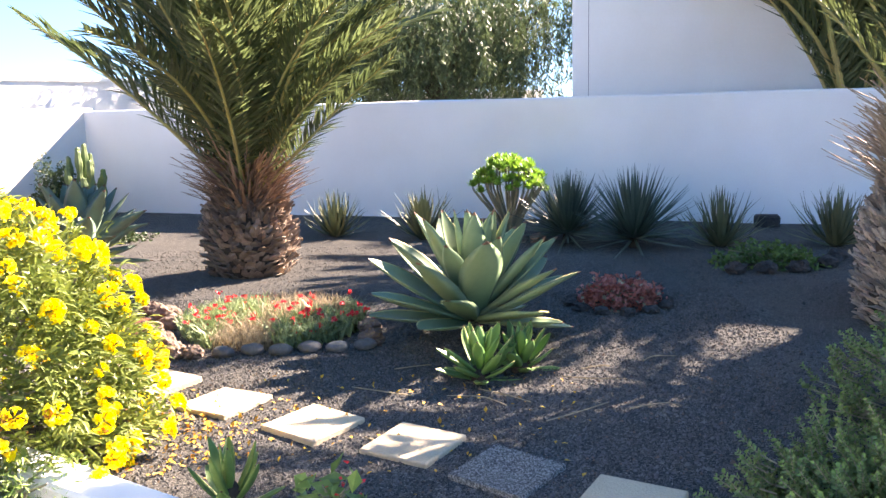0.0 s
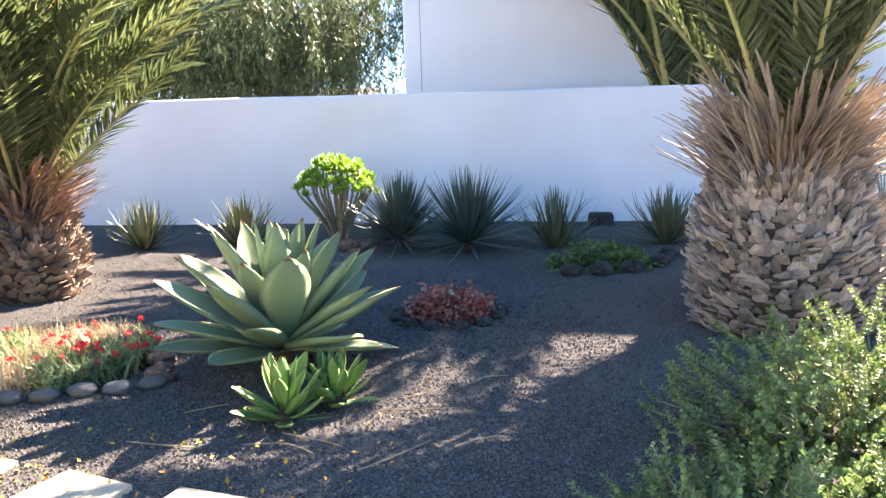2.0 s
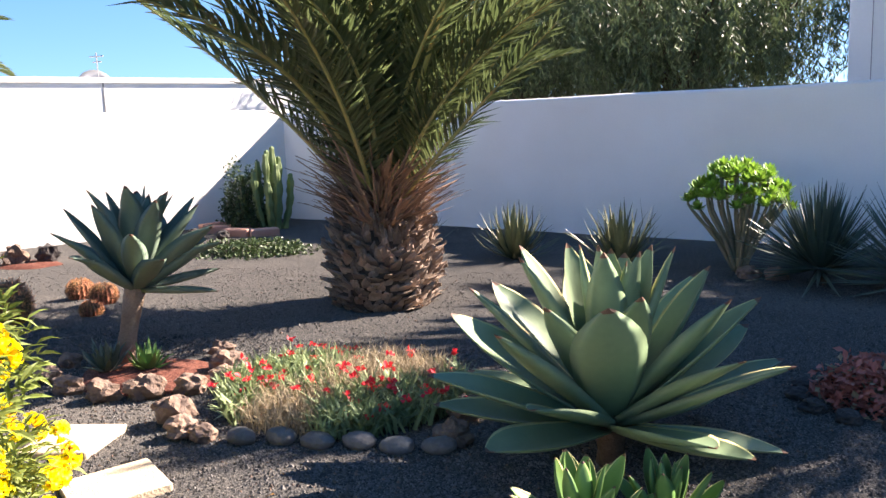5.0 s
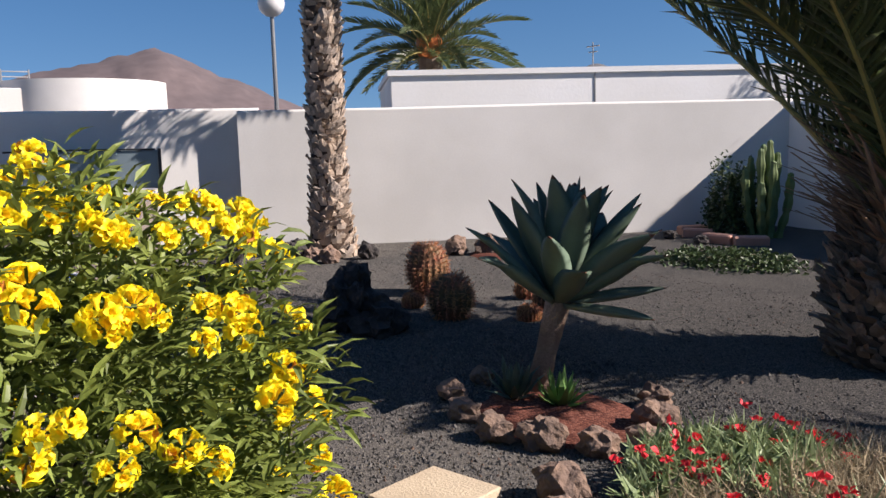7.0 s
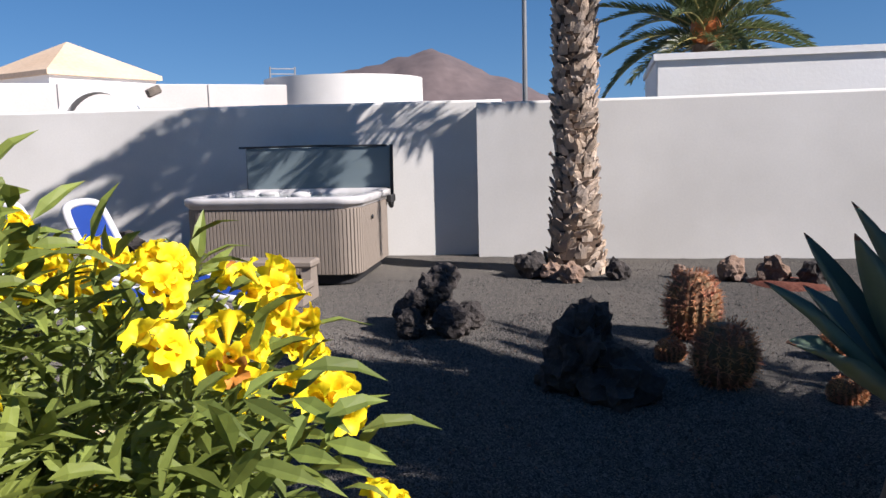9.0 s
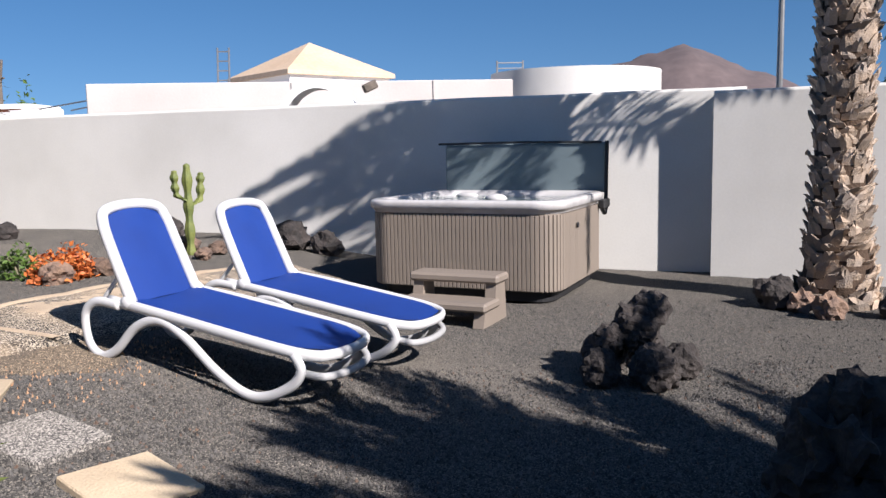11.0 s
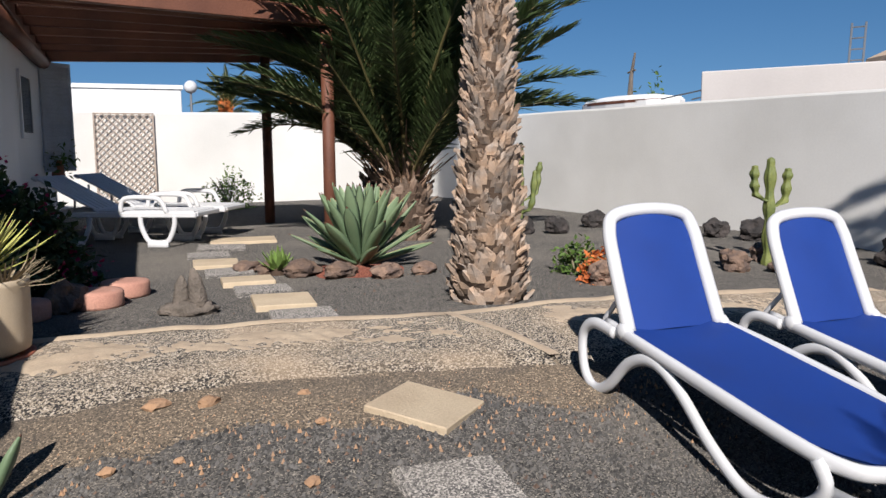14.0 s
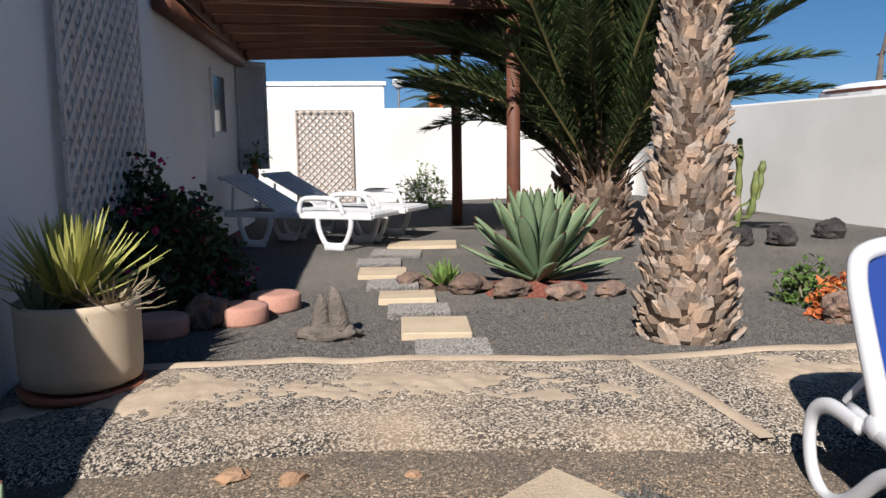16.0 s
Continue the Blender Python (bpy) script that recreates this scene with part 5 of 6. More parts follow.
bush("red_succulent", 1.53, 7.0, (0.36, 0.3, 0.25), 1500, 0.06, RUSTRED, "rust-red dried succulent in a ring of stones", "succulent", 90, 0.55, (DRYGRASS, 60, 0.05))
bush("rosemary_bush", -1.95, 3.35, (0.45, 0.35, 0.3), 1500, 0.05, PALEGREEN, "pale grey-green rosemary by the white kerb", "rosemary", 91, 0.16)
bush("crown_of_thorns", -0.5, 3.25, (0.16, 0.14, 0.28), 60, 0.12, PALEGREEN, "small leafy plant with one red flower", "flower", 92, 0.5, (RED, 14, 0.03), 6)
rosette("agave", on(-0.95, 3.3, -0.02), 14, 0.26, 0.06, 20, 80, [PALEGREEN, AGAVE_EDGE], "small yellow-green rosette plant beside the stones", "succulent", 17, "", 0.03, r0=0.02, thick=0.01)
spiky("small_agave", on(-8.05, -0.25, 0.02), 36, 0.2, 0.045, 12, 82, PALEGREEN, "light green aloe offset at the bed edge", "aloe", 74)
spiky("small_agave", on(-3.2, 6.6, 0.0), 30, 0.22, 0.045, 14, 80, YUCCA, "green aloe offset under the stemmed agave", "aloe", 75)
spiky("small_agave", on(-2.95, 6.7, 0.0), 30, 0.2, 0.045, 14, 80, AGAVE_YOUNG, "bright green aloe offset under the stemmed agave", "aloe", 76)


# ---- yellow flowering bush ----
THROAT = material("golden_flower_throat", (1.0, 0.7, 0.014), None, 9, 0.6, 0, 40, island=0.2, trans=0.2)


WILTED = material("wilted_orange_petal", (0.5, 0.22, 0.03), (0.38, 0.14, 0.03), 9, 0.7, 0, 40, island=0.3)


def leaflet(b, p, d, n, ln, w, droop):
    """A narrow pointed leaf that folds along its rib and hangs at the tip."""
    s = d.cross(n).normalized()
    m1, m2 = p + d * ln * 0.33 - n * droop * ln * 0.1, p + d * ln * 0.68 - n * droop * ln * 0.4
    tip = p + d * ln * 0.98 - n * droop * ln
    e = n * w * 0.35
    b.add([p, m1 + s * w + e, m1, m1 - s * w + e, m2 + s * w * 0.75 + e, m2, m2 - s * w * 0.75 + e, tip], [(0, 1, 2), (0, 2, 3), (1, 4, 5, 2), (2, 5, 6, 3), (4, 7, 5), (5, 7, 6)])


def trumpet_cluster(seed):
    """Open five-lobed trumpets crowded on one stalk end."""
    rnd = random.Random(seed)
    b = Buf()
    for k in range(8 + seed % 4):
        d = Vector((rnd.gauss(0, 0.9), rnd.gauss(0, 0.9), abs(rnd.gauss(0.2, 0.7)) + 0.05)).normalized()
        m = Matrix.Translation(d * 0.012) @ d.to_track_quat("Z", "X").to_matrix().to_4x4() @ Matrix.Rotation(rnd.uniform(0, 6), 4, "Z")
        sc = rnd.uniform(0.8, 1.15)
        n, vs = 20, []
        for rad, z in ((0.003, 0), (0.006, 0.016), (0.012, 0.032), (0.016, 0.043)):
            vs += [(sc * rad * math.cos(t * 6.2832 / n), sc * rad * math.sin(t * 6.2832 / n), sc * z) for t in range(n)]
        for t in range(n):
            lobe = 0.5 - 0.5 * math.cos(t * 6.2832 / 4)
            rad = 0.019 + 0.0125 * lobe ** 0.6
            vs.append((sc * rad * math.cos(t * 6.2832 / n), sc * rad * math.sin(t * 6.2832 / n), sc * (0.049 - 0.006 * lobe + rnd.uniform(-0.003, 0.003))))
        fs = [(q * n + t, q * n + (t + 1) % n, q * n + n + (t + 1) % n, q * n + n + t) for q in range(4) for t in range(n)]
        old = rnd.random() < 0.05
        b.add(vs, fs[:2 * n], 2 if old else 1, m)
        b.add(vs, fs[2 * n:], 2 if old else 0, m)
    return b.mesh("blossom", [YELLOW, THROAT, WILTED], True)


def full(q, r, p=3.0):
    """Moves a point of an ellipsoid out towards its box, for a broad-shouldered crown that falls away at the back."""
    u = Vector((q.x / r[0], q.y / r[1], q.z / r[2]))
    k = u.length / max(1e-4, (abs(u.x) ** p + abs(u.y) ** p + abs(u.z) ** p) ** (1 / p))
    u = q * k
    u.z *= 1 - 0.3 * smooth_step(-u.x / 0.6 + 0.1) * smooth_step(u.y / 0.45)
    return u


def trumpet_bush():
    x, y, r = -2.74, 4.06, (1.1, 0.74, 1.25)
    top = thing("trumpet_bush", on(x, y, -0.02), "big green bush full of yellow trumpet flowers", "flowering bush")
    rnd = random.Random(8)
    b = Buf()
    for i in range(40):
        a, f = rnd.uniform(0, 6.283), rnd.uniform(0.3, 0.9)
        e = Vector((math.cos(a) * r[0] * f, math.sin(a) * r[1] * f, r[2] * rnd.uniform(0.4, 0.85) * (1.1 - 0.5 * f)))
        tube(b, [(rnd.uniform(-0.1, 0.1), rnd.uniform(-0.1, 0.1), 0), e * 0.5 + Vector((0, 0, 0.1)), e], [0.018, 0.011, 0.005], 5)
    part("branch", b, STEM, top)
    b = Buf()
    for q in (full(g, r) for g in dome_points(3000, r, 8, 0.5, 0.1)):
        out = Vector((q.x / r[0], q.y / r[1], q.z / r[2] + 0.25)).normalized()
        d = (out + Vector((rnd.gauss(0, 0.55), rnd.gauss(0, 0.55), rnd.gauss(-0.1, 0.4)))).normalized()
        n = (Vector((0, 0, 1)) + Vector((rnd.gauss(0, 0.35), rnd.gauss(0, 0.35), 0)))
        n = (n - d * n.dot(d)).normalized()
        s, ln = d.cross(n), rnd.uniform(0.1, 0.17)
        for k in range(3):
            p = q + d * ln * (0.2 + 0.33 * k) - n * 0.02 * k
            for sg in (-1, 1):
                leaflet(b, p, (d * 0.75 + s * sg * 0.7 + n * rnd.uniform(-0.1, 0.25)).normalized(), n, rnd.uniform(0.06, 0.1), 0.011, rnd.uniform(0.1, 0.6))
        leaflet(b, q + d * ln, d, n, rnd.uniform(0.07, 0.11), 0.013, rnd.uniform(0.2, 0.7))
    part("foliage", b, TRUMPETLEAF, top)
    kinds = [trumpet_cluster(k) for k in range(5)]
    for p in (full(g, r) for g in dome_points(290, r, 9, 0.95, 0.1)):
        d = Vector((p.x, p.y, p.z * 0.7)).normalized()
        sc = rnd.uniform(0.6, 0.98)
        part("blossom", rnd.choice(kinds), None, top, at=Matrix.Translation(p * 1.09) @ d.to_track_quat("Z", "X").to_matrix().to_4x4() @ Matrix.Rotation(rnd.uniform(0, 6), 4, "Z") @ Matrix.Diagonal((sc, sc, sc, 1)))


trumpet_bush()


# ---- red-flowered bed ----
BEDGREEN = material("grey_green_fleshy_stem", (0.24, 0.3, 0.14), (0.17, 0.23, 0.1), 4, 0.5, 0, 40, island=0.3, trans=0.2)


def flower_bed():
    cx, cy, rx, ry = -1.38, 6.45, 0.72, 0.66
    rnd = random.Random(12)
    green, dry, red = Buf(), Buf(), Buf()
    for i in range(3400):
        a, f = rnd.uniform(0, 6.283), math.sqrt(rnd.random())
        x, y = rx * f * math.cos(a), ry * f * math.sin(a)
        h = rnd.uniform(0.12, 0.3) * (1.1 - 0.35 * f)
        mid = noise.noise(Vector((x * 2.2 + 3, y * 2.2, 1))) + 0.62 - abs(x - 0.05) * 1.1 + y * 0.3
        isdry = mid > 0.24
        b = dry if isdry else green
        w = rnd.uniform(0.002, 0.004) if isdry else rnd.uniform(0.005, 0.011)
        d = Vector((rnd.gauss(0, 0.35), rnd.gauss(0, 0.35), 1)).normalized()
        s = Vector((rnd.gauss(0, 1), rnd.gauss(0, 1), 0)).normalized() * w
        p = Vector((x, y, 0))
        q, t = p + d * h * 0.6, p + d * h + Vector((rnd.gauss(0, 0.04), rnd.gauss(0, 0.04), 0))
        b.add([p - s, p + s, q + s, q - s, t], [(0, 1, 2, 3), (3, 2, 4)])
        for _ in range(2):
            e = q + Vector((rnd.gauss(0, 0.05), rnd.gauss(0, 0.05), rnd.uniform(-0.02, 0.07)))
            u = s * (1.0 if isdry else 1.3)
            b.add([q - u, q + u, e], [(0, 1, 2)])
        if rnd.random() < (0.008 if isdry else 0.042):
            leaf_cloud(red, [t + Vector((rnd.gauss(0, 0.008), rnd.gauss(0, 0.008), 0)) for _ in range(8)], 0.032, i, 0, 0.5, 0.9)
    top = thing("flower_bed", on(cx, cy), "bed of red flowers and dry straw-coloured stems", "flower bed")
    part("green_leaves", green, BEDGREEN, top, "fresh green stems")
    part("dry_grass", dry, DRYGRASS, top, "dry straw-coloured stems")
    part("blossom", red, RED, top, "small red flowers")


flower_bed()


# ---- stones ----
def stone(x, y, r, seed, mat, label, group="", rough=0.35, dz=0.0, name="rock", rz=0, level=3):
    b = Buf()
    rock(b, (0, 0, r[2] * 0.75), r, seed, rough, level)
    return tagged(part(name, b, mat, at=on(x, y, dz, rz), smooth=rough < 0.2), label, "rock", group)


for k in range(6):
    stone(-1.62 + 0.205 * k, 5.72 + 0.02 * k + 0.03 * (k % 2), (0.088, 0.058, 0.046), 100 + k, PEBBLE, "smooth grey rounded stone edging the flower bed", "stones round the flower bed", 0.1, name="pebble", rz=8 * k - 15)
for k, (x, y, s) in enumerate([(-2.12, 5.86, 0.11), (-1.96, 5.7, 0.085), (-1.82, 5.68, 0.07), (-0.55, 5.95, 0.09), (-0.6, 6.3, 0.09)]):
    stone(x, y, (s, s * 0.85, s * 0.8), 120 + k, ROCK, "rough brown volcanic rock edging the flower bed", "stones round the flower bed", 0.4)
RING = [(-2.82, 6.12, 0.13), (-2.6, 6.22, 0.15), (-2.36, 6.35, 0.12), (-2.24, 6.55, 0.13), (-2.4, 6.82, 0.15), (-2.62, 7.1, 0.12), (-3.15, 6.2, 0.12), (-3.45, 6.35, 0.11), (-3.6, 6.7, 0.1)]
for k, (x, y, s) in enumerate(RING):
    stone(x, y, (s * 0.8, s * 0.65, s * 0.55), 140 + k, ROCK, "rough brown volcanic rock ringing the stemmed agave", "stones round the stemmed agave", 0.45)
for x, y, rx, ry, lb in ((-2.85, 6.6, 0.62, 0.46, "red volcanic gravel inside the stone ring"), (-7.55, 10.3, 0.5, 0.35, "red volcanic gravel patch by the wall"), (-8.6, 0.15, 0.5, 0.45, "red volcanic gravel in the agave bed")):
    b = Buf()
    n = 28
    ring = lambda f, z: [(rx * f * math.cos(6.2832 * k / n) * (1 + 0.1 * math.sin(5 * 6.2832 * k / n)), ry * f * math.sin(6.2832 * k / n), z) for k in range(n)]
    loft(b, [ring(1, -0.03), ring(0.8, 0.022), ring(0.4, 0.035)], cap_bottom=False)
    tagged(part("red_gravel", b, REDGRAVEL, at=on(x, y), smooth=True), lb, "gravel", kind="stuff")
for k, (x, y, s) in enumerate([(-8.05, -0.35, 0.13), (-8.12, -0.02, 0.16), (-8.25, 0.32, 0.15), (-8.5, 0.62, 0.14), (-8.85, 0.72, 0.12), (-7.98, -0.6, 0.12)]):
    stone(x, y, (s * 1.1, s * 0.7, s * 0.5), 160 + k, ROCK, "flat brown rock edging the agave bed", "stones round the agave bed", 0.35)
# black lava and dark boulders
b = Buf()
rock(b, (0, 0, 0.2), (0.24, 0.2, 0.25), 3, 0.6, 4)
rock(b, (-0.02, 0.05, 0.42), (0.12, 0.12, 0.14), 5, 0.6, 3)
rock(b, (0.25, 0.1, 0.12), (0.2, 0.18, 0.16), 6, 0.6, 3)
tagged(part("lava_rock", b, LAVA, at=on(-5.35, 6.85, -0.03)), "jagged black lava rock on the gravel", "rock", "lava rocks")
for k, (x, y, r, z) in enumerate([(-7.0, 6.3, 0.14, 0), (-6.92, 6.6, 0.16, 0), (-7.12, 6.82, 0.14, 0), (-7.32, 6.4, 0.16, 0), (-7.42, 6.68, 0.15, 0), (-7.16, 6.55, 0.16, 0.2), (-7.26, 6.66, 0.14, 0.3), (-7.12, 6.38, 0.11, 0.18)]):
    b = Buf()
    rock(b, (0, 0, r * 0.8 + z), (r * 0.9, r * 0.82, r * 0.88), 180 + k, 0.26, 4, 2.1)
    tagged(part("lava_rock", b, HEAPROCK, at=on(x, y, -0.02, 47 * k)), "rough dark lava boulder in a small heap", "rock", "heap of lava rocks")
for k, (x, y, s) in enumerate([(-9.12, 8.3, 0.17), (-8.9, 8.42, 0.11), (-8.6, 8.5, 0.12), (-8.5, 8.98, 0.13), (-7.95, 9.95, 0.14), (-7.7, 10.25, 0.16), (-7.4, 10.5, 0.14), (-8.3, 9.6, 0.08)]):
    stone(x, y, (s, s * 0.9, s * 0.95), 200 + k, LAVA if k % 3 == 0 else ROCK, "dark rough volcanic rock by the palm and wall", "rocks along the wall", 0.5)
for k, (x, y, s) in enumerate([(-13.3, -0.15, 0.17), (-13.1, 1.6, 0.16), (-13.0, 2.1, 0.18), (-12.3, 3.75, 0.25), (-12.15, 4.2, 0.2), (-12.3, -0.1, 0.16), (-12.0, -0.4, 0.15), (-10.95, 2.6, 0.12), (-10.7, 2.75, 0.13), (-10.9, 3.05, 0.1), (-11.4, 2.75, 0.14), (-9.35, 2.2, 0.14), (-9.75, 2.45, 0.12), (-11.3, 3.1, 0.11)]):
    stone(x, y, (s, s * 0.9, s * 0.75), 220 + k, LAVA if k < 7 else ROCK, "dark volcanic boulder on the gravel" if k < 7 else "reddish brown rock beside the path", "boulders by the spa wall", 0.4)
for k, a in enumerate(range(0, 360, 30)):
    x, y = 1.53 + 0.42 * math.cos(radians(a)), 6.97 + 0.36 * math.sin(radians(a))
    stone(x, y, (0.065, 0.06, 0.04), 250 + k, LAVA, "dark stone ringing the rust-red succulent", "stones round the red succulent", 0.35)
for k, (x, y) in enumerate([(3.0, 8.2), (3.3, 8.15), (3.65, 8.2), (4.05, 8.4), (4.3, 8.75), (-6.9, 12.9), (-6.3, 12.75), (-7.6, 14.1), (1.0, 10.55), (1.25, 10.5)]):
    stone(x, y, (0.11, 0.09, 0.07), 270 + k, LAVA if k < 7 else ROCK, "dark rough stone edging a planted bed", "stones of the shaded beds", 0.4)
stone(-6.15, -0.12, (0.13, 0.11, 0.13), 290, ROCK, "rough brown rock beside the pink stands", "", 0.45)
stone(-7.8, 14.5, (0.45, 0.3, 0.25), 291, LAVA, "low dark boulder in the garden corner", "", 0.4)
for k, (x, y) in enumerate([(-6.2, 13.0), (-6.75, 13.35), (-5.8, 13.1), (-7.1, 13.7)]):
    b = Buf()
    box(b, -0.22, 0.22, -0.1, 0.1, -0.03, 0.12, 0, None, 0.02)
    tagged(part("stone_block", b, PINKPOT, at=on(x, y, 0, 20 * k)), "pinkish stone block edging the cactus bed", "stone", "blocks round the cactus bed")
b = Buf()
box(b, -0.17, 0.17, -0.11, 0.11, -0.02, 0.17, 0, None, 0.03)
tagged(part("stone_block", b, LAVA, at=on(4.55, 11.3, 0, -18)), "black square stone block against the wall", "stone")


# ---- cacti ----
def column(b, pts, r, ribs=6):
    """A ribbed cactus arm along points."""
    pts = curve_points(pts, 16)
    n = ribs * 4
    vs, fs = [], []
    for i, p in enumerate(pts):
        f = i / (len(pts) - 1)
        rr = r * (1 if f < 0.9 else math.sqrt(max(0.02, 1 - ((f - 0.9) / 0.1) ** 2)))
        rr *= 1 + 0.22 * math.sin(f * 26)
        for k in range(n):
            t = 6.28318 * k / n
            q = rr * (0.72 + 0.28 * (0.5 + 0.5 * math.cos(ribs * t)))
            vs.append((p.x + q * math.cos(t), p.y + q * math.sin(t), p.z))
    for i in range(len(pts) - 1):
        fs += [(i * n + k, i * n + (k + 1) % n, (i + 1) * n + (k + 1) % n, (i + 1) * n + k) for k in range(n)]
    fs.append(tuple((len(pts) - 1) * n + k for k in range(n)))
    b.add(vs, fs)


def column_cactus(x, y, arms, mat, label, group="", rz=0):
    top = thing("column_cactus", on(x, y, -0.02, rz), label, "cactus", group)
    for pts, r in arms:
        b = Buf()
        column(b, pts, r, 5)
        part("arm", b, mat, top, smooth=True)


column_cactus(-11.2, 2.84, [([(0, 0, 0), (0, 0, 0.5), (0, 0, 1.0)], 0.05), ([(0, 0, 0.55), (0.16, 0, 0.6), (0.19, 0, 0.78), (0.2, 0, 0.9)], 0.042), ([(0, 0, 0.6), (-0.12, 0.03, 0.66), (-0.15, 0.03, 0.8), (-0.15, 0.03, 0.93)], 0.04)], CACTUS_YOUNG, "yellow-green branching candelabra cactus by the path", "candelabra cacti", 150)
column_cactus(-12.23, -0.6, [([(0, 0, 0), (0, 0, 0.6), (0, 0, 1.15)], 0.04), ([(0, 0, 0.4), (0.2, 0, 0.5), (0.25, 0, 0.75), (0.27, 0, 0.9)], 0.04), ([(0, 0, 0.3), (-0.14, 0.05, 0.4), (-0.18, 0.05, 0.6)], 0.036), ([(0, 0, 0.25), (0.1, -0.1, 0.35), (0.14, -0.12, 0.8)], 0.04)], CACTUS_YOUNG, "tall yellow-green candelabra cactus behind the palm trunk", "candelabra cacti", 150)
arms = []
for k in range(13):
    a, d, h = k * 2.4, 0.06 + 0.03 * k, 1.35 - 0.055 * k
    arms.append(([(0.6 * d * math.cos(a), 0.6 * d * math.sin(a), 0), (d * math.cos(a), d * math.sin(a), h * 0.5), (d * 1.1 * math.cos(a), d * 1.1 * math.sin(a), h)], 0.055))
column_cactus(-6.1, 13.9, arms, CACTUS, "dark green clump of tall column cacti in the corner", "")


def barrel(x, y, r, h, label):
    top = thing("barrel_cactus", on(x, y, -0.02), label, "cactus", "barrel cacti")
    b = Buf()
    prof = [(r * math.sqrt(max(0.03, 1 - (2 * t - 1) ** 2 * 0.85)), h * t) for t in [i / 10 for i in range(11)]]
    lathe(b, prof, 72, 0, None, 18, 0.14)
    part("body", b, BARRELSKIN, top, "rust-brown ribbed body", smooth=True)
    rnd = random.Random(int(r * 1000))
    b = Buf()
    for k in range(18):
        t = 6.28318 * (k + 0.5) / 18
        for i in range(12):
            f = 0.1 + 0.88 * i / 11
            rr = r * math.sqrt(max(0.03, 1 - (2 * f - 1) ** 2 * 0.85))
            p = Vector((rr * math.cos(t), rr * math.sin(t), h * f))
            nrm = Vector((math.cos(t), math.sin(t), (f - 0.45) * 1.6)).normalized()
            for _ in range(10):
                d = (nrm + Vector((rnd.gauss(0, 0.7), rnd.gauss(0, 0.7), rnd.gauss(0, 0.7)))).normalized() * r * rnd.uniform(0.18, 0.36)
                s = d.cross(nrm).normalized() * 0.0035
                b.add([p - s, p + s, p + d], [(0, 1, 2)])
    tagged(part("spine_coat", b, SPINE, top, "golden to rust-coloured spines"), kind="stuff")


for x, y, r, h, lb in ((-6.15, 8.18, 0.19, 0.5, "tall round barrel cactus with rusty spines"), (-5.1, 7.64, 0.18, 0.38, "round barrel cactus with rusty golden spines"), (-5.3, 8.7, 0.12, 0.2, "small golden barrel cactus"), (-4.8, 8.45, 0.12, 0.2, "small golden barrel cactus"), (-5.72, 7.7, 0.09, 0.15, "small golden barrel cactus"), (-4.55, 8.0, 0.09, 0.14, "small golden barrel cactus")):
    barrel(x, y, r, h, lb)


def aeonium(x, y):
    """Bare grey stems that fork upwards to a dome of lime rosettes."""
    top = thing("tree_aeonium", on(x, y, -0.02), "tree aeonium with bare stems and lime-green crown", "succulent")
    rnd = random.Random(31)
    st, lv = Buf(), Buf()
    for i in range(74):
        a, f = i * 2.39996, math.sqrt((i + 0.5) / 74)
        e = Vector((math.cos(a) * 0.5 * f, math.sin(a) * 0.45 * f, 1.1 - 0.4 * f * f + rnd.uniform(-0.09, 0.03)))
        if i % 3 == 0:
            tube(st, curve_points([(0.03 * math.cos(a), 0.03 * math.sin(a), 0), (e.x * 0.45, e.y * 0.45, 0.35), (e.x * 0.95, e.y * 0.95, 0.66), e], 3), [0.026] * 3 + [0.021] * 3 + [0.015] * 4, 6)
        for k in range(26):
            az, el = k * 2.39996, radians(8 + 70 * k / 26)
            d = Vector((math.cos(az) * math.cos(el), math.sin(az) * math.cos(el), math.sin(el)))
            s = Vector((-math.sin(az), math.cos(az), 0))
            ln = 0.11 * rnd.uniform(0.8, 1.2)
            lv.add([e, e + d * ln * 0.6 + s * 0.023, e + d * ln, e + d * ln * 0.6 - s * 0.023], [(0, 1, 2), (0, 2, 3)])
    part("stem", st, STEM, top, smooth=True)
    part("rosette", lv, LIME, top, "bright lime-green leaf rosettes")


aeonium(0.92, 10.95)
pot = thing("flower_pot", on(7.6, 9.6), "brown terracotta pot with a bare shrub by the wall", "flower pot")
b = Buf()
lathe(b, [(0.14, 0), (0.19, 0.32), (0.21, 0.32), (0.21, 0.37), (0.18, 0.37), (0.02, 0.34)], 24)
part("body", b, TERRACOTTA, pot, smooth=True)
b = Buf()
for k in range(7):
    a = k * 0.9
    tube(b, [(0, 0, 0.3), (0.08 * math.cos(a), 0.08 * math.sin(a), 0.6), (0.2 * math.cos(a), 0.2 * math.sin(a), 0.95)], [0.012, 0.008, 0.003], 5)
part("branch", b, STEM, pot)
b = Buf()
leaf_cloud(b, [(random.gauss(0, 0.12), random.gauss(0, 0.12), 0.85 + random.gauss(0, 0.12)) for _ in range(160)], 0.06, 33)
part("foliage", b, GREEN, pot)
b = Buf()
kd = Vector((0.78, -0.49, 0))
box(b, 0, 1.75, -0.22, 0.0, -0.1, 0.16, 0, pose(-2.55, 4.1, 0, 0, 0, math.degrees(math.atan2(-0.49, 0.78))), 0.02)
tagged(part("kerb", b, WHITE), "low white rendered kerb of the terrace bed", "kerb", kind="structure")


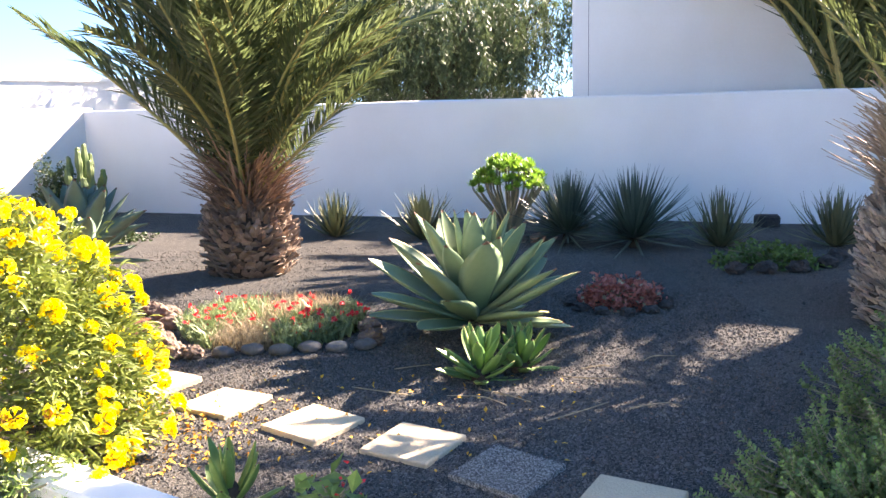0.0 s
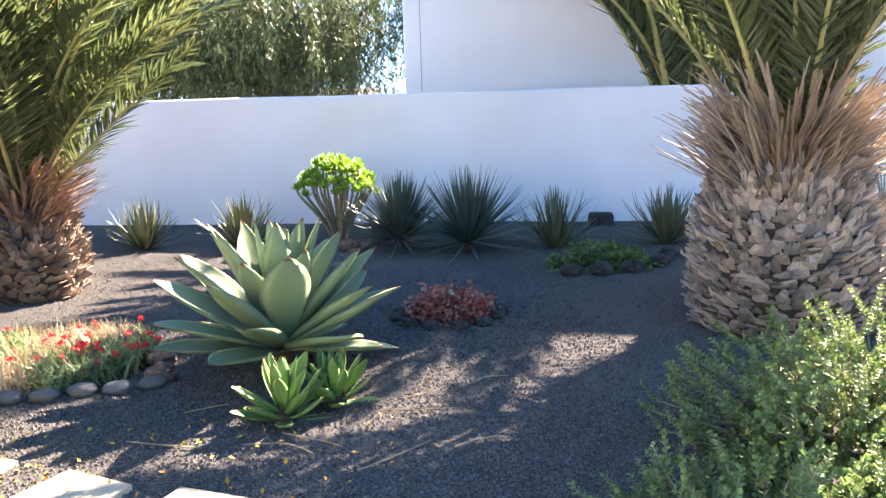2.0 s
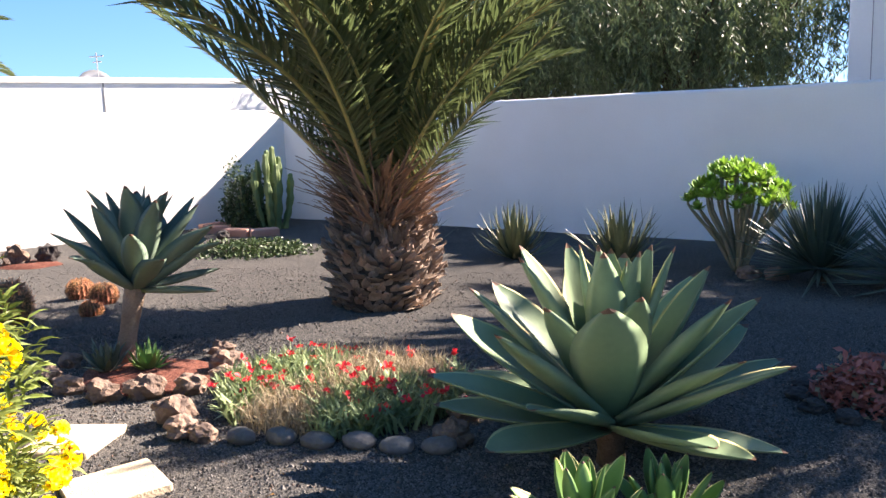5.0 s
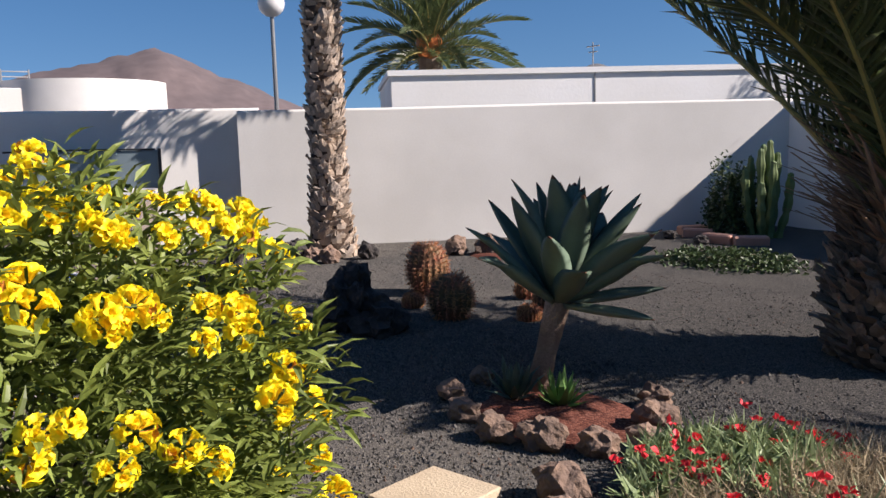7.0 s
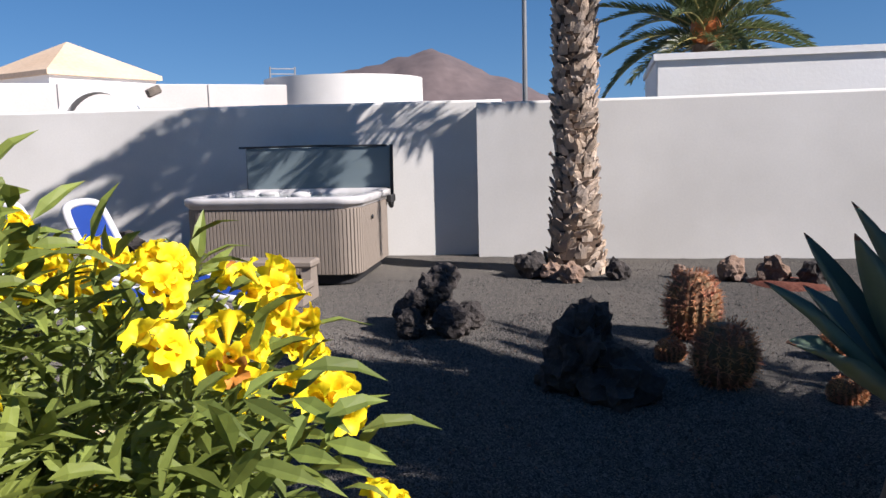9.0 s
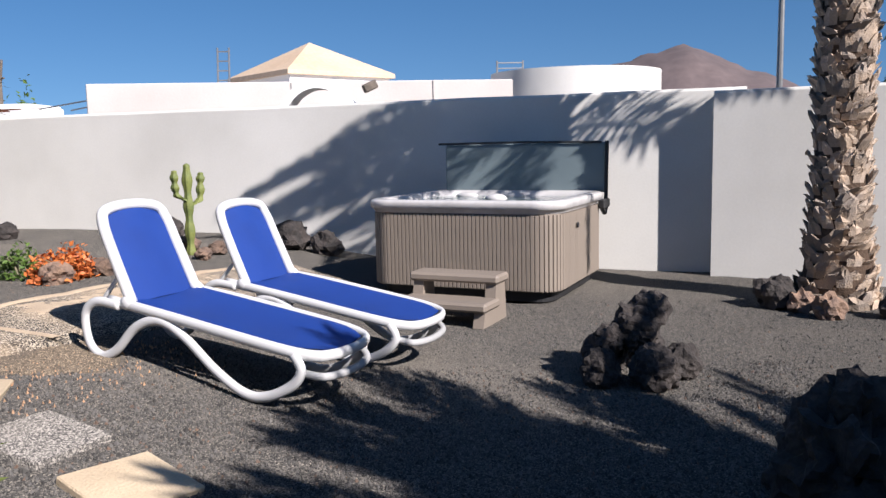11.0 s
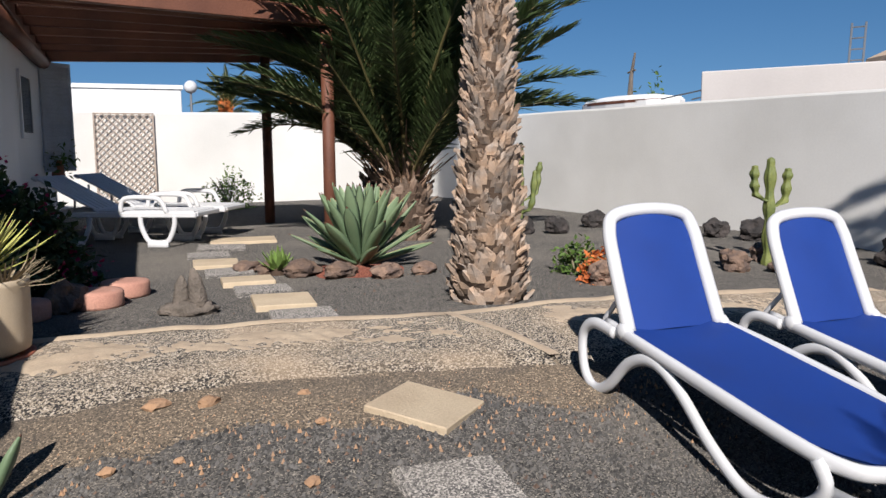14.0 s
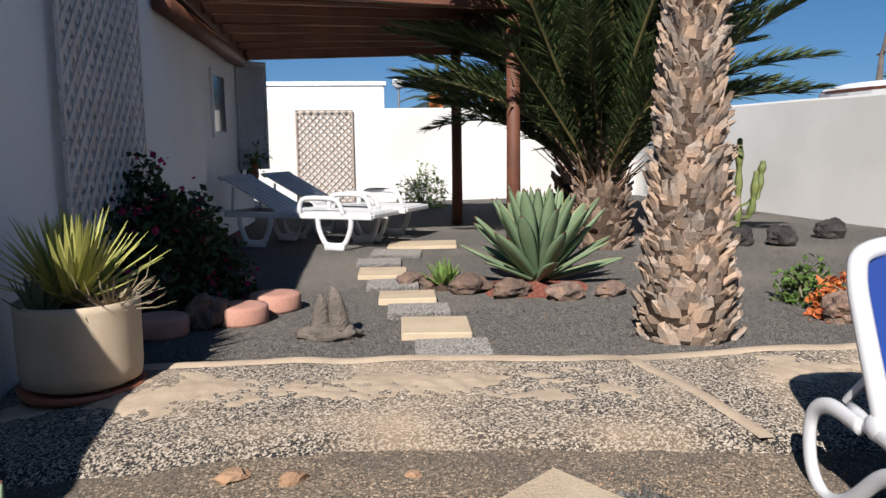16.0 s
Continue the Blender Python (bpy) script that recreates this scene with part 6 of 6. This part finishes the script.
# ---- litter on the gravel ----
def litter():
    rnd = random.Random(44)
    b = Buf()
    for _ in range(620):
        x, y = rnd.gauss(-1.62, 0.38), rnd.gauss(4.3, 0.3)
        leaf_cloud(b, [(x, y, ground_z(x, y) + 0.008)], 0.035, rnd.randrange(9999), 0, 2.0, 0.6)
    for _ in range(160):
        x, y = rnd.uniform(-1.5, 0.8), rnd.uniform(3.6, 5.2)
        leaf_cloud(b, [(x, y, ground_z(x, y) + 0.008)], 0.035, rnd.randrange(9999), 0, 2.0, 0.6)
    tagged(part("fallen_petals", b, FALLEN), "yellow petals fallen on the gravel and stones", "petals", kind="stuff")
    twigs = [((0.35, 4.55), (0.0, 4.75)), ((0.75, 5.05), (1.15, 4.98)), ((0.9, 5.2), (1.1, 5.25)), ((1.05, 4.45), (1.35, 4.5)), ((0.55, 4.3), (0.95, 4.55)), ((-0.2, 4.75), (-0.6, 4.95)), ((1.35, 5.35), (1.6, 5.45)), ((-0.35, 5.3), (-0.1, 5.4)), ((0.2, 4.85), (0.5, 4.6)), ((-0.45, 4.15), (-0.3, 4.0))]
    for p, q in twigs:
        b = Buf()
        mid = ((p[0] + q[0]) / 2 + rnd.uniform(-0.05, 0.05), (p[1] + q[1]) / 2 + rnd.uniform(-0.05, 0.05))
        tube(b, curve_points([(*p, ground_z(*p) + 0.01), (*mid, ground_z(*mid) + 0.016), (*q, ground_z(*q) + 0.008)], 4), [0.0045] * 4 + [0.004] * 4 + [0.002], 5)
        tagged(part("twig", b, DRYGRASS), "dry pale palm twig lying on the gravel", "twig", "fallen twigs")
    g1, g2 = Buf(), Buf()
    for count, x0, x1, y0, y1 in ((95000, -7.4, 2.6, 2.4, 7.6), (40000, -9.5, 4.5, 0.5, 10.5)):
        for _ in range(count):
            x, y = rnd.uniform(x0, x1), rnd.uniform(y0, y1)
            r = rnd.uniform(0.0045, 0.0125) * (1.5 if rnd.random() < 0.06 else 1)
            z, k, t = ground_z(x, y), rnd.uniform(0.6, 1), rnd.uniform(0, 6.28)
            b = g2 if rnd.random() < 0.05 else g1
            b.add([(x + r * 1.2 * math.cos(t + u), y + r * k * math.sin(t + u), z - 0.002) for u in (0.3, 1.7, 3.3, 4.8)] + [(x + 0.3 * r * math.cos(3 * t), y + 0.3 * r * math.sin(3 * t), z + r * 0.95)], [(0, 1, 4), (1, 2, 4), (2, 3, 4), (3, 0, 4)])
    tagged(part("loose_gravel", g1, ROCKDARK), "loose dark volcanic grains", "gravel", kind="stuff")
    tagged(part("loose_gravel", g2, ROCK), "loose brown and pale grains", "gravel", kind="stuff")
    g3 = Buf()
    for _ in range(1100):
        f, v = rnd.random(), rnd.uniform(0.0, 0.95) ** 2
        x, y = -4.3 - 3.3 * f + 0.54 * v, 1.35 + 2.1 * f + 0.84 * v
        r, z, t = rnd.uniform(0.003, 0.009), ground_z(x, y) + 0.012, rnd.uniform(0, 6.28)
        g3.add([(x + r * 1.2 * math.cos(t + u), y + r * 0.9 * math.sin(t + u), z - 0.012) for u in (0.3, 1.7, 3.3, 4.8)] + [(x, y, z + r * 0.8)], [(0, 1, 4), (1, 2, 4), (2, 3, 4), (3, 0, 4)])
    tagged(part("loose_gravel", g3, TANROCK), "loose tan grains on the soil by the path", "gravel", kind="stuff")
    for k, (x, y, s) in enumerate([(-5.43, 2.22, 0.055), (-5.58, 2.38, 0.05), (-5.41, 3.24, 0.03), (-5.92, 2.6, 0.03), (-5.0, 2.6, 0.03), (-5.75, 2.9, 0.025), (-4.95, 3.5, 0.03), (-5.2, 2.75, 0.022)]):
        stone(x, y, (s, s * 0.8, s * 0.6), 300 + k, TANROCK, "small tan stone beside the concrete path", "tan stones by the path", 0.5, level=2)


FALLEN = material("dry_yellow_petal", (0.7, 0.4, 0.03), (0.5, 0.22, 0.03), 9, 0.7, 0, 40, island=0.35)
TANROCK = material("tan_stone", (0.42, 0.25, 0.14), (0.3, 0.19, 0.12), 12, 0.9, 0.6, 60, vary=0.2)
ROCKDARK = material("dark_grain", (0.062, 0.059, 0.056), (0.1, 0.093, 0.085), 5, 0.9, 0, 40, island=0.6)
litter()


# ---- beyond the walls ----
def block(name, p, q, depth, z1, label, category="house", mat=None, cap=True, z0=-0.3):
    """A flat-roofed rendered building: front from p to q, with a raised parapet edge."""
    p, q = Vector((*p, 0)), Vector((*q, 0))
    d = q - p
    top = thing(name, pose(p.x, p.y, 0, 0, 0, math.degrees(math.atan2(d.y, d.x))), label, category)
    b = Buf()
    box(b, 0, d.length, 0, depth, z0, z1, 0, None, 0.02)
    part("wall", b, mat or BRIGHT, top)
    if cap:
        b = Buf()
        for x0, x1, y0, y1 in ((-0.04, d.length + 0.04, -0.04, 0.12), (-0.04, d.length + 0.04, depth - 0.12, depth + 0.04), (-0.04, 0.12, 0.12, depth - 0.12), (d.length - 0.12, d.length + 0.04, 0.12, depth - 0.12)):
            box(b, x0, x1, y0, y1, z1 - 0.05, z1 + 0.04)
        part("parapet", b, mat or BRIGHT, top)
    return top


n0 = block("neighbour_house", (2.5, 15.56), (8.0, 13.76), 5, 4.6, "tall white neighbouring house above the garden wall")
b = Buf()
box(b, 0.3, 0.312, -0.006, 0.0, 0.5, 4.5)
part("joint", b, GREYMETAL, n0)
# Top is out of view; its height is added to shade the gravel.
block("neighbour_house", (8.0, 13.755), (14.0, 11.77), 5, 7.5, "white neighbouring house, upper storey unseen and added to cast shade")
n1 = block("neighbour_house", (-11.15, 11.2), (-5.4, 20.8), 4, 2.55, "low white flat-roofed neighbouring building in the sun")
b = Buf()
box(b, 3.42, 3.44, -0.012, 0.0, 1.9, 2.5)
part("joint", b, GREYMETAL, n1)
block("neighbour_house", (-14.5, 21.0), (-8.5, 27.0), 5, 2.9, "white neighbouring house in the distance")
block("neighbour_house", (-2.0, 24.0), (3.0, 24.0), 4, 2.2, "white building seen under the tree")
n2 = block("neighbour_house", (-20.2, -1.6), (-21.0, 9.0), 6, 2.9, "long low white neighbouring house with rooftop details", cap=False, mat=STUCCO)
for x in (4.3, 7.4):
    b = Buf()
    box(b, x, x + 0.05, -0.03, 0.0, 2.0, 2.9)
    part("pilaster", b, STUCCO, n2)
rb = Buf()
n = 180
ringp = lambda z: [(-22.0 + 1.9 * math.cos(6.2832 * k / n), 9.2 + 2.0 * math.sin(6.2832 * k / n), z) for k in range(n)]
loft(rb, [ringp(-0.2), ringp(3.05), ringp(3.1)])
tagged(part("round_building", rb, WEATHERED), "rounded white neighbouring building in the sun", "house")
b = Buf()
b.add([(-1.72, -1.72, 0), (1.72, -1.72, 0), (1.72, 1.72, 0), (-1.72, 1.72, 0), (0, 0, 0.95), (-1.72, -1.72, -0.12), (1.72, -1.72, -0.12), (1.72, 1.72, -0.12), (-1.72, 1.72, -0.12)], [(0, 1, 4), (1, 2, 4), (2, 3, 4), (3, 0, 4), (0, 5, 6, 1), (1, 6, 7, 2), (2, 7, 8, 3), (3, 8, 5, 0), (8, 7, 6, 5)])
roof = thing("pyramid_house", pose(-26.2, 2.45, 3.5, 0, 0, 38), "white house with a cream pyramid roof", "house")
part("roof", b, ROOFCREAM, roof)
b = Buf()
box(b, -1.6, 1.6, -1.6, 1.6, -4.0, -0.12)
part("wall", b, BRIGHT, roof)
b = Buf()
span = [radians(a) for a in range(0, 181, 5)]
loft(b, [[(x, k * 0.72 * math.cos(t), 1.66 + k * 0.9 * math.sin(t)) for x, k in ((-0.25, 1.0), (0.25, 1.0), (0.25, 0.84), (-0.25, 0.84))] for t in span])
tagged(part("arch", b, BRIGHT, at=pose(-16.2, 3.75, 0, 0, 0, -6)), "white rounded arch rising behind the spa wall", "arch")
b = Buf()
box(b, -0.06, 0.06, -0.12, 0.12, -0.07, 0.07, 0, None, 0.02)
tagged(part("roof_beam", b, WOOD_DRIFT, at=pose(-15.9, 4.6, 2.42, 25, 0, 20)), "brown wooden beam end above the wall", "beam")


def ladder(x, y, z, h, w, rz, tilt, label):
    top = thing("ladder", pose(x, y, z, 0, tilt, rz), label, "ladder")
    for s in (-w / 2, w / 2):
        b = Buf()
        tube(b, [(0, s, 0), (0, s, h)], 0.022, 6)
        part("rail", b, GREYMETAL, top)
    for k in range(4):
        b = Buf()
        tube(b, [(0, -w / 2, h * (k + 0.6) / 4), (0, w / 2, h * (k + 0.6) / 4)], 0.015, 6)
        part("rung", b, GREYMETAL, top)


ladder(-20.9, 1.15, 2.86, 0.85, 0.25, 0, -8, "thin metal ladder standing on a roof")
ladder(-21.6, 7.6, 2.88, 0.5, 0.6, 0, 0, "white metal rail on a roof")


def street_lamp(x, y, h, r=0.2):
    top = thing("street_lamp", pose(x, y, 0), "street lamp with a white globe on a dark pole", "street lamp", "globe lamps")
    b = Buf()
    lathe(b, [(0.06, -0.2), (0.045, 0.6), (0.035, h - r)], 10)
    part("pole", b, GREYMETAL, top)
    b = Buf()
    vs, fs = ICO[3]
    b.add([v * r + Vector((0, 0, h)) for v in vs], fs)
    part("globe", b, PLASTIC, top, "white globe", smooth=True)


street_lamp(-12.55, 9.85, 3.75, 0.22)
street_lamp(-18.3, -17.2, 3.3, 0.2)


def dish(x, y, z, r, rz):
    top = thing("satellite_dish", pose(x, y, z, 0, 0, rz), "grey satellite dish on a roof", "satellite dish")
    b = Buf()
    lathe(b, [(0.02, 0), (r * 0.6, 0.06), (r, 0.16), (r * 0.98, 0.18), (r * 0.6, 0.08), (0.02, 0.02)], 24, 0, pose(0, 0, r * 0.75, 0, 60, 0))
    part("bowl", b, GREYMETAL, top, smooth=True)
    b = Buf()
    tube(b, [(0, 0, -0.6), (0, 0, r * 0.7)], 0.02, 6)
    part("mast", b, GREYMETAL, top)


dish(-14.6, 20.0, 2.55, 0.42, 320)
mast = thing("antenna", pose(-10.2, 15.0, 2.5), "thin roof antenna with cross bars", "antenna")
for p, q in (((0, 0, 0), (0, 0, 0.62)), ((-0.15, 0, 0.55), (0.15, 0, 0.55)), ((-0.1, 0, 0.45), (0.1, 0, 0.45))):
    b = Buf()
    tube(b, [p, q], 0.012, 5)
    part("rod", b, GREYMETAL, mast)
block("neighbour_house", (-16.5, -15.85), (-13.4, -17.4), 5, 2.8, "white neighbouring house beyond the far wall")
stub = thing("roof_pergola", pose(-14.2, -16.6, 2.55, 0, 0, -26), "short brown beams jutting from a white house", "pergola")
for k in range(5):
    b = Buf()
    box(b, 0.2 * k, 0.2 * k + 0.06, -0.2, 0.6, 0, 0.06)
    part("beam", b, WOOD, stub)
b = Buf()
box(b, -0.1, 1.1, 0.5, 0.56, -0.06, 0.0)
part("beam", b, WOOD, stub)


def boat():
    top = thing("boat", pose(-26.0, -6.2, 2.53, 0, 0, 62), "moored boat top with mast and railings", "boat")
    b = Buf()
    loft(b, [[(2.2 * s * math.cos(6.2832 * k / 16), 0.8 * s * math.sin(6.2832 * k / 16), z) for k in range(16)] for s, z in ((1.0, -3.0), (1.05, 0.1), (0.98, 0.2), (0.6, 0.3))])
    part("hull", b, BRIGHT, top, "white hull")
    b = Buf()
    loft(b, [[(2.25 * math.cos(6.2832 * k / 16), 0.85 * math.sin(6.2832 * k / 16), z) for k in range(16)] for z in (0.06, 0.14)])
    part("rubbing_strake", b, WOOD, top, "brown wooden strake")
    b = Buf()
    tube(b, [(0, 0, 0.2), (0.05, 0, 0.9), (0.22, 0, 1.55)], [0.09, 0.06, 0.03], 8)
    tube(b, [(-0.12, 0, 1.0), (0.25, 0, 1.05)], 0.03, 6)
    part("mast", b, WOOD_DRIFT, top, "short grey-brown mast")
    b = Buf()
    tube(b, [(2.2, 0.5, 0.1), (4.4, 0.4, 0.3), (4.6, 0, 0.3), (4.4, -0.4, 0.3), (2.2, -0.5, 0.1)], 0.02, 5)
    for x in (3.0, 3.8, 4.4):
        tube(b, [(x, 0.4, -0.3), (x, 0.4, 0.25)], 0.015, 5)
    part("railing", b, GREYMETAL, top)


boat()


def far_palm(x, y, h, label, fr=46, length=2.6, seed=0):
    rnd = random.Random(seed)
    top = thing("palm_tree", pose(x, y, 0), label, "palm tree", "palms beyond the walls")
    b = Buf()
    lathe(b, [(0.35, -0.2), (0.3, h * 0.5), (0.38, h)], 12)
    part("trunk", b, BARK, top)
    b = Buf()
    rock(b, (0.1, -0.1, h + 0.3), (0.4, 0.4, 0.4), 7, 0.5, 2)
    part("fruit_bunch", b, ORANGE, top, "orange fruit stalks at the crown")
    for i in range(fr):
        f = (i + 0.5) / fr
        el = -25 + 105 * f + rnd.uniform(-6, 6)
        sc = length / 3 * rnd.uniform(0.9, 1.1)
        part("frond", FRONDS[(1, 3, 0)[i % 3]], None, top, at=pose(0, 0, h + 0.4 * f, 0, 0, i * 137.5) @ pose(0.1, 0, 0, 0, -el, 0) @ Matrix.Diagonal((sc, sc, sc, 1)))


far_palm(-19.9, 18.6, 3.9, "round-crowned palm with orange fruit stalks beyond the wall", 52, 2.9, 1)
far_palm(-27.0, -27.5, 3.0, "small far palm behind the white wall", 30, 1.8, 2)
far_palm(-29.5, -26.0, 2.9, "small far palm behind the white wall", 30, 1.8, 3)
bush("shrub", -30.0, -7.5, (0.7, 0.7, 3.4), 500, 0.2, GREEN, "green bush top beyond the spa wall", "shrub", 95, 0.6)
bush("shrub", -22.0, 16.2, (1.0, 1.0, 2.6), 900, 0.2, GREEN, "dark succulent shrub beyond the sunny wall", "shrub", 96, 0.4)


def pepper_tree(x, y):
    """A weeping tree: forked trunk and long hanging strands of narrow leaves."""
    top = thing("pepper_tree", pose(x, y, 0), "weeping pepper tree with hanging green foliage", "tree")
    rnd = random.Random(17)
    b = Buf()
    tips = []
    tube(b, [(0, 0, -0.1), (0.1, 0, 1.0), (-0.1, 0, 1.9)], [0.28, 0.24, 0.2], 10)
    for k in range(9):
        a = k * 0.7
        e = Vector((2.4 * math.cos(a), 1.9 * math.sin(a), rnd.uniform(3.4, 4.8)))
        tube(b, curve_points([(-0.1, 0, 1.8), (e.x * 0.45, e.y * 0.45, 3.0), e], 4), [0.14, 0.12, 0.1, 0.09, 0.08, 0.06, 0.05, 0.04, 0.03], 7)
        tips += [Vector((-0.1, 0, 2.2)).lerp(e, f) for f in (0.4, 0.6, 0.8, 1.0)]
    part("trunk", b, BARK_AND_GAP_DARK, top)
    lv = Buf()
    for k in range(950):
        c = rnd.choice(tips) + Vector((rnd.gauss(0, 0.75), rnd.gauss(0, 0.7), rnd.gauss(0.5, 0.5)))
        ln = rnd.uniform(0.7, 2.0)
        for i in range(70):
            s = rnd.random()
            p = c + Vector((rnd.gauss(0, 0.05 + 0.04 * s), rnd.gauss(0, 0.05 + 0.04 * s), -ln * s))
            if p.z < 1.5:
                continue
            d = Vector((rnd.gauss(0, 0.7), rnd.gauss(0, 0.7), -1.0)).normalized()
            w = d.cross(Vector((rnd.gauss(0, 1), rnd.gauss(0, 1), 0.4))).normalized() * 0.014
            q = p + d * rnd.uniform(0.1, 0.2)
            m = p.lerp(q, 0.5)
            lv.add([p, m + w, q, m - w], [(0, 1, 2, 3)])
    part("foliage", lv, PEPPER, top)


PEPPER = material("pepper_tree_leaf", (0.11, 0.145, 0.062), (0.075, 0.105, 0.042), 1.2, 0.5, 0, 20, island=0.45, trans=0.22)
pepper_tree(0.2, 19.3)
pepper_tree(-3.2, 20.5)


def mountain():
    """A bare volcanic ridge on the horizon."""
    b = Buf()
    n, m = 60, 14
    vs, fs = [], []
    for i in range(n + 1):
        az = 56 + 34 * i / n
        prof = float(np.interp(az, [58, 61.4, 64.9, 67.8, 69.6, 71.4, 73.1, 75.6, 78, 84, 90], [60, 112, 182, 235, 275, 308, 284, 257, 236, 160, 66]))
        for j in range(m + 1):
            f = j / m
            r = 2100 + 700 * f
            z = prof * (math.sin(math.pi * 0.5 * min(1, f * 1.25)) if f < 0.8 else 1 - (f - 0.8)) * (1 + 0.1 * noise.noise(Vector((az * 0.9, f * 4, 2))) * (1 - f * 0.7))
            vs.append((-r * math.sin(radians(az)), r * math.cos(radians(az)), z - 8))
    for i in range(n):
        for j in range(m):
            k = i * (m + 1) + j
            fs.append((k, k + m + 1, k + m + 2, k + 1))
    b.add(vs, fs)
    tagged(part("backdrop", b, MOUNTAIN, smooth=True), "bare brown volcanic mountain on the horizon", "mountain", kind="structure")


mountain()
